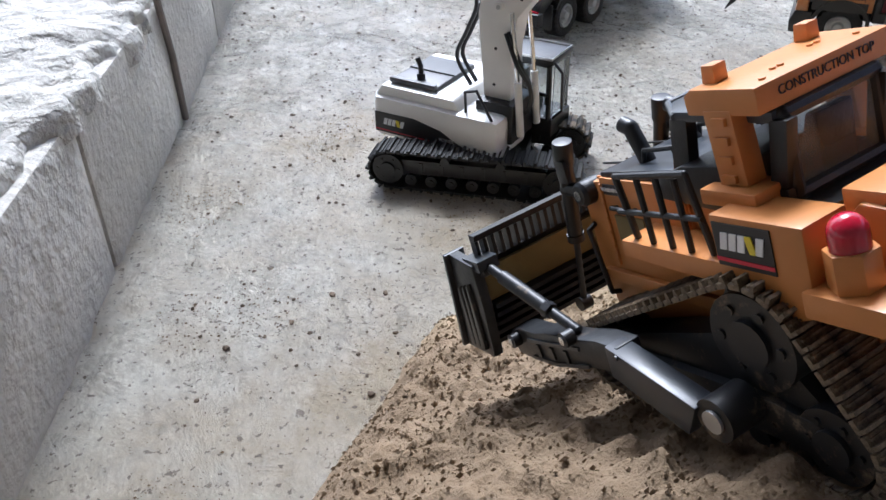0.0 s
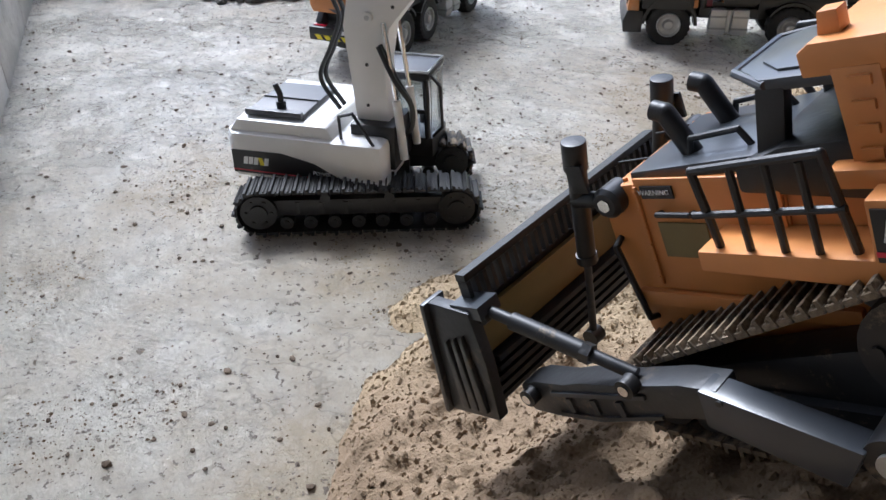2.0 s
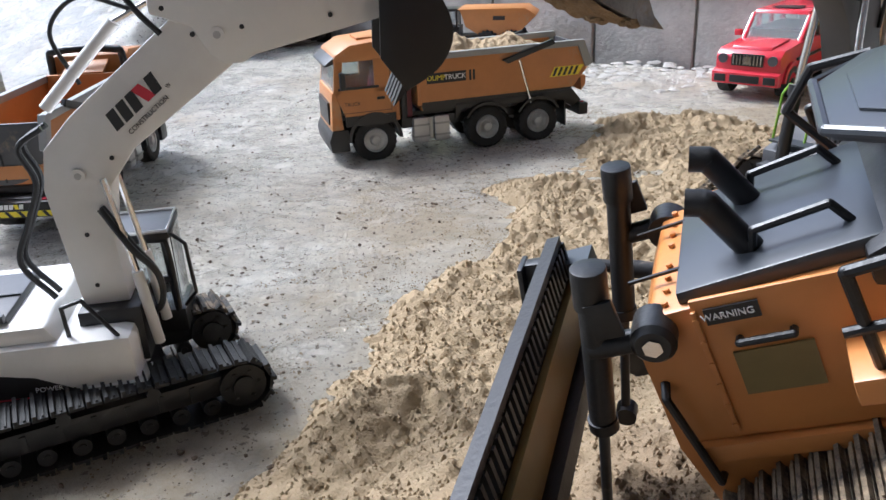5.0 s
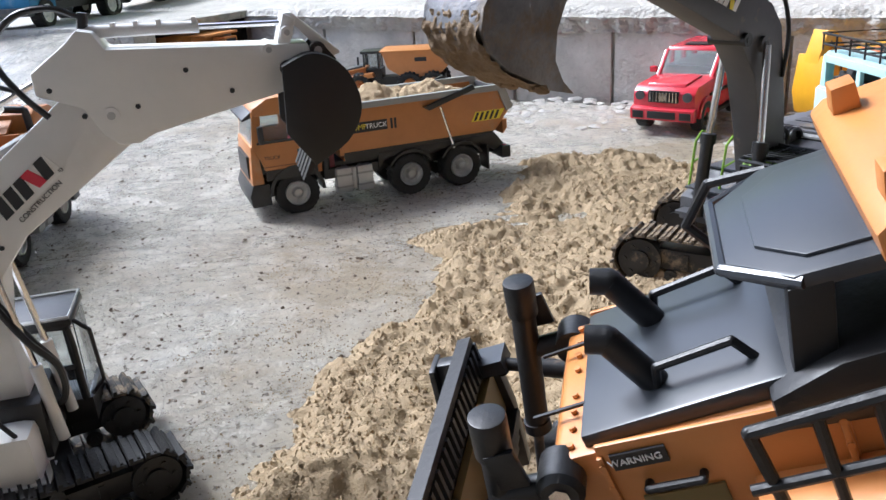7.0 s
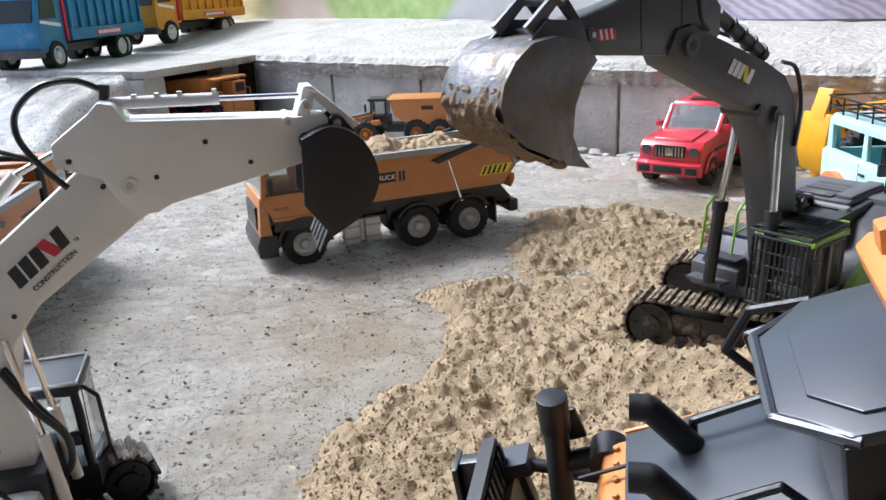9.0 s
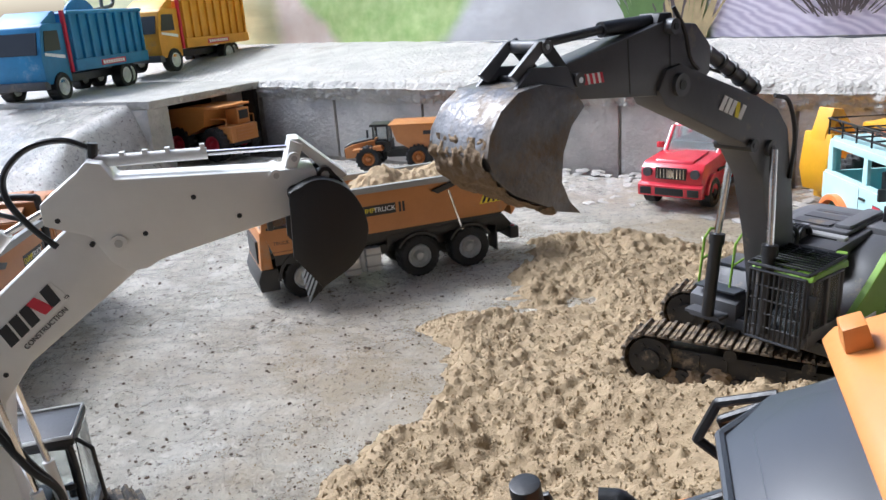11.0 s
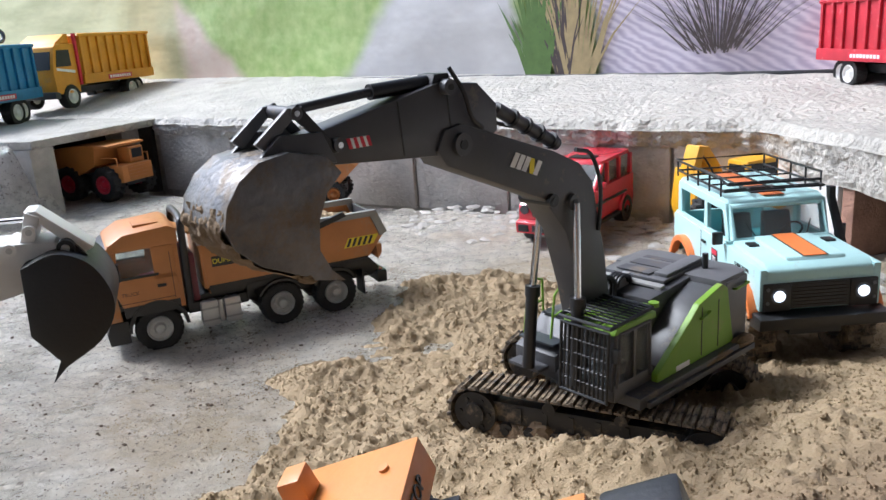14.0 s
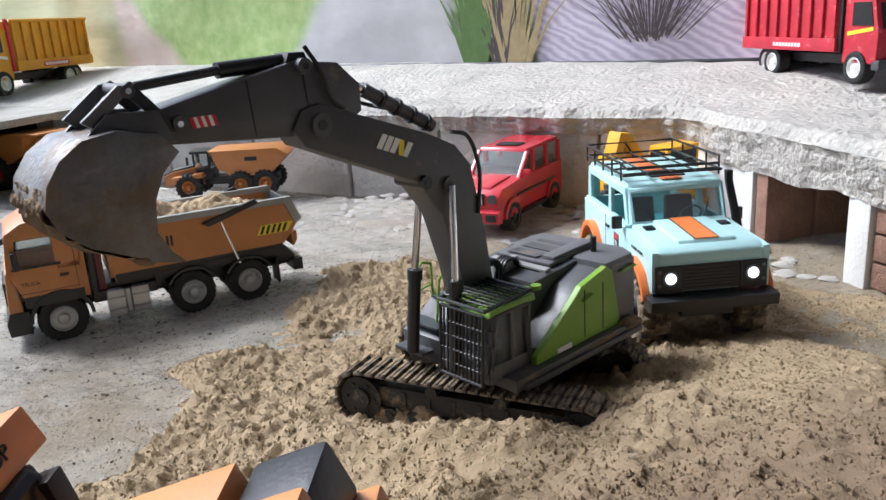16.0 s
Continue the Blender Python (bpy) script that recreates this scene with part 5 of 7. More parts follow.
    hose(e, [(0.119, yb, 0.344), (0.104, yb - 0.004, 0.351), (0.085, yb - 0.010, 0.349), (0.071, yb - 0.016, 0.336), (0.070, yb - 0.019, 0.320), (0.080, yb - 0.020, 0.302), (0.092, yb - 0.019, 0.287)], 0.0021)
    hose(e, [(0.030, yb, 0.255), (0.018, yb, 0.29), (0.040, yb, 0.312), (0.074, yb, 0.302)], 0.0016)
    part("valve", tube(BM(), [(0.119, yb, 0.336), (0.121, yb, 0.347)], 0.0034), BLACKP, e)
    return e


white_excavator()


# ---- green and grey excavator ----
def green_excavator():
    c = (-0.37, 0.80, 0.019)
    e = thing("green_excavator", basis(c, (-0.36, -0.933, 0), (0.933, -0.36, 0)), "lime green and grey toy excavator with sandy tracks", "excavator")
    rot = e.matrix_world.inverted() @ basis((-0.388, 0.812, 0.022), (-0.998, -0.03, 0.02), (0.03, -0.998, 0.03))
    und = part("undercarriage", box(BM(), -0.055, 0.055, -0.06, 0.06, 0.015, 0.05), BLACKD, e, bevel=0.003)
    und.matrix_local = rot
    for s in (1, -1):
        crawler(und, [(-0.112, 0.031, 0.026), (0.112, 0.031, 0.026)], s * 0.072, 0.042, 50, RUBBERD, BLACKD)
        for q in range(9):
            x = -0.10 + 0.024 * q
            part("caked_sand", bmesh_lump(0.014, 0.009, 0.010, 5 + q), SANDM, und).matrix_local = pose(x, s * 0.082, 0.016 + 0.007 * math.sin(q * 2.3))
    B = lambda x0, x1, y0, y1, z0, z1: box(BM(), x0, x1, y0, y1, z0 - 0.022, z1 - 0.022)
    P = lambda pts, a, b: prism(BM(), [(x, z - 0.022) for x, z in pts], a, b)
    lift_out(und, e)
    part("slew_ring", cyl(BM(), (0, 0, 0.05), (0, 0, 0.075), 0.045, seg=32), BLACKD, e)
    part("deck", B(-0.13, 0.06, -0.088, 0.066, 0.092, 0.104), GREYP, e, "dark grey deck plate", bevel=0.002)
    part("counterweight", prism(BM(), [(-0.150, -0.055), (-0.138, -0.075), (-0.09, -0.075), (-0.09, 0.055), (-0.138, 0.055), (-0.150, 0.035)], 0.078, 0.152, 'z'), GREYC, e, "dark grey counterweight", bevel=0.004)
    part("engine_house", P([(-0.092, 0.10), (-0.01, 0.10), (-0.02, 0.166), (-0.092, 0.172)], -0.074, 0.020), GREYP, e, bevel=0.003)
    part("roof_plate", P([(-0.135, 0.1735), (-0.055, 0.1705), (-0.055, 0.1745), (-0.135, 0.1775)], -0.062, 0.012), GREYC, e, bevel=0.001)
    for k in range(3):
        part("hatch_vent", B(-0.125 + 0.024 * k, -0.108 + 0.024 * k, -0.05, -0.01, 0.1760, 0.1768), GREYP, e)
    part("radiator_panel", P([(-0.050, 0.168), (-0.012, 0.162), (-0.012, 0.176), (-0.046, 0.180)], -0.030, -0.022), SILVER, e, bevel=0.001)
    part("air_filter", tube(BM(), [(-0.118, 0.02, 0.152), (-0.118, 0.02, 0.168)], 0.0032, 12), BLACKP, e)
    part("green_side", P([(-0.112, 0.104), (-0.098, 0.166), (-0.088, 0.172), (-0.047, 0.162), (-0.035, 0.152), (0.022, 0.112), (0.022, 0.104)], 0.051, 0.058), LIME, e, "lime green side housing", bevel=0.001, smooth=False)
    part("inner_housing", P([(-0.112, 0.104), (-0.098, 0.162), (-0.088, 0.168), (-0.051, 0.158), (-0.039, 0.148), (-0.020, 0.132), (-0.006, 0.120), (0.010, 0.114), (0.010, 0.104)], 0.020, 0.051), GREYP, e, bevel=0.001)
    part("side_shade", P([(-0.14, 0.102), (-0.14, 0.170), (-0.099, 0.170), (-0.114, 0.104)], 0.02, 0.056), GREYC, e, bevel=0.002)
    for x in (-0.052, -0.082):
        part("door_seam", P([(x, 0.108), (x + 0.0012, 0.108), (x + 0.0012, 0.158), (x, 0.158)], 0.0578, 0.0584), BLACKP, e)
    part("name_plate", P([(-0.030, 0.1055), (-0.008, 0.1055), (-0.008, 0.1105), (-0.030, 0.1105)], 0.0581, 0.0588), WHITE, e)
    part("door_handle", tube(BM(), [(-0.062, 0.058, 0.128), (-0.062, 0.061, 0.129), (-0.048, 0.061, 0.126), (-0.048, 0.058, 0.125)], 0.0012), LIME, e)
    part("side_rail", tube(BM(), [(-0.112, 0.056, 0.138), (-0.112, 0.060, 0.139), (-0.135, 0.060, 0.140), (-0.135, 0.056, 0.14)], 0.0013), LIME, e)
    part("walkway", P([(-0.135, 0.092), (0.05, 0.092), (0.05, 0.098), (-0.135, 0.098)], 0.056, 0.070), GREYP, e, bevel=0.001)
    part("sand_clod", bmesh_lump(0.016, 0.007, 0.007, 8), SANDM, e).matrix_local = pose(-0.122, 0.063, 0.080)
    part("sand_clod", bmesh_lump(0.03, 0.005, 0.004, 9), SANDM, e).matrix_local = pose(-0.075, 0.063, 0.078)
    # cab with a guard
    part("cab_shell", P([(0.008, 0.10), (0.064, 0.10), (0.064, 0.112), (0.008, 0.112)], 0.0, 0.058), GREYP, e, bevel=0.002)
    part("cab_back", P([(0.002, 0.10), (0.010, 0.10), (0.010, 0.164), (0.004, 0.164)], 0.002, 0.056), GREYP, e, bevel=0.001)
    for x in (0.060, 0.034):
        for y in (0.004, 0.054):
            part("cab_pillar", P([(x, 0.11), (x + 0.005, 0.11), (x - 0.002, 0.166), (x - 0.007, 0.166)], y - 0.0025, y + 0.0025), GREYP, e, bevel=0.0006)
    part("cab_window", P([(0.010, 0.114), (0.058, 0.114), (0.054, 0.162), (0.010, 0.162)], 0.0548, 0.0556), GLASS, e)
    part("windscreen", P([(0.0615, 0.112), (0.0625, 0.112), (0.0565, 0.164), (0.0555, 0.164)], 0.006, 0.052), GLASS, e)
    part("cab_roof", P([(-0.002, 0.164), (0.062, 0.164), (0.058, 0.170), (0.0, 0.171)], -0.001, 0.059), LIME, e, "lime green cab roof", bevel=0.0015)
    part("seat", P([(0.014, 0.112), (0.04, 0.112), (0.04, 0.122), (0.022, 0.124), (0.018, 0.148), (0.012, 0.148)], 0.016, 0.042), BLACKP, e, bevel=0.002)
    g = part("front_guard", tube(BM(), [(0.071, 0.002, 0.08), (0.066, 0.002, 0.145), (0.066, 0.056, 0.145), (0.071, 0.056, 0.08), (0.071, 0.002, 0.08)], 0.0016), BLACKP, e, "black barred cab guard")
    for k in range(10):
        y = 0.0065 + 0.005 * k
        part("guard_bar", tube(BM(), [(0.071, y, 0.08), (0.066, y, 0.145)], 0.0011, 6), BLACKP, g)
    for k in range(4):
        z = 0.092 + 0.013 * k
        part("guard_bar", tube(BM(), [(0.0708 - 0.077 * (z - 0.08), 0.002, z), (0.0708 - 0.077 * (z - 0.08), 0.056, z)], 0.001, 6), BLACKP, g)
    g = part("roof_guard", tube(BM(), [(0.004, 0.0, 0.153), (0.066, 0.0, 0.150), (0.066, 0.058, 0.150), (0.004, 0.058, 0.153), (0.004, 0.0, 0.153)], 0.0018), BLACKP, e, "black roof guard grille")
    for k in range(9):
        x = 0.010 + 0.0062 * k
        part("guard_bar", tube(BM(), [(x, 0.0, 0.1525), (x, 0.058, 0.1525)], 0.0011, 6), BLACKP, g)
    for k in range(3):
        part("guard_bar", tube(BM(), [(0.004, 0.015 + 0.014 * k, 0.153), (0.066, 0.015 + 0.014 * k, 0.150)], 0.001, 6), BLACKP, g)
    part("mirror", box(BM(), 0.062, 0.066, 0.058, 0.066, 0.118, 0.132), BLACKP, e, bevel=0.001)
    for o in e.children:
        if o.name.split('.')[0] in ('cab_shell', 'cab_back', 'cab_pillar', 'cab_window', 'windscreen', 'cab_roof', 'seat', 'front_guard', 'roof_guard', 'mirror'):
            o.location.y -= 0.010
            o.location.x += 0.012
    for x, y in ((-0.012, 0.030), (0.000, 0.026)):
        part("filler_cap", cyl(BM(), (x, y, 0.142), (x, y, 0.1462), 0.0052, seg=20), LIME, e, "lime green filler cap")
    part("roof_box", P([(-0.132, 0.1772), (-0.064, 0.1748), (-0.064, 0.1788), (-0.132, 0.1812)], -0.006, 0.010), GREYC, e, bevel=0.001)
    part("vent_panel", P([(-0.052, 0.150), (-0.044, 0.150), (-0.044, 0.1715), (-0.052, 0.1725)], -0.060, 0.016), GREYR, e, "light grey vent panel", bevel=0.001)
    for q in range(6):
        part("vent_slot", P([(-0.0438, 0.153 + 0.003 * q), (-0.0432, 0.153 + 0.003 * q), (-0.0432, 0.1545 + 0.003 * q), (-0.0438, 0.1545 + 0.003 * q)], -0.052, 0.008), BLACKP, e)
    for q in range(4):
        part("cable_coil", sweep([(-0.030 + 0.011 * math.sin(a), -0.030 + 0.004 * q, 0.150 + 0.009 * math.cos(a)) for a in np.linspace(-1.7, 1.7, 12)], 0.0019, 8), BLACKP, e)
    part("door_frame", tube(BM(), [(0.022, 0.0492, 0.088), (0.022, 0.0492, 0.142), (0.066, 0.0492, 0.142), (0.072, 0.0492, 0.092)], 0.0016), GREYP, e)
    part("door_panel", P([(0.016, 0.100), (0.074, 0.100), (0.074, 0.1165), (0.016, 0.1165)], 0.0470, 0.0490), GREYC, e, bevel=0.0006)
    part("door_post", P([(0.043, 0.1165), (0.047, 0.1165), (0.046, 0.164), (0.042, 0.164)], 0.0470, 0.0492), GREYP, e)
    # right-hand boxes and ladder
    part("tool_box", P([(-0.02, 0.10), (0.062, 0.10), (0.062, 0.118), (0.040, 0.126), (0.02, 0.142), (-0.02, 0.142)], -0.086, -0.032), GREYP, e, bevel=0.002)
    for k in range(2):
        part("tread_plate", P([(0.042 - 0.03 * k, 0.1265 + 0.015 * k), (0.06 - 0.036 * k, 0.1265 + 0.015 * k), (0.06 - 0.036 * k, 0.1285 + 0.015 * k), (0.042 - 0.03 * k, 0.1285 + 0.015 * k)], -0.082, -0.036), GREYL, e)
    part("step", B(0.062, 0.078, -0.08, -0.04, 0.104, 0.107), GREYP, e)
    for y in (-0.086, -0.050):
        g = part("ladder_rail", tube(BM(), [(0.048, y, 0.10), (0.040, y, 0.150), (0.030, y, 0.158), (0.018, y, 0.154), (0.018, y, 0.115)], 0.0013), LIME, e, "lime green handrail")
        part("rail_bar", tube(BM(), [(0.044, y, 0.128), (0.018, y, 0.132)], 0.0011), LIME, g)
    # boom and stick
    yb = -0.023
    part("boom", P([(0.000, 0.125), (0.036, 0.125), (0.050, 0.19), (0.068, 0.248), (0.096, 0.285), (0.205, 0.332), (0.214, 0.345), (0.205, 0.360), (0.188, 0.363), (0.080, 0.325), (0.048, 0.310), (0.030, 0.290), (0.014, 0.22)], yb - 0.015, yb + 0.015), GREYP, e, "dark grey curved boom", bevel=0.002)
    emblem(e, Matrix.Translation((0.118, yb + 0.0156, 0.298)) @ Matrix.Rotation(radians(-22), 4, 'Y') @ pose(0, 0, 0, 90, 0, 180), 0.036, 0.013)
    part("stick", P([(0.146, 0.352), (0.146, 0.374), (0.166, 0.392), (0.205, 0.396), (0.322, 0.372), (0.328, 0.360), (0.318, 0.350), (0.205, 0.340), (0.165, 0.342)], yb - 0.012, yb + 0.012), GREYP, e, "dark grey stick", bevel=0.002)
    for k in range(4):
        x = 0.272 + 0.0055 * k
        part("hazard_stripe", P([(x, 0.358), (x + 0.003, 0.358), (x + 0.005, 0.3655), (x + 0.002, 0.3655)], yb + 0.0121, yb + 0.0126), RPRINT, e)
    for k in range(3):
        x = 0.275 + 0.0055 * k
        part("hazard_stripe", P([(x, 0.358), (x + 0.0025, 0.358), (x + 0.0045, 0.3655), (x + 0.002, 0.3655)], yb + 0.0121, yb + 0.0126), WHITE, e)
    for x in (0.243, 0.195):
        part("panel_seam", P([(x, 0.346), (x + 0.001, 0.346), (x + 0.004, 0.386), (x + 0.003, 0.386)], yb + 0.0119, yb + 0.0124), BLACKP, e)
    for (x, z, r, m) in ((0.190, 0.347, 0.009, GREYP), (0.060, 0.276, 0.0075, GREYP), (0.088, 0.283, 0.006, BLACKP), (0.303, 0.363, 0.005, GREYP), (0.322, 0.364, 0.0055, GREYP), (0.343, 0.365, 0.0045, GREYP), (0.334, 0.388, 0.0045, GREYP), (0.2, 0.392, 0.006, GREYP)):
        p_ = part("pin", cyl(BM(), (x, yb - 0.019, z - 0.022), (x, yb + 0.019, z - 0.022), r, seg=20), m, e)
        part("bolt", cyl(BM(), (x, yb - 0.0196, z - 0.022), (x, yb + 0.0196, z - 0.022), r * 0.45, seg=10), CHROME if r < 0.006 else BLACKP, p_)
    for s in (1, -1):
        bc = part("boom_cylinder", tube(BM(), [(0.078, yb + s * 0.030, 0.085), (0.070, yb + s * 0.028, 0.165)], 0.0062, 14), BLACKP, e)
        part("piston_rod", tube(BM(), [(0.070, yb + s * 0.028, 0.165), (0.061, yb + s * 0.021, 0.254)], 0.0035, 12), CHROME, bc)
        part("cylinder_collar", cyl(BM(), (0.0705, yb + s * 0.028, 0.158), (0.0695, yb + s * 0.028, 0.168), 0.0075), BLACKP, bc)
    sc = part("stick_cylinder", tube(BM(), [(0.062, yb, 0.306), (0.136, yb, 0.346)], 0.006, 14), GREYP, e)
    part("piston_rod", tube(BM(), [(0.136, yb, 0.346), (0.152, yb, 0.356)], 0.0035), CHROME, sc)
    for k in range(4):
        part("cylinder_clamp", cyl(BM(), (0.068 + 0.016 * k, yb, 0.3095 + 0.0086 * k), (0.071 + 0.016 * k, yb, 0.3112 + 0.0086 * k), 0.0078), BLACKP, sc)
    bc = part("bucket_cylinder", tube(BM(), [(0.200, yb, 0.374), (0.262, yb, 0.372)], 0.0058, 14), BLACKP, e)
    part("piston_rod", tube(BM(), [(0.262, yb, 0.372), (0.334, yb, 0.366)], 0.0034, 12), STEELD, bc)
    part("cylinder_mount", P([(0.188, 0.388), (0.214, 0.388), (0.208, 0.402), (0.194, 0.402)], yb - 0.010, yb + 0.010), BLACKP, e, bevel=0.001)
    for s in (1, -1):
        part("link_plate", P([(0.328, 0.392), (0.340, 0.392), (0.366, 0.372), (0.358, 0.366)], *sorted((yb + s * 0.014, yb + s * 0.018))), GREYC, e, bevel=0.001)
        part("rocker", P([(0.300, 0.358), (0.308, 0.358), (0.340, 0.390), (0.331, 0.394)], *sorted((yb + s * 0.0135, yb + s * 0.017))), BLACKP, e, bevel=0.001)
    # bucket
    outer = [(0.312, 0.347), (0.323, 0.360), (0.350, 0.366), (0.372, 0.363), (0.387, 0.353), (0.397, 0.339), (0.400, 0.325), (0.394, 0.311), (0.378, 0.297), (0.348, 0.283), (0.325, 0.278)]
    shell = outer + [(x * 0.985 + 0.0048, z * 0.985 + 0.0045) for x, z in reversed(outer)]
    bk = part("bucket", P(shell, yb - 0.030, yb + 0.029), STEELS, e, "grey metal bucket caked with sand", bevel=0.0006)
    STEELB = STEELS
    # crust of sand on the lower back of the bucket
    arc = outer[5:]
    ca, cv = np.meshgrid(np.linspace(0.15, len(arc) - 1.2, 60), np.linspace(-0.0295, 0.0285, 50))
    ax_, az_ = np.interp(ca, range(len(arc)), [p[0] for p in arc]), np.interp(ca, range(len(arc)), [p[1] for p in arc])
    nx_, nz_ = ax_ - 0.350, az_ - 0.335
    nl_ = np.hypot(nx_, nz_)
    th = 0.0035 * (vnoise(ca * 0.01, cv, 0.004, 71) + vnoise(ca * 0.01, cv, 0.0022, 72) - 1.15) + 0.0020 * smooth01((ca - 0.3) / 1.2) + 0.0002
    cr = grid_mesh("sand_crust", ax_ + th * nx_ / nl_, yb + cv, az_ + th * nz_ / nl_ - 0.022, np.ones_like(ca, bool), SANDM)
    cr.parent = bk
    cr["label"] = "caked crust of brown sand"
    for y0, y1 in ((yb - 0.032, yb - 0.028), (yb + 0.027, yb + 0.0315)):
        part("bucket_side", P(outer + [(0.335, 0.298), (0.333, 0.318), (0.325, 0.335)], y0, y1), STEELB, bk, "scraped steel side plate", bevel=0.0008)
    for s in (1, -1):
        part("bucket_ear", P([(0.308, 0.352), (0.318, 0.374), (0.350, 0.376), (0.370, 0.360)], *sorted((yb + s * 0.018, yb + s * 0.022))), GREYP, bk, bevel=0.001)
    for k in range(6):
        part("caked_sand", bmesh_lump(0.008, 0.006, 0.004, 30 + k), SANDM, bk).matrix_local = pose(0.336 + 0.004 * (k % 3), yb - 0.026 + 0.0105 * k, 0.2585, 0, -15, 0)
    for k in range(7):
        y = yb - 0.027 + 0.0092 * k
        part("bucket_tooth", P([(0.346, 0.286), (0.342, 0.279), (0.318, 0.273), (0.328, 0.283)], y - 0.0035, y + 0.0035), STEELS, bk)
    for s in (0, 1, 2):
        hose(e, [(-0.01, yb - 0.006 + 0.006 * s, 0.13), (-0.014, yb - 0.006 + 0.006 * s, 0.155), (0.0, yb - 0.006 + 0.006 * s, 0.165), (0.016, yb - 0.006 + 0.006 * s, 0.15)], 0.0022)
    hose(e, [(0.05, yb + 0.012, 0.30), (0.03, yb + 0.014, 0.292), (0.020, yb + 0.016, 0.26), (0.024, yb + 0.016, 0.22)], 0.002)
    hose(e, [(0.062, yb - 0.006, 0.312), (0.1, yb - 0.010, 0.325), (0.14, yb - 0.010, 0.338), (0.165, yb, 0.36)], 0.0018)
    hose(e, [(0.195, yb + 0.012, 0.384), (0.185, yb + 0.016, 0.365), (0.178, yb + 0.016, 0.345), (0.165, yb + 0.014, 0.335)], 0.0018)
    return e


def bmesh_lump(a, b, c, seed, sub=3):
    bm = BM()
    bmesh.ops.create_icosphere(bm, subdivisions=sub, radius=1.0)
    for v in bm.verts:
        n = noise.noise(v.co * 1.3 + Vector((seed, 0, 0))) * 0.35 + noise.noise(v.co * 4 + Vector((0, seed, 0))) * 0.28
        v.co = Vector((v.co.x * a, v.co.y * b, v.co.z * c)) * (1 + n)
    return bm


STEELS = mat("scraped_steel", (0.20, 0.20, 0.205), 0.34, 0.5, var=0.25, dirt=0.48, dscale=32, dirtcol=(0.22, 0.165, 0.105), bump=0.4, bscale=160)
green_excavator()


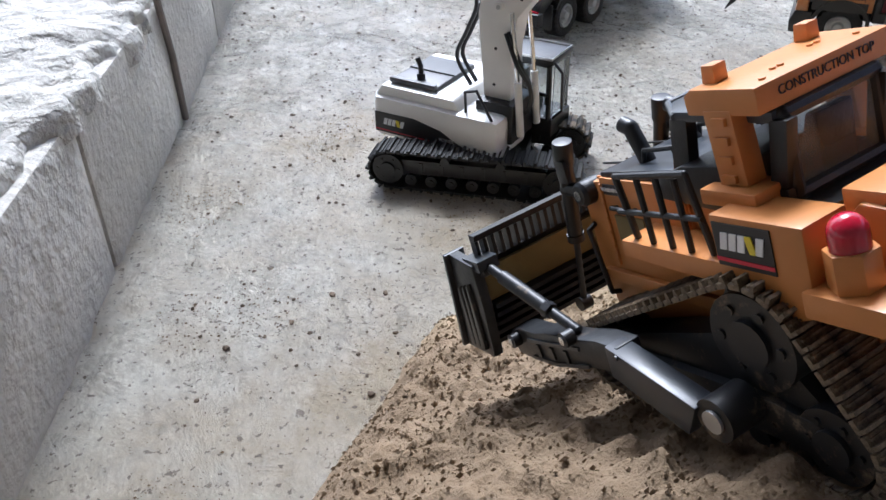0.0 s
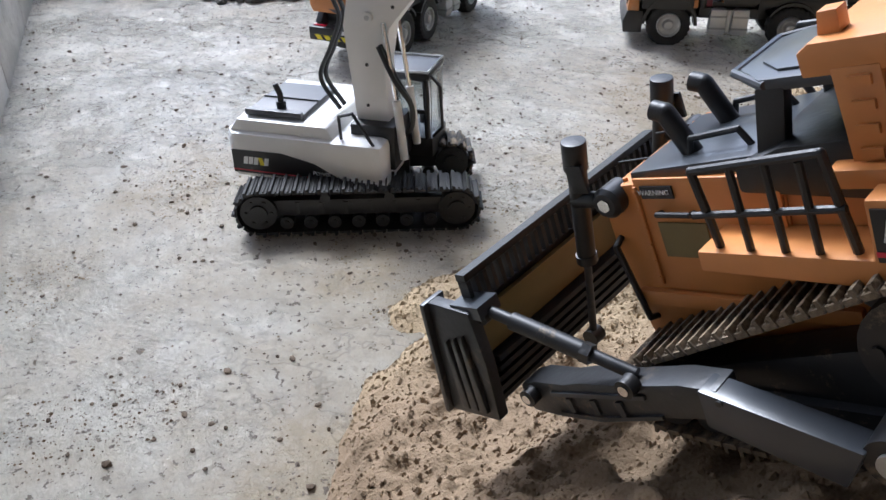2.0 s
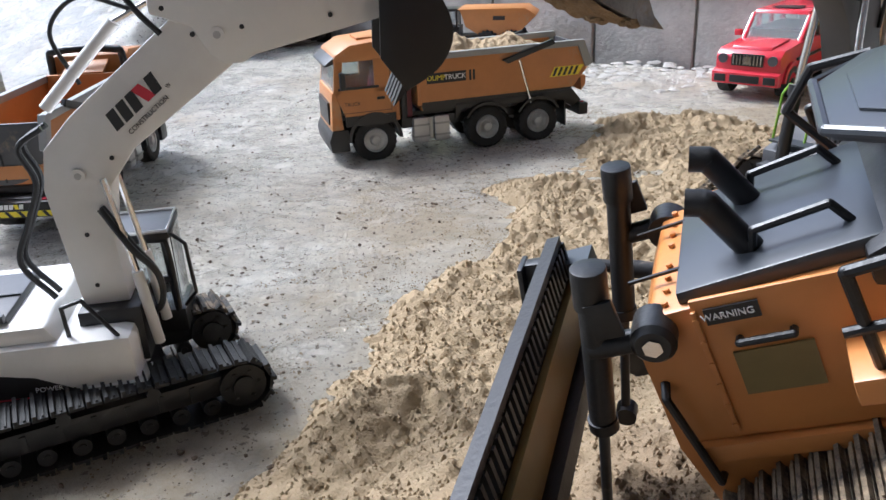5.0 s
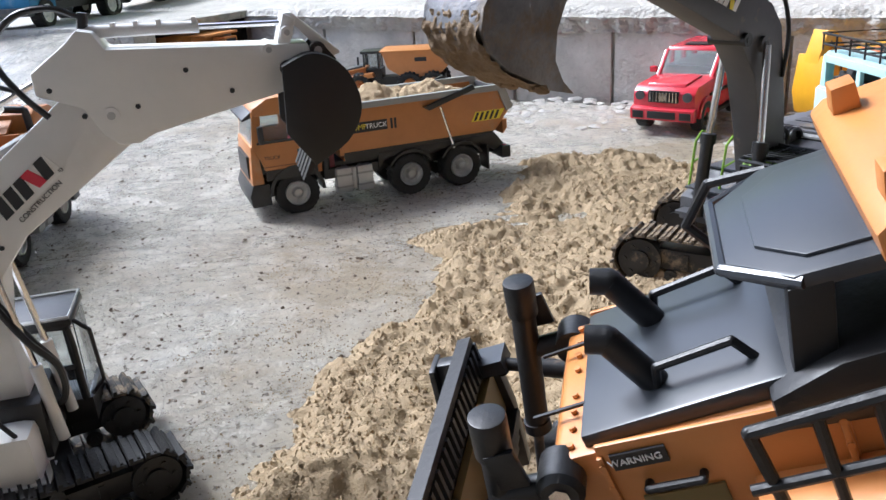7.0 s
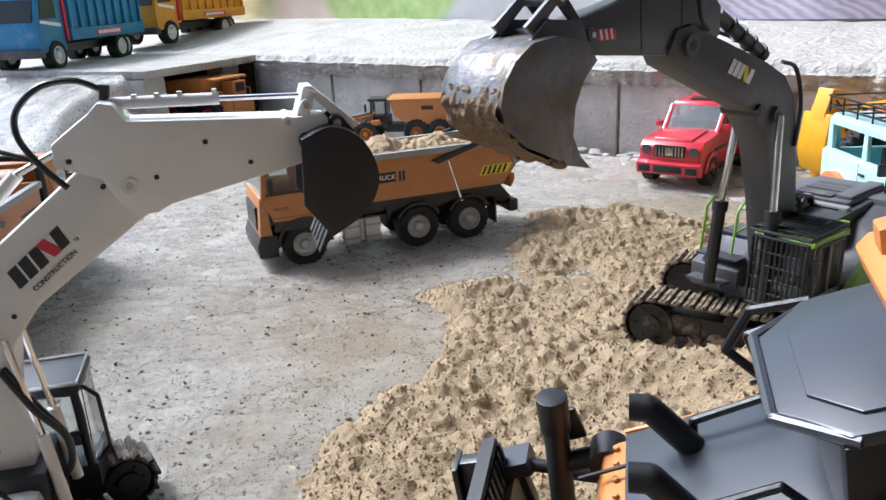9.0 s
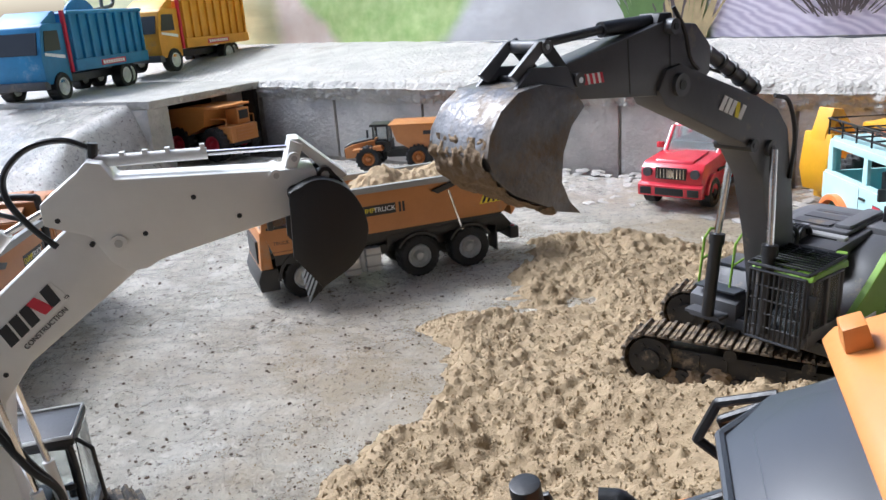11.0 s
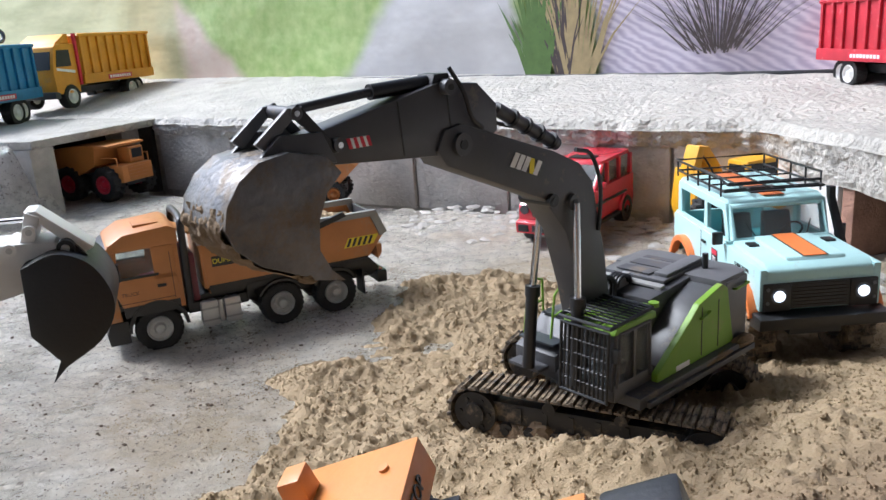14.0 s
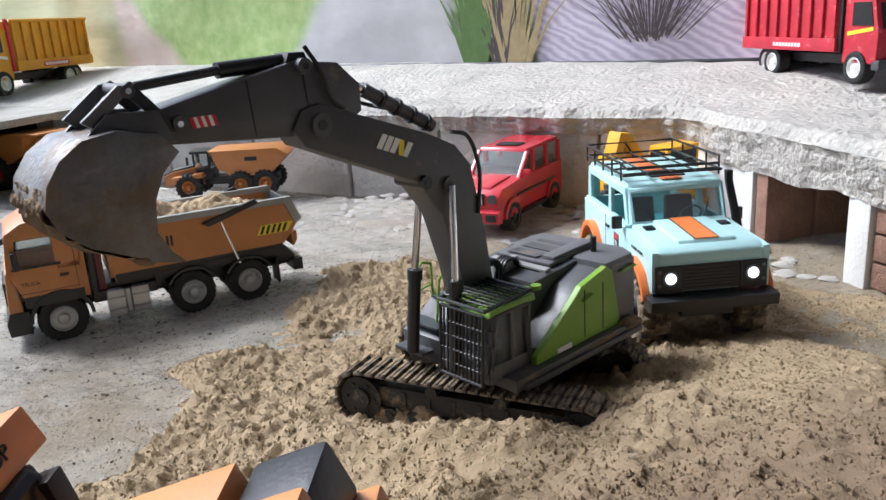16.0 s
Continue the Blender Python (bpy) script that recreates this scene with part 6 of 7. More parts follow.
# ---- tipper trucks ----
def tipper(m, label, loaded):
    t = thing("dump_truck", m, label, "dump truck", "toy tipper trucks")
    part("chassis", box(BM(), -0.165, 0.24, -0.026, 0.026, 0.040, 0.058), BLACKP, t, bevel=0.002)
    part("side_skirt", box(BM(), 0.05, 0.14, -0.052, 0.052, 0.046, 0.062), BLACKP, t, bevel=0.002)
    part("underbody", box(BM(), -0.150, 0.142, -0.043, 0.043, 0.0585, 0.0695), BLACKP, t, bevel=0.002)
    for s in (1, -1):
        wheel(t, 0.184, s * 0.047, 0.034, 0.034, 0.022, RUBBER, SILVER, s, hub=0.52)
        for x in (0.0, -0.088):
            wheel(t, x, s * 0.044, 0.034, 0.034, 0.030, RUBBER, SILVER, s, hub=0.52)
        arch = [(0.184 + 0.043 * math.cos(a), 0.036 + 0.043 * math.sin(a)) for a in np.linspace(0.0, math.pi, 13)]
        arch2 = [(0.184 + 0.038 * math.cos(a), 0.036 + 0.038 * math.sin(a)) for a in np.linspace(math.pi, 0.0, 13)]
        part("wheel_arch", prism(BM(), arch + arch2, *sorted((s * 0.032, s * 0.0615))), BLACKP, t, "black wheel arch")
        for k in range(2):
            x0 = 0.064 + 0.034 * k
            tk = part("fuel_tank", box(BM(), x0, x0 + 0.025, min(s * 0.040, s * 0.0605), max(s * 0.040, s * 0.0605), 0.022, 0.062), SILVER, t, "silver boxy tank", bevel=0.004)
            for q in range(2):
                part("tank_strap", box(BM(), x0 - 0.0004, x0 + 0.0254, min(s * 0.042, s * 0.0612), max(s * 0.042, s * 0.0612), 0.031 + 0.018 * q, 0.034 + 0.018 * q), GREYR, tk)
        part("air_tank", cyl(BM(), (0.0935, s * 0.052, 0.026), (0.0935, s * 0.052, 0.060), 0.0055, seg=16), SILVER, t, "small silver tank")
        part("rear_frame", prism(BM(), [(0.052, 0.050), (0.052, 0.076), (-0.150, 0.080), (-0.166, 0.060), (-0.150, 0.050), (-0.126, 0.066), (0.040, 0.066)], *sorted((s * 0.044, s * 0.054))), BLACKP, t, bevel=0.001)
        for x in (0.0, -0.088):
            ar = [(x + 0.041 * math.cos(a), 0.034 + 0.041 * math.sin(a)) for a in np.linspace(0.5, math.pi - 0.5, 9)]
            ar2 = [(x + 0.0375 * math.cos(a), 0.034 + 0.0375 * math.sin(a)) for a in np.linspace(math.pi - 0.5, 0.5, 9)]
            part("mudguard", prism(BM(), ar + ar2, *sorted((s * 0.030, s * 0.0605))), BLACKP, t)
        part("mud_flap", box(BM(), -0.136, -0.133, min(s * 0.028, s * 0.060), max(s * 0.028, s * 0.060), 0.022, 0.062), BLACKP, t)
        # cab side
        part("cab_door", prism(BM(), [(0.150, 0.075), (0.228, 0.075), (0.243, 0.117), (0.150, 0.117)], *sorted((s * 0.0575, s * 0.060))), OCHRE, t, bevel=0.0006)
        part("cab_pillar", prism(BM(), [(0.150, 0.109), (0.180, 0.109), (0.180, 0.158), (0.150, 0.158)], *sorted((s * 0.055, s * 0.060))), OCHRE, t, bevel=0.0006)
        part("cab_pillar", prism(BM(), [(0.232, 0.109), (0.244, 0.109), (0.238, 0.158), (0.226, 0.158)], *sorted((s * 0.055, s * 0.060))), OCHRE, t, bevel=0.0006)
        part("window_trim", prism(BM(), [(0.174, 0.116), (0.236, 0.116), (0.236, 0.1195), (0.174, 0.1195)], *sorted((s * 0.0585, s * 0.0612))), BLACKP, t)
        part("side_window", prism(BM(), [(0.177, 0.111), (0.236, 0.111), (0.230, 0.157), (0.177, 0.157)], *sorted((s * 0.057, s * 0.0578))), GLASS, t)
        part("mirror", box(BM(), 0.226, 0.234, min(s * 0.063, s * 0.074), max(s * 0.063, s * 0.074), 0.118, 0.144), BLACKP, t, bevel=0.002)
        part("mirror_arm", tube(BM(), [(0.228, s * 0.057, 0.142), (0.230, s * 0.068, 0.142)], 0.0014), BLACKP, t)
        part("cab_handle", box(BM(), 0.166, 0.178, min(s * 0.060, s * 0.062), max(s * 0.060, s * 0.062), 0.098, 0.102), BLACKP, t)
        part("cab_step", box(BM(), 0.150, 0.228, min(s * 0.045, s * 0.060), max(s * 0.045, s * 0.060), 0.060, 0.076), BLACKP, t)
        part("door_seam", prism(BM(), [(0.1555, 0.078), (0.1563, 0.078), (0.1563, 0.148), (0.1555, 0.148)], *sorted((s * 0.0600, s * 0.0604))), BPRINT, t)
        part("door_seam", box(BM(), 0.156, 0.232, min(s * 0.0600, s * 0.0604), max(s * 0.0600, s * 0.0604), 0.0805, 0.0812), BPRINT, t)
        part("headlight", box(BM(), 0.240, 0.2505, min(s * 0.036, s * 0.056), max(s * 0.036, s * 0.056), 0.040, 0.052), HEAD, t, bevel=0.002)
        part("tail_lamp", box(BM(), -0.170, -0.165, min(s * 0.035, s * 0.055), max(s * 0.035, s * 0.055), 0.050, 0.058), REDLENS, t)
        rod = part("tipping_strut", tube(BM(), [(-0.055, s * 0.058, 0.135), (-0.075, s * 0.058, 0.066)], 0.0022), CHROME, t)
        part("strut_arm", prism(BM(), [(-0.025, 0.138), (-0.035, 0.132), (-0.115, 0.156), (-0.110, 0.164)], *sorted((s * 0.058, s * 0.064))), BLACKP, t, bevel=0.001)
        # bed side with a turned rim
        lo, hi = sorted((s * 0.054, s * 0.0575))
        part("bed_side", prism(BM(), [(0.108, 0.084), (0.112, 0.150), (-0.160, 0.150), (-0.178, 0.118), (-0.150, 0.084)], lo, hi), OCHRE, t, "ochre bed side", bevel=0.001)
        part("bed_rim", prism(BM(), [(0.116, 0.1485), (0.116, 0.158), (-0.166, 0.158), (-0.182, 0.120), (-0.170, 0.114), (-0.156, 0.1485)], *sorted((s * 0.052, s * 0.0615))), GREYR, t, "grey bed rim", bevel=0.0008)
        part("bed_floor_edge", prism(BM(), [(0.108, 0.084), (-0.150, 0.084), (-0.142, 0.070), (0.104, 0.070)], *sorted((s * 0.044, s * 0.053))), BLACKP, t)
        for k in range(5):
            x = -0.112 - 0.009 * k
            part("hazard_stripe", prism(BM(), [(x, 0.104), (x - 0.0045, 0.104), (x - 0.0105, 0.117), (x - 0.006, 0.117)], *sorted((s * 0.0576, s * 0.058))), BPRINT, t)
        part("hazard_field", prism(BM(), [(-0.108, 0.103), (-0.158, 0.103), (-0.168, 0.118), (-0.116, 0.118)], *sorted((s * 0.0574, s * 0.0577))), YPRINT, t)
        part("sign_plate", box(BM(), 0.034, 0.098, min(s * 0.0575, s * 0.058), max(s * 0.0575, s * 0.058), 0.112, 0.128), BPRINT, t)
        rz = 180 if s > 0 else 0
        sg = 1 if s < 0 else -1
        lettering("DUMP", 0.0108, pose(0.066 + sg * -0.0165, s * 0.0582, 0.12, 90, 0, rz), YPRINT, t)
        lettering("TRUCK", 0.0108, pose(0.066 + sg * 0.0140, s * 0.0582, 0.12, 90, 0, rz), WHITE, t)
        for k in range(2):
            x = 0.027 - 0.006 * k if s > 0 else 0.104 + 0.004 * k
            part("side_bar", box(BM(), x - 0.0018, x + 0.0018, min(s * 0.0575, s * 0.058), max(s * 0.0575, s * 0.058), 0.112, 0.128), BPRINT, t)
        lettering("TRUCK", 0.0075, pose(0.216, s * 0.0602, 0.094, 90, 0, rz), BPRINT, t)
    # cab
    part("cab_nose", prism(BM(), [(0.226, 0.030), (0.250, 0.030), (0.250, 0.060), (0.246, 0.114), (0.236, 0.114), (0.232, 0.060)], -0.058, 0.058), OCHRE, t, "ochre cab front", bevel=0.003)
    part("bumper", prism(BM(), [(0.225, 0.022), (0.254, 0.022), (0.256, 0.040), (0.250, 0.056), (0.225, 0.056)], -0.060, 0.060), BLACKP, t, bevel=0.002)
    part("grille", box(BM(), 0.2455, 0.2515, -0.040, 0.040, 0.062, 0.096), BLACKP, t)
    part("windscreen", prism(BM(), [(0.243, 0.109), (0.244, 0.109), (0.238, 0.158), (0.237, 0.158)], -0.054, 0.054), GLASS, t)
    part("cab_back", box(BM(), 0.143, 0.150, -0.058, 0.058, 0.062, 0.158), OCHRE, t, bevel=0.001)
    part("cab_roof", prism(BM(), [(0.141, 0.156), (0.240, 0.156), (0.237, 0.168), (0.214, 0.181), (0.152, 0.186), (0.141, 0.180)], -0.059, 0.059), OCHRE, t, "ochre cab roof", bevel=0.004)
    part("roof_hatch", box(BM(), 0.160, 0.196, -0.026, 0.026, 0.1815, 0.1865), OCHRE, t, bevel=0.001)
    part("sun_visor", prism(BM(), [(0.236, 0.156), (0.252, 0.151), (0.252, 0.1545), (0.237, 0.165)], -0.056, 0.056), BLACKP, t, bevel=0.001)
    part("cab_floor", box(BM(), 0.145, 0.235, -0.055, 0.055, 0.070, 0.078), BLACKP, t)
    part("seat_row", prism(BM(), [(0.156, 0.078), (0.196, 0.078), (0.196, 0.094), (0.172, 0.096), (0.164, 0.132), (0.154, 0.132)], -0.045, 0.045), MAROON, t, "maroon seats", bevel=0.003)
    part("roll_hoop", sweep(curve_pts([(0.136, -0.052, 0.062), (0.134, -0.054, 0.172), (0.132, -0.040, 0.189), (0.132, 0.040, 0.189), (0.134, 0.054, 0.172), (0.136, 0.052, 0.062)], 5), 0.0055, 10), BLACKP, t)
    part("air_box", box(BM(), 0.120, 0.134, -0.048, 0.048, 0.062, 0.135), MAROON, t, bevel=0.003)
    # bed
    part("bed_floor", box(BM(), -0.148, 0.106, -0.050, 0.050, 0.070, 0.080), OCHRE, t)
    part("bed_front", box(BM(), 0.106, 0.113, -0.056, 0.056, 0.080, 0.158), OCHRE, t, bevel=0.001)
    part("bed_lip", prism(BM(), [(0.110, 0.156), (0.140, 0.170), (0.140, 0.174), (0.108, 0.160)], -0.030, 0.030), OCHRE, t, bevel=0.001)
    ring = [(0.052 * math.cos(a), 0.122 + 0.046 * math.sin(a) * (1.0 if math.sin(a) < 0 else 0.0)) for a in np.linspace(math.pi, 2 * math.pi, 14)]
    part("tailgate", prism(BM(), [(y, z) for y, z in ring] + [(0.052, 0.150), (-0.052, 0.150)], -0.170, -0.165, 'x'), GREYP, t, "dark grey tailgate", bevel=0.0008)
    part("gate_seam", box(BM(), -0.1712, -0.170, -0.0008, 0.0008, 0.08, 0.15), BLACKP, t)
    part("rear_apron", prism(BM(), [(-0.165, 0.076), (-0.172, 0.086), (-0.172, 0.10), (-0.163, 0.10)], -0.056, 0.056), OCHRE, t)
    part("rear_bumper", box(BM(), -0.176, -0.160, -0.060, 0.060, 0.036, 0.056), BLACKP, t, bevel=0.002)
    part("rear_hazard", box(BM(), -0.1768, -0.1761, -0.05, 0.05, 0.038, 0.045), YPRINT, t)
    emblem(t, pose(-0.1769, 0, 0.051, 90, 0, 270), 0.03, 0.006)
    for k in range(7):
        y = -0.045 + 0.015 * k
        part("hazard_stripe", prism(BM(), [(y, 0.038), (y + 0.005, 0.038), (y + 0.010, 0.045), (y + 0.005, 0.045)], -0.1772, -0.1769, 'x'), BPRINT, t)
    if loaded:
        lx_, ly_ = np.meshgrid(np.linspace(-0.150, 0.104, 130), np.linspace(-0.052, 0.052, 54))
        lz_ = 0.138 + 0.034 * np.exp(-((lx_ - 0.035) / 0.05) ** 2 - (ly_ / 0.04) ** 2) + 0.028 * np.exp(-((lx_ + 0.06) / 0.045) ** 2 - (ly_ / 0.04) ** 2) + 0.010 * (vnoise(lx_, ly_, 0.02, 61) - 0.5) + 0.008 * (vnoise(lx_, ly_, 0.0065, 62) - 0.5)
        ob = grid_mesh("sand_load", lx_, ly_, lz_, np.ones_like(lx_, bool), SANDL)
        ob.parent = t
        ob["label"] = "heaped pale sand load"
    return t


tipper(basis((-1.003, 1.016, 0.0), (-0.585, -0.811, 0), (0.811, -0.585, 0)), "ochre toy dump truck loaded with sand on cement", True)
tipper(basis((-1.326, 0.482, 0.0), (-0.627, 0.779, 0), (-0.779, -0.627, 0)), "ochre toy dump truck with an empty bed", False)


# ---- pale blue off-roader ----
def offroader(m):
    r = thing("off_road_car", m, "pale blue toy off-road car with orange stripes and roof rack", "car")
    WB = 0.098
    for s in (1, -1):
        for x in (WB, -WB):
            wheel(r, x, s * 0.058, 0.043, 0.042, 0.036, RUBBERD, BLACKP, s, lugs=20, hub=0.55, spokes=6, steer=0)
        part("body_side", prism(BM(), [(-0.150, 0.066), (-0.143, 0.066), (-0.140, 0.086), (-0.122, 0.103), (-0.080, 0.103), (-0.060, 0.086), (-0.054, 0.064), (0.050, 0.064), (0.058, 0.092), (0.076, 0.104), (0.112, 0.104), (0.130, 0.096), (0.142, 0.078), (0.150, 0.078), (0.150, 0.126), (0.050, 0.131), (-0.150, 0.131)], *sorted((s * 0.060, s * 0.068))), MINT, r, "pale blue body side", bevel=0.001)
        for x in (WB, -WB):
            o = [(x + 0.052 * math.cos(a), 0.050 + 0.058 * math.sin(a)) for a in np.linspace(0.35, math.pi - 0.25, 11)]
            i_ = [(x + 0.045 * math.cos(a), 0.050 + 0.050 * math.sin(a)) for a in np.linspace(math.pi - 0.25, 0.35, 11)]
            part("wheel_arch", prism(BM(), o + i_, *sorted((s * 0.066, s * 0.077))), RORANGE, r, "orange wheel arch", bevel=0.0008)
        part("sill", box(BM(), -0.056, 0.052, min(s * 0.058, s * 0.071), max(s * 0.058, s * 0.071), 0.058, 0.066), RORANGE, r, bevel=0.001)
        # upper side: pillars round the windows
        for a, b in ((-0.150, -0.134), (-0.044, -0.030), (0.034, 0.046)):
            k = 0.014 if a > 0 else 0.002
            part("pillar", prism(BM(), [(a, 0.130), (b, 0.130), (b - k, 0.172), (a - (k if a > 0 else -0.002), 0.172)], *sorted((s * 0.057, s * 0.0625))), MINT, r, bevel=0.0008)
        part("window_top", prism(BM(), [(-0.148, 0.168), (0.034, 0.168), (0.030, 0.178), (-0.146, 0.178)], *sorted((s * 0.055, s * 0.0625))), MINT, r, bevel=0.001)
        part("window_sill", box(BM(), -0.150, 0.050, min(s * 0.058, s * 0.0655), max(s * 0.058, s * 0.0655), 0.128, 0.134), MINT, r, bevel=0.001)
        part("door_seam", box(BM(), -0.038, -0.0372, min(s * 0.0678, s * 0.0684), max(s * 0.0678, s * 0.0684), 0.068, 0.130), BLACKP, r)
        part("door_handle", box(BM(), -0.032, -0.018, min(s * 0.068, s * 0.071), max(s * 0.068, s * 0.071), 0.116, 0.119), BLACKP, r, bevel=0.0008)
        b_ = part("badge", prism(BM(), [(0.002, 0.092), (0.012, 0.086), (0.022, 0.092), (0.022, 0.116), (0.002, 0.116)], *sorted((s * 0.068, s * 0.0686))), BPRINT, r, "shield badge")
        part("badge_stripe", box(BM(), 0.003, 0.021, min(s * 0.0686, s * 0.0690), max(s * 0.0686, s * 0.0690), 0.109, 0.115), RPRINT, b_)
        lettering("70", 0.011, pose(0.012, s * 0.0691, 0.102, 90, 0, 180 if s > 0 else 0), WHITE, r)
        lettering("CLASSIC MODEL", 0.0058, pose(0.098, s * 0.0684, 0.116, 90, 0, 180 if s > 0 else 0), BPRINT, r)
        part("mirror", box(BM(), 0.040, 0.046, min(s * 0.070, s * 0.083), max(s * 0.070, s * 0.083), 0.130, 0.146), BLACKP, r, bevel=0.002)
        part("headlight_bezel", box(BM(), 0.1485, 0.1528, min(s * 0.0335, s * 0.0645), max(s * 0.0335, s * 0.0645), 0.078, 0.110), BLACKP, r, bevel=0.001)
        part("headlight", cyl(BM(), (0.152, s * 0.0475, 0.096), (0.1555, s * 0.0475, 0.096), 0.0062, seg=20), LEDM, r, "round lit headlight")
        part("headlight_ring", cyl(BM(), (0.152, s * 0.0475, 0.096), (0.1540, s * 0.0475, 0.096), 0.0092, seg=22), GREYP, r)
        for z in (0.088, 0.104):
            part("side_lamp", cyl(BM(), (0.152, s * 0.060, z), (0.154, s * 0.060, z), 0.0020, seg=10), GREYC, r)
        part("wiper", tube(BM(), [(0.046, s * 0.016, 0.132), (0.052, s * 0.03, 0.136), (0.040, s * 0.040, 0.154)], 0.001), BLACKP, r)
        part("bonnet_vent", box(BM(), 0.066, 0.082, min(s * 0.040, s * 0.052), max(s * 0.040, s * 0.052), 0.133, 0.137), BLACKP, r, bevel=0.001)
        part("rear_lamp", cyl(BM(), (-0.151, s * 0.058, 0.100), (-0.154, s * 0.058, 0.100), 0.004, seg=12), REDLENS, r)
    part("snorkel", prism(BM(), [(0.056, 0.112), (0.068, 0.114), (0.052, 0.142), (0.030, 0.178), (0.030, 0.190), (0.020, 0.190), (0.022, 0.176), (0.044, 0.138)], 0.068, 0.076), BLACKP, r, "black snorkel", bevel=0.001)
    part("bonnet", prism(BM(), [(0.046, 0.118), (0.150, 0.112), (0.150, 0.124), (0.138, 0.132), (0.050, 0.136)], -0.060, 0.060), MINT, r, "pale blue bonnet", bevel=0.003)
    part("bonnet_ridge", prism(BM(), [(0.050, 0.134), (0.140, 0.130), (0.136, 0.1355), (0.052, 0.140)], -0.034, 0.034), MINT, r, bevel=0.002)
    part("bonnet_stripe", prism(BM(), [(0.052, 0.1400), (0.1362, 0.1356), (0.1362, 0.1364), (0.052, 0.1408)], -0.013, 0.013), RORANGE, r, "orange racing stripe")
    for s in (1, -1):
        part("stripe_edge", prism(BM(), [(0.052, 0.1400), (0.1362, 0.1356), (0.1362, 0.1363), (0.052, 0.1407)], *sorted((s * 0.0132, s * 0.0146))), BPRINT, r)
    part("front_panel", box(BM(), 0.140, 0.1495, -0.063, 0.063, 0.078, 0.118), MINT, r, bevel=0.002)
    g = part("grille", box(BM(), 0.148, 0.1518, -0.033, 0.033, 0.080, 0.110), BLACKP, r)
    for k in range(7):
        part("grille_bar", box(BM(), 0.1518, 0.153, -0.032, 0.032, 0.082 + 0.004 * k, 0.084 + 0.004 * k), BLACKP, g)
    part("bumper", prism(BM(), [(0.140, 0.058), (0.166, 0.060), (0.168, 0.074), (0.140, 0.076)], -0.074, 0.074), BLACKP, r, "black front bumper", bevel=0.002)
    part("chassis", box(BM(), -0.145, 0.145, -0.030, 0.030, 0.046, 0.062), BLACKP, r)
    part("axle", cyl(BM(), (WB, -0.05, 0.043), (WB, 0.05, 0.043), 0.007), BLACKP, r)
    part("axle", cyl(BM(), (-WB, -0.05, 0.043), (-WB, 0.05, 0.043), 0.007), BLACKP, r)
    part("interior_floor", box(BM(), -0.146, 0.05, -0.060, 0.060, 0.092, 0.100), TEAL, r)
    part("dashboard", box(BM(), 0.030, 0.048, -0.056, 0.056, 0.112, 0.134), BLACKP, r, bevel=0.003)
    for y in (0.026, -0.026):
        part("seat", prism(BM(), [(-0.030, 0.10), (0.008, 0.10), (0.010, 0.116), (-0.012, 0.118), (-0.022, 0.152), (-0.032, 0.152)], y - 0.018, y + 0.018), BLACKP, r, bevel=0.003)
    part("steering_wheel", sweep([(0.020 + 0.006 * math.sin(a), 0.026 + 0.014 * math.cos(a), 0.136 + 0.012 * math.sin(a)) for a in np.linspace(0, 2 * math.pi, 15)], 0.0015, 6), BLACKP, r)
    part("windscreen_frame", sweep([(0.048, -0.058, 0.134), (0.032, -0.057, 0.174), (0.032, 0.057, 0.174), (0.048, 0.058, 0.134), (0.048, -0.058, 0.134)], 0.004, 8), MINT, r)
    part("windscreen", prism(BM(), [(0.0470, 0.136), (0.0480, 0.136), (0.0325, 0.173), (0.0315, 0.173)], -0.055, 0.055), GLASS, r)
    rf = part("roof", prism(BM(), [(-0.150, 0.172), (0.034, 0.172), (0.030, 0.180), (0.018, 0.184), (-0.140, 0.184), (-0.150, 0.178)], -0.060, 0.060), MINT, r, "pale blue roof", bevel=0.003)
    part("roof_stripe", box(BM(), -0.145, 0.024, -0.013, 0.013, 0.1838, 0.1848), RORANGE, r)
    part("roof_hatch", box(BM(), -0.03, 0.01, -0.022, 0.022, 0.1846, 0.1862), BLACKP, r)
    part("rear_panel", box(BM(), -0.150, -0.144, -0.063, 0.063, 0.066, 0.132), MINT, r, bevel=0.001)
    for y0, y1 in ((-0.060, -0.046), (0.046, 0.060)):
        part("rear_pillar", box(BM(), -0.150, -0.145, y0, y1, 0.130, 0.174), MINT, r, bevel=0.0008)
    part("rear_bumper", box(BM(), -0.154, -0.144, -0.066, 0.066, 0.056, 0.067), RORANGE, r, bevel=0.001)
    sp = wheel(r, -0.168, 0, 0.116, 0.040, 0.032, RUBBER, BLACKP, 1, lugs=20, hub=0.55, spokes=6)
    sp.matrix_local = pose(-0.170, 0, 0.112, 0, 0, 90)
    # roof rack
    k_ = part("roof_rack", sweep([(-0.152, -0.062, 0.192), (0.026, -0.062, 0.192), (0.026, 0.062, 0.192), (-0.152, 0.062, 0.192), (-0.152, -0.062, 0.192)], 0.0018, 6), BLACKP, r, "black tubular roof rack")
    part("rack_rail", sweep([(-0.152, -0.064, 0.207), (0.014, -0.064, 0.207), (0.026, -0.058, 0.200), (0.026, 0.058, 0.200), (0.014, 0.064, 0.207), (-0.152, 0.064, 0.207), (-0.152, -0.064, 0.207)], 0.0018, 6), BLACKP, k_)
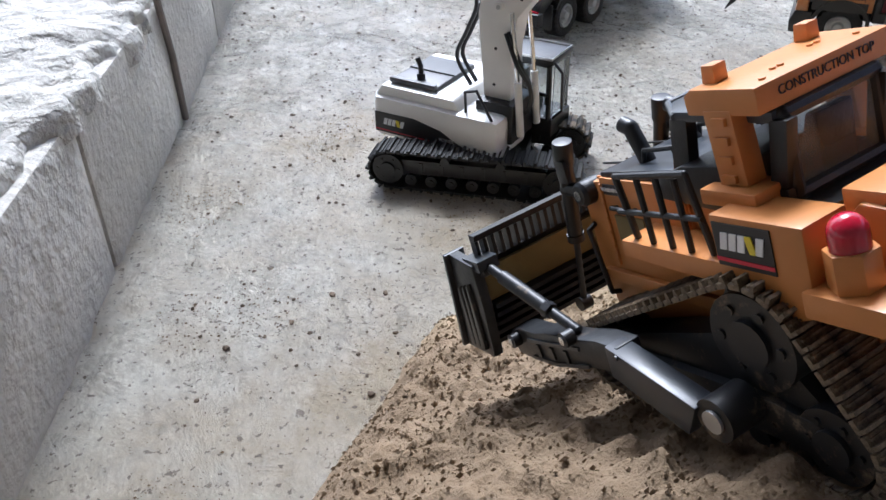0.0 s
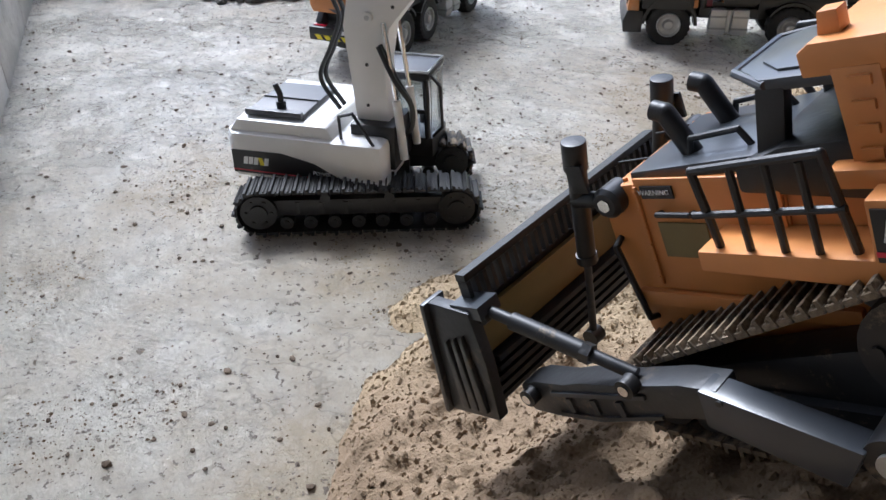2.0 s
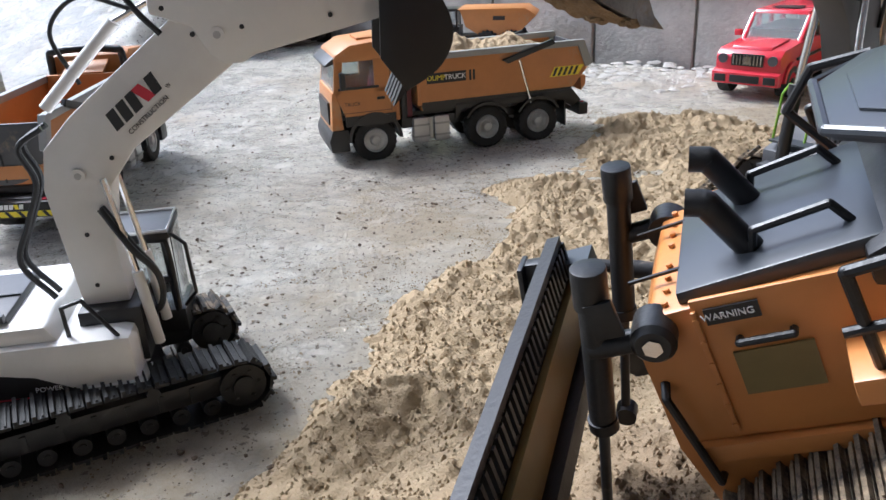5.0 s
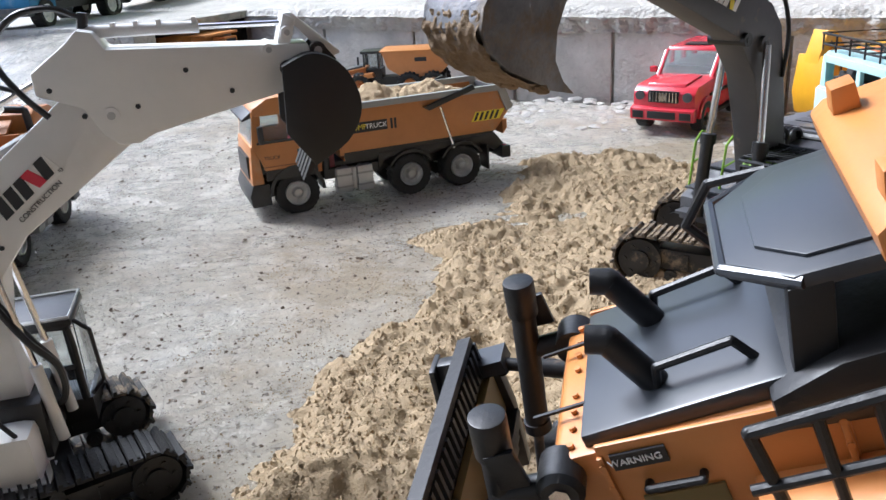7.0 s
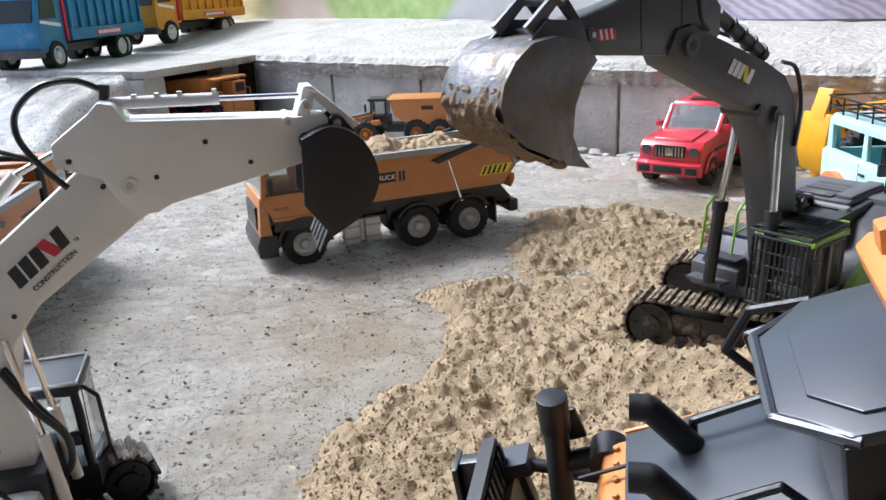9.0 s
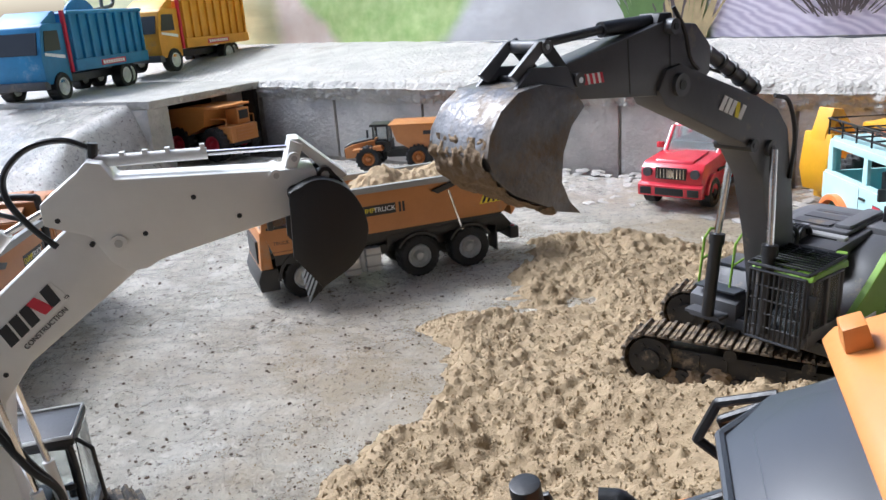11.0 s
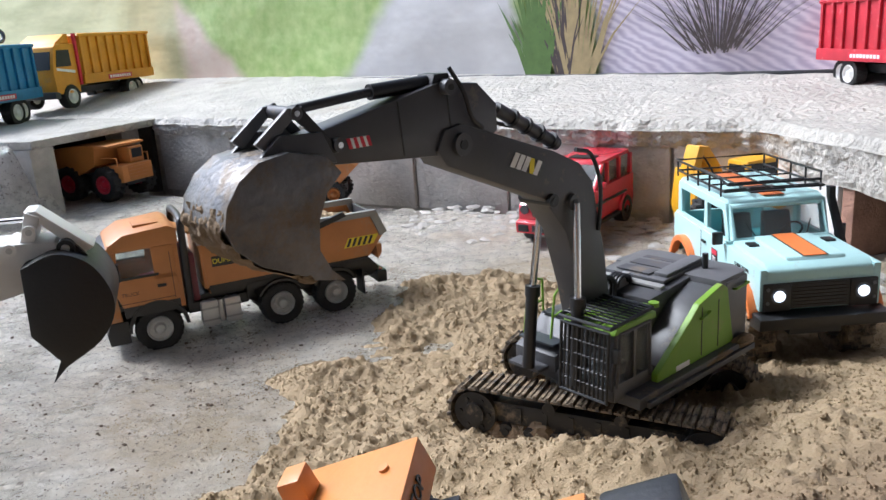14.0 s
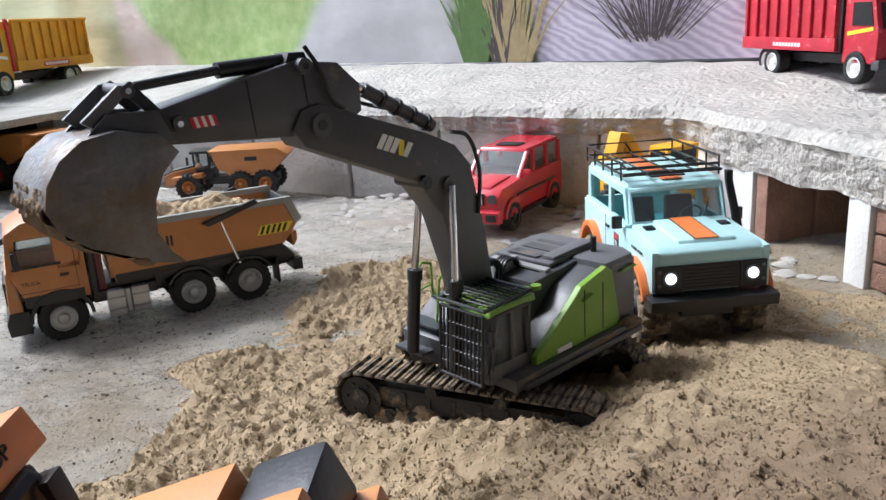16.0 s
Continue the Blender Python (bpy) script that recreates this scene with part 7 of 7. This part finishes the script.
    for x in (-0.150, -0.108, -0.066, -0.024, 0.016):
        part("rack_bar", sweep([(x, -0.063, 0.192), (x, 0.063, 0.192)], 0.0014, 6), BLACKP, k_)
        for y in (-0.063, 0.063):
            part("rack_post", sweep([(x, y, 0.184), (x, y, 0.207)], 0.0014, 6), BLACKP, k_)
    for y in (-0.03, 0.0, 0.03):
        part("rack_bar", sweep([(-0.152, y, 0.192), (0.026, y, 0.192)], 0.0014, 6), BLACKP, k_)
    return r


_f = Vector((0.50, -0.866, 0))
_l = Vector((0.866, 0.50, 0))
_c = Vector((-0.228, 1.052, 0)) - _f * 0.098
offroader(basis((_c.x, _c.y, ground_at(_c.x, _c.y) + 0.002), (*_f.xy, 0.02), _l))


# ---- red box-shaped car ----
def red_car(m):
    r = thing("red_car", m, "glossy red boxy toy off-road car parked by the wall", "car")
    part("body", prism(BM(), [(-0.150, 0.034), (0.140, 0.030), (0.150, 0.040), (0.150, 0.078), (0.135, 0.090), (0.052, 0.096), (-0.150, 0.098)], -0.062, 0.062), RED, r, "red body", bevel=0.005)
    part("roof", prism(BM(), [(-0.150, 0.138), (0.012, 0.138), (0.006, 0.146), (-0.146, 0.148)], -0.053, 0.053), RED, r, bevel=0.004)
    part("sunroof", box(BM(), -0.045, -0.010, -0.026, 0.026, 0.1465, 0.1492), BLACKP, r, bevel=0.001)
    for s in (1, -1):
        for a, b, k in ((-0.150, -0.136, 0.004), (-0.085, -0.076, 0.0), (-0.022, -0.012, 0.002), (0.044, 0.052, 0.042)):
            part("pillar", prism(BM(), [(a, 0.095), (b, 0.095), (b - k, 0.140), (a - k if k > 0.01 else a, 0.140)], *sorted((s * 0.050, s * 0.058))), RED, r, bevel=0.001)
        part("side_glass", prism(BM(), [(-0.140, 0.096), (0.044, 0.096), (0.008, 0.138), (-0.140, 0.138)], *sorted((s * 0.051, s * 0.052))), GLASS, r)
        part("side_trim", box(BM(), -0.10, 0.075, min(s * 0.060, s * 0.065), max(s * 0.060, s * 0.065), 0.064, 0.069), BLACKP, r)
        part("running_board", box(BM(), -0.055, 0.06, min(s * 0.050, s * 0.068), max(s * 0.050, s * 0.068), 0.026, 0.032), BLACKP, r)
        part("mirror", box(BM(), 0.034, 0.044, min(s * 0.062, s * 0.076), max(s * 0.062, s * 0.076), 0.098, 0.110), RED, r, bevel=0.002)
        part("headlight", cyl(BM(), (0.148, s * 0.047, 0.072), (0.153, s * 0.047, 0.072), 0.009, seg=18), GREYP, r)
        part("fender_flare", prism(BM(), [(0.098 + 0.036 * math.cos(a), 0.030 + 0.036 * math.sin(a)) for a in np.linspace(0, math.pi, 10)], *sorted((s * 0.058, s * 0.067))), RED, r, bevel=0.001)
        part("fender_flare", prism(BM(), [(-0.095 + 0.036 * math.cos(a), 0.030 + 0.036 * math.sin(a)) for a in np.linspace(0, math.pi, 10)], *sorted((s * 0.058, s * 0.067))), RED, r, bevel=0.001)
        for x in (0.098, -0.095):
            wheel(r, x, s * 0.056, 0.029, 0.029, 0.025, RUBBER, BLACKP, s, hub=0.66, spokes=6)
    part("windscreen", prism(BM(), [(0.047, 0.096), (0.0485, 0.096), (0.0105, 0.140), (0.009, 0.140)], -0.050, 0.050), GLASS, r)
    part("interior", box(BM(), -0.13, 0.03, -0.048, 0.048, 0.096, 0.112), BLACKP, r)
    part("bonnet_bulge", prism(BM(), [(0.052, 0.095), (0.138, 0.088), (0.134, 0.094), (0.056, 0.100)], -0.038, 0.038), RED, r, bevel=0.002)
    g = part("grille", box(BM(), 0.148, 0.153, -0.030, 0.030, 0.060, 0.082), BLACKP, r)
    for k in range(9):
        part("grille_bar", box(BM(), 0.153, 0.1545, -0.027 + 0.0065 * k, -0.0245 + 0.0065 * k, 0.062, 0.080), CHROME, g)
    part("grille_ring", cyl(BM(), (0.153, 0, 0.071), (0.1555, 0, 0.071), 0.008, seg=20), CHROME, g)
    part("bumper", prism(BM(), [(0.140, 0.024), (0.158, 0.026), (0.160, 0.048), (0.145, 0.054)], -0.064, 0.064), RED, r, bevel=0.003)
    for y0, y1 in ((-0.058, -0.036), (-0.028, 0.028), (0.036, 0.058)):
        part("air_intake", box(BM(), 0.156, 0.161, y0, y1, 0.030, 0.044), BLACKP, r, bevel=0.001)
    return r


red_car(basis((-0.69, 1.625, 0.006), (-0.10, -0.995, 0), (0.995, -0.10, 0)))


# ---- yellow moulded excavator ----
def yellow_excavator(m):
    e = thing("yellow_excavator", m, "bright yellow moulded plastic toy excavator by the wall", "excavator")
    for s in (1, -1):
        crawler(e, [(-0.055, 0.020, 0.017), (0.055, 0.020, 0.017)], s * 0.042, 0.028, 22, YELLOW, YELLOW)
    part("base", box(BM(), -0.05, 0.07, -0.04, 0.04, 0.016, 0.044), YELLOW, e, bevel=0.004)
    part("apron", prism(BM(), [(0.05, 0.01), (0.084, 0.004), (0.088, 0.04), (0.05, 0.05)], -0.05, 0.05), YELLOW, e, bevel=0.002)
    part("house", prism(BM(), [(-0.070, 0.044), (0.045, 0.044), (0.045, 0.075), (0.03, 0.085), (-0.070, 0.085)], -0.048, 0.048), YELLOW, e, bevel=0.004)
    part("cab", prism(BM(), [(-0.025, 0.08), (0.050, 0.08), (0.044, 0.135), (-0.025, 0.137)], 0.004, 0.050), YELLOW, e, bevel=0.003)
    part("cab_window", prism(BM(), [(0.0485, 0.088), (0.0512, 0.088), (0.0460, 0.128), (0.0433, 0.128)], 0.010, 0.045), BLACKP, e)
    part("cab_window", prism(BM(), [(-0.018, 0.090), (0.04, 0.090), (0.036, 0.128), (-0.018, 0.128)], 0.0495, 0.0512), BLACKP, e)
    part("vent", box(BM(), 0.0440, 0.0462, -0.04, -0.002, 0.052, 0.072), BLACKP, e)
    part("boom", prism(BM(), [(0.028, 0.07), (0.052, 0.07), (0.070, 0.118), (0.098, 0.148), (0.090, 0.160), (0.072, 0.158), (0.044, 0.120)], -0.030, -0.010), YELLOW, e, bevel=0.002)
    part("stick", prism(BM(), [(0.086, 0.160), (0.098, 0.162), (0.112, 0.12), (0.110, 0.05), (0.100, 0.05), (0.094, 0.12)], -0.036, -0.004), YELLOW, e, bevel=0.002)
    part("bucket", prism(BM(), [(0.092, 0.12), (0.110, 0.122), (0.118, 0.06), (0.108, 0.022), (0.090, 0.03)], -0.052, 0.008), YELLOW, e, bevel=0.003)
    hose(e, [(0.05, -0.012, 0.08), (0.065, -0.006, 0.11), (0.085, -0.006, 0.14), (0.098, -0.010, 0.15)], 0.0016)
    hose(e, [(0.05, -0.030, 0.08), (0.062, -0.036, 0.10), (0.078, -0.036, 0.12), (0.092, -0.036, 0.14)], 0.0016)
    part("exhaust", tube(BM(), [(-0.04, -0.03, 0.085), (-0.04, -0.03, 0.115)], 0.003), BLACKP, e)
    return e


yellow_excavator(basis((-0.375, 1.69, 0.004), (-0.62, -0.785, 0), (0.785, -0.62, 0)) @ Matrix.Scale(1.12, 4))


# ---- articulated hauler ----
def hauler(m):
    h = thing("articulated_hauler", m, "orange and black toy articulated dump truck by the wall", "dump truck")
    for s in (1, -1):
        for x in (0.085, -0.045, -0.105):
            wheel(h, x, s * 0.048, 0.033, 0.033, 0.030, RUBBER, OCHRE, s, lugs=18, hub=0.46, spokes=6)
        part("fender", prism(BM(), [(0.045, 0.055), (0.125, 0.050), (0.125, 0.058), (0.05, 0.066)], *sorted((s * 0.036, s * 0.062))), OCHRE, h, bevel=0.001)
        for x in (0.035, 0.072):
            part("cab_pillar", box(BM(), x, x + 0.004, min(s * 0.024, s * 0.028), max(s * 0.024, s * 0.028), 0.07, 0.112), BLACKP, h)
    part("nose", prism(BM(), [(0.07, 0.035), (0.150, 0.032), (0.152, 0.058), (0.130, 0.068), (0.07, 0.078)], -0.034, 0.034), OCHRE, h, bevel=0.003)
    part("nose_top", prism(BM(), [(0.078, 0.078), (0.130, 0.0685), (0.153, 0.0585), (0.153, 0.062), (0.131, 0.0725), (0.078, 0.082)], -0.030, 0.030), GREYP, h, bevel=0.001)
    part("grille", box(BM(), 0.150, 0.154, -0.026, 0.026, 0.036, 0.054), BLACKP, h)
    part("cab", box(BM(), 0.030, 0.080, -0.030, 0.030, 0.045, 0.072), BLACKP, h, bevel=0.002)
    part("cab_glass", box(BM(), 0.036, 0.075, -0.026, 0.026, 0.072, 0.110), GLASS, h)
    part("cab_roof", box(BM(), 0.026, 0.082, -0.032, 0.032, 0.110, 0.117), BLACKP, h, "black cab roof", bevel=0.002)
    part("mirror", box(BM(), 0.084, 0.088, 0.036, 0.044, 0.085, 0.105), BLACKP, h)
    part("frame", box(BM(), -0.13, 0.04, -0.022, 0.022, 0.03, 0.05), BLACKP, h)
    part("dump_bed", prism(BM(), [(0.022, 0.112), (0.030, 0.118), (-0.14, 0.118), (-0.168, 0.100), (-0.12, 0.055), (-0.03, 0.050), (0.010, 0.075)], -0.056, 0.056), OCHRE, h, "ochre dump bed", bevel=0.003)
    part("bed_sign", box(BM(), -0.09, -0.06, 0.0562, 0.0568, 0.09, 0.10), BPRINT, h)
    return h


hauler(basis((-1.46, 1.665, 0.014), (-0.90, -0.44, 0), (0.44, -0.90, 0)))


# ---- mining truck in the tunnel ----
def mining_truck(m):
    k = thing("mining_truck", m, "orange toy mining truck with red hubs inside the tunnel", "dump truck")
    HUB = mat("crimson_hub", (0.55, 0.02, 0.05), 0.4)
    for s in (1, -1):
        for x in (0.06, -0.06):
            wheel(k, x, s * 0.052, 0.042, 0.042, 0.034, RUBBER, HUB, s, lugs=16, hub=0.5, spokes=4)
        part("rail", tube(BM(), [(0.10, s * 0.05, 0.085), (0.10, s * 0.05, 0.105), (0.05, s * 0.05, 0.105)], 0.0015), ORANGE, k)
    part("frame", box(BM(), -0.10, 0.10, -0.03, 0.03, 0.035, 0.06), BLACKP, k)
    part("front", box(BM(), 0.06, 0.112, -0.048, 0.048, 0.045, 0.086), ORANGE, k, bevel=0.003)
    for j in range(4):
        part("grille_bar", box(BM(), 0.112, 0.1145, -0.03, 0.03, 0.052 + 0.008 * j, 0.056 + 0.008 * j), ORANGE, k)
    part("cab", box(BM(), 0.055, 0.095, -0.002, 0.042, 0.086, 0.125), ORANGE, k, bevel=0.002)
    part("cab_window", box(BM(), 0.094, 0.0965, 0.004, 0.036, 0.098, 0.120), BLACKP, k)
    part("cab_window", box(BM(), 0.060, 0.090, 0.0415, 0.0435, 0.098, 0.120), BLACKP, k)
    part("dump_bed", prism(BM(), [(0.085, 0.130), (0.085, 0.136), (-0.02, 0.136), (-0.12, 0.125), (-0.125, 0.085), (-0.03, 0.062), (0.03, 0.085), (0.04, 0.130)], -0.058, 0.058), ORANGE, k, "orange dump bed", bevel=0.002)
    return k


mining_truck(basis((-2.205, 1.690, 0.002), (0.92, 0.05, 0), (-0.05, 0.92, 0)) @ Matrix.Scale(1.2, 4))


# ---- painted cargo trucks on the platform ----
def cargo_truck(m, paint, label):
    c = thing("cargo_truck", m, label, "toy truck", "painted cargo trucks on the platform")
    part("chassis", box(BM(), -0.16, 0.15, -0.03, 0.03, 0.026, 0.04), BLACKP, c)
    part("cab", prism(BM(), [(0.085, 0.030), (0.158, 0.030), (0.160, 0.075), (0.148, 0.125), (0.140, 0.130), (0.085, 0.130)], -0.052, 0.052), paint, c, bevel=0.003)
    part("windscreen", prism(BM(), [(0.1585, 0.080), (0.1605, 0.080), (0.1515, 0.116), (0.1495, 0.116)], -0.044, 0.044), BLACKP, c)
    part("bumper", box(BM(), 0.150, 0.166, -0.052, 0.052, 0.022, 0.036), GREYP, c, bevel=0.002)
    part("roof_fairing", prism(BM(), [(0.09, 0.128), (0.140, 0.128), (0.10, 0.150), (0.09, 0.150)], -0.045, 0.045), paint, c, bevel=0.002)
    b = part("cargo_box", box(BM(), -0.175, 0.078, -0.056, 0.056, 0.045, 0.145), paint, c, bevel=0.002)
    part("cargo_rim", sweep([(-0.176, -0.057, 0.146), (0.079, -0.057, 0.146), (0.079, 0.057, 0.146), (-0.176, 0.057, 0.146), (-0.176, -0.057, 0.146)], 0.004, 6), paint, b)
    for s in (1, -1):
        for k in range(9):
            x = -0.170 + 0.030 * k
            part("box_rib", box(BM(), x, x + 0.006, min(s * 0.056, s * 0.061), max(s * 0.056, s * 0.061), 0.066, 0.143), paint, b, bevel=0.0008)
        part("box_sill", box(BM(), -0.176, 0.079, min(s * 0.055, s * 0.061), max(s * 0.055, s * 0.061), 0.046, 0.066), paint, b, bevel=0.001)
        part("name_strip", box(BM(), -0.085, 0.0, min(s * 0.0612, s * 0.0617), max(s * 0.0612, s * 0.0617), 0.050, 0.060), RPRINT, c)
        for k in range(9):
            part("name_bar", box(BM(), -0.079 + 0.0085 * k, -0.073 + 0.0085 * k, min(s * 0.0618, s * 0.0622), max(s * 0.0618, s * 0.0622), 0.052, 0.058), WHITE, c)
        part("door_window", prism(BM(), [(0.105, 0.085), (0.150, 0.085), (0.142, 0.118), (0.105, 0.118)], *sorted((s * 0.0518, s * 0.0532))), BLACKP, c)
        part("door_stripe", prism(BM(), [(0.095, 0.070), (0.150, 0.078), (0.150, 0.083), (0.095, 0.076)], *sorted((s * 0.0522, s * 0.0528))), YPRINT if paint is REDT else WHITE, c)
        part("side_ladder", box(BM(), 0.080, 0.086, min(s * 0.050, s * 0.056), max(s * 0.050, s * 0.056), 0.045, 0.150), RPRINT if paint is not REDT else BLACKP, c)
        for x in (0.118, -0.090):
            wheel(c, x, s * 0.045, 0.024, 0.024, 0.022, RUBBER, WHITEP, s, hub=0.6, spokes=6)
        wheel(c, -0.130 if paint is not REDT else -0.128, s * 0.034, 0.024, 0.023, 0.018, RUBBER, WHITEP, s, hub=0.6, spokes=6)
    return c


def parked(front, rear, paint, label, scale, lift):
    f = (Vector(front) - Vector(rear))
    f.z = 0
    f.normalize()
    side = Vector((-f.y, f.x, 0))
    to_cam = Vector((-0.1, 0.1, 0)) - Vector(front)
    near = 1 if side.dot(to_cam) > 0 else -1
    o = Vector(front) - f * 0.118 * scale - side * near * 0.055 * scale
    o.z = lift
    cargo_truck(basis(o, f, side) @ Matrix.Scale(scale, 4), paint, label)


parked((-2.555, 1.45, 0), (-2.70, 1.78, 0), BLUET, "weathered blue painted toy cargo truck on the cement platform", 1.75, 0.207)
parked((-2.745, 2.04, 0), (-2.838, 2.40, 0), YTRUCK, "amber yellow painted toy cargo truck on the cement platform", 1.75, 0.235)
parked((-0.06, 1.855, 0), (-0.22, 2.07, 0), REDT, "chipped red painted toy cargo truck on the cement platform", 1.28, 0.243)


def toy_shovel(m):
    t = thing("toy_shovel", m, "blue toy shovel with a grey handle lying in the truck", "shovel")
    ring = [(0.085 * math.cos(a), 0.052 * math.sin(a)) for a in np.linspace(0, math.pi, 15)]
    part("scoop", prism(BM(), ring, -0.004, 0.004), BLUET, t, "blue rounded scoop", bevel=0.0015)
    part("shaft", sweep([(0.07, 0.0, 0.012), (0.13, 0.01, 0.018), (0.17, 0.02, 0.02)], 0.006, 10), GREYC, t)
    part("grip", sweep(curve_pts([(0.17, 0.02, 0.02), (0.175, 0.02, 0.055), (0.205, 0.02, 0.07), (0.245, 0.02, 0.055), (0.235, 0.02, 0.03), (0.17, 0.02, 0.02)], 5), 0.0065, 10), GREYC, t, "grey D-shaped grip")


toy_shovel(basis((-2.72, 1.66, 0.455), (-0.40, 0.916, 0), (-0.916, -0.40, 0)))


# ---- cobbles, gravel and grit ----
cob = new("cobble_paving")
tagged(cob, "grey river cobbles set in cement before the wall", "paving", kind="structure")
rs = random.Random(12)
lumps = [mesh_of(bmesh_lump(1.0, 0.75, 0.45, 20 + i, 2), "cobble", COBBLE, True) for i in range(5)]
placed = []
for k in range(1500):
    x, y = rs.uniform(-1.12, 0.02), rs.uniform(1.38, 1.79)
    if y > east_edge(np.array(x)) - 0.02 or y < 1.40 + 0.10 * math.sin(x * 6) + (0.10 if x < -0.9 else 0):
        continue
    a = rs.uniform(0.013, 0.022)
    if any((x - p) ** 2 + (y - q) ** 2 < (0.82 * (a + b)) ** 2 for p, q, b in placed):
        continue
    placed.append((x, y, a))
    if len(placed) > 290:
        break
for x, y, a in placed:
    o = new("cobble", rs.choice(lumps))
    o.parent = cob
    o.matrix_local = pose(x, y, -0.001, 0, 0, rs.uniform(0, 360)) @ Matrix.Diagonal((a, a, a * 0.55, 1))

rs = np.random.RandomState(5)
ico = BM()
bmesh.ops.create_icosphere(ico, subdivisions=1, radius=1.0)
V_ = np.array([v.co[:] for v in ico.verts])
F_ = np.array([[v.index for v in f.verts] for f in ico.faces])
ico.free()


def stones(name, label, x, y, z, s, material, flat=0.7):
    m = len(x)
    co = V_[None] * s[:, None, None] * (0.75 + 0.5 * rs.rand(m, len(V_), 1)) * rs.uniform(0.65, 1.3, (m, 1, 3)) * np.array([1, 1, flat])
    co += np.stack([x, y, z], -1)[:, None]
    f = (F_[None] + (np.arange(m) * len(V_))[:, None, None]).reshape(-1, 3)
    me = bpy.data.meshes.new(name)
    me.from_pydata(co.reshape(-1, 3).tolist(), [], f.tolist())
    me.materials.append(material)
    return tagged(new(name, me), label, "gravel", kind="stuff")


n = 1500
r_, a_ = np.sqrt(rs.rand(n)), rs.rand(n) * 2 * math.pi
gx_, gy_ = -1.80 + 0.16 * r_ * np.cos(a_), 0.45 + 0.22 * r_ * np.sin(a_)
gz_ = 0.13 * (1 - r_) ** 0.9 * (0.7 + 0.3 * rs.rand(n)) + 0.004
GRAVEL2 = mat("mixed_gravel", (0.30, 0.28, 0.25), 0.8, var=0.38, scale=22, col2=(0.035, 0.035, 0.035), bump=0.4)
stones("gravel_heap", "heap of dark mixed gravel against the end wall", gx_, gy_, gz_, 0.007 + 0.010 * rs.rand(n) ** 2, GRAVEL2)
n = 6000
x_, y_ = rs.uniform(-1.7, -0.45, n), rs.uniform(-0.12, 1.3, n)
stones("grit", "scattered dark crumbs of soil on the cement", x_, y_, ground_z(x_, y_) + 0.0005, 0.0006 + 0.0026 * rs.rand(n) ** 7, mat("dark_soil", (0.13, 0.095, 0.065), 0.95))
tagged(part("stone", bmesh_lump(0.014, 0.011, 0.009, 44), GRAVEL2), "single grey stone lying on the floor", "stone").location = (-1.69, 0.27, 0.006)


def loader_arm(m):
    t = thing("orange_loader", m, "rusty orange toy loader arm lying on the gravel heap", "toy loader")
    part("arm", prism(BM(), [(-0.10, 0.0), (-0.10, 0.03), (0.02, 0.06), (0.10, 0.03), (0.10, 0.015), (0.02, 0.035)], -0.018, 0.018), OCHRE, t, bevel=0.003)
    part("bucket", prism(BM(), [(0.09, 0.0), (0.14, 0.01), (0.15, 0.05), (0.10, 0.055)], -0.05, 0.05), OCHRE, t, bevel=0.003)
    part("hub", cyl(BM(), (-0.04, -0.03, 0.02), (-0.04, 0.03, 0.02), 0.022), OCHRE, t)
    part("frame", box(BM(), -0.14, -0.02, -0.035, 0.035, 0.0, 0.02), OCHRE, t, bevel=0.002)


loader_arm(pose(-1.80, 0.40, 0.085, 0, -22, 60))

# ---- added light blockers, out of view ----
# dark grey, to keep fill light from the south and east low
SHADE = mat("light_blocking_wall", (0.24, 0.23, 0.22), 0.9, var=0.08, scale=3)
bm = BM()
box(bm, 1.6, 1.7, -2.6, 3.0, -0.1, 2.6)
tagged(part("wall_house", bm, SHADE, smooth=False), "added unseen grey wall east of the yard that blocks light", "wall", kind="structure")

bm = BM()
box(bm, -2.6, 1.6, -1.9, -1.8, -0.1, 2.6)
tagged(part("wall_back", bm, SHADE, smooth=False), "added unseen grey wall behind the ledge that blocks light", "wall", kind="structure")
# added ceiling; its west edge sets how much sky reaches the sand
bm = BM()
box(bm, -1.45, 1.7, -1.9, 3.0, 2.6, 2.68)
tagged(part("ceiling", bm, SHADE, smooth=False), "added unseen ceiling over the yard that blocks light", "ceiling", kind="structure")
tagged(part("black_hose", sweep([(x, banner_y(x) - 0.02 + 0.006 * math.sin(x * 5), 0.272 + 0.004 * math.sin(x * 3)) for x in np.arange(-2.5, 1.3, 0.1)], 0.007, 10), BLACKP), "black hose lying along the foot of the banner", "hose")
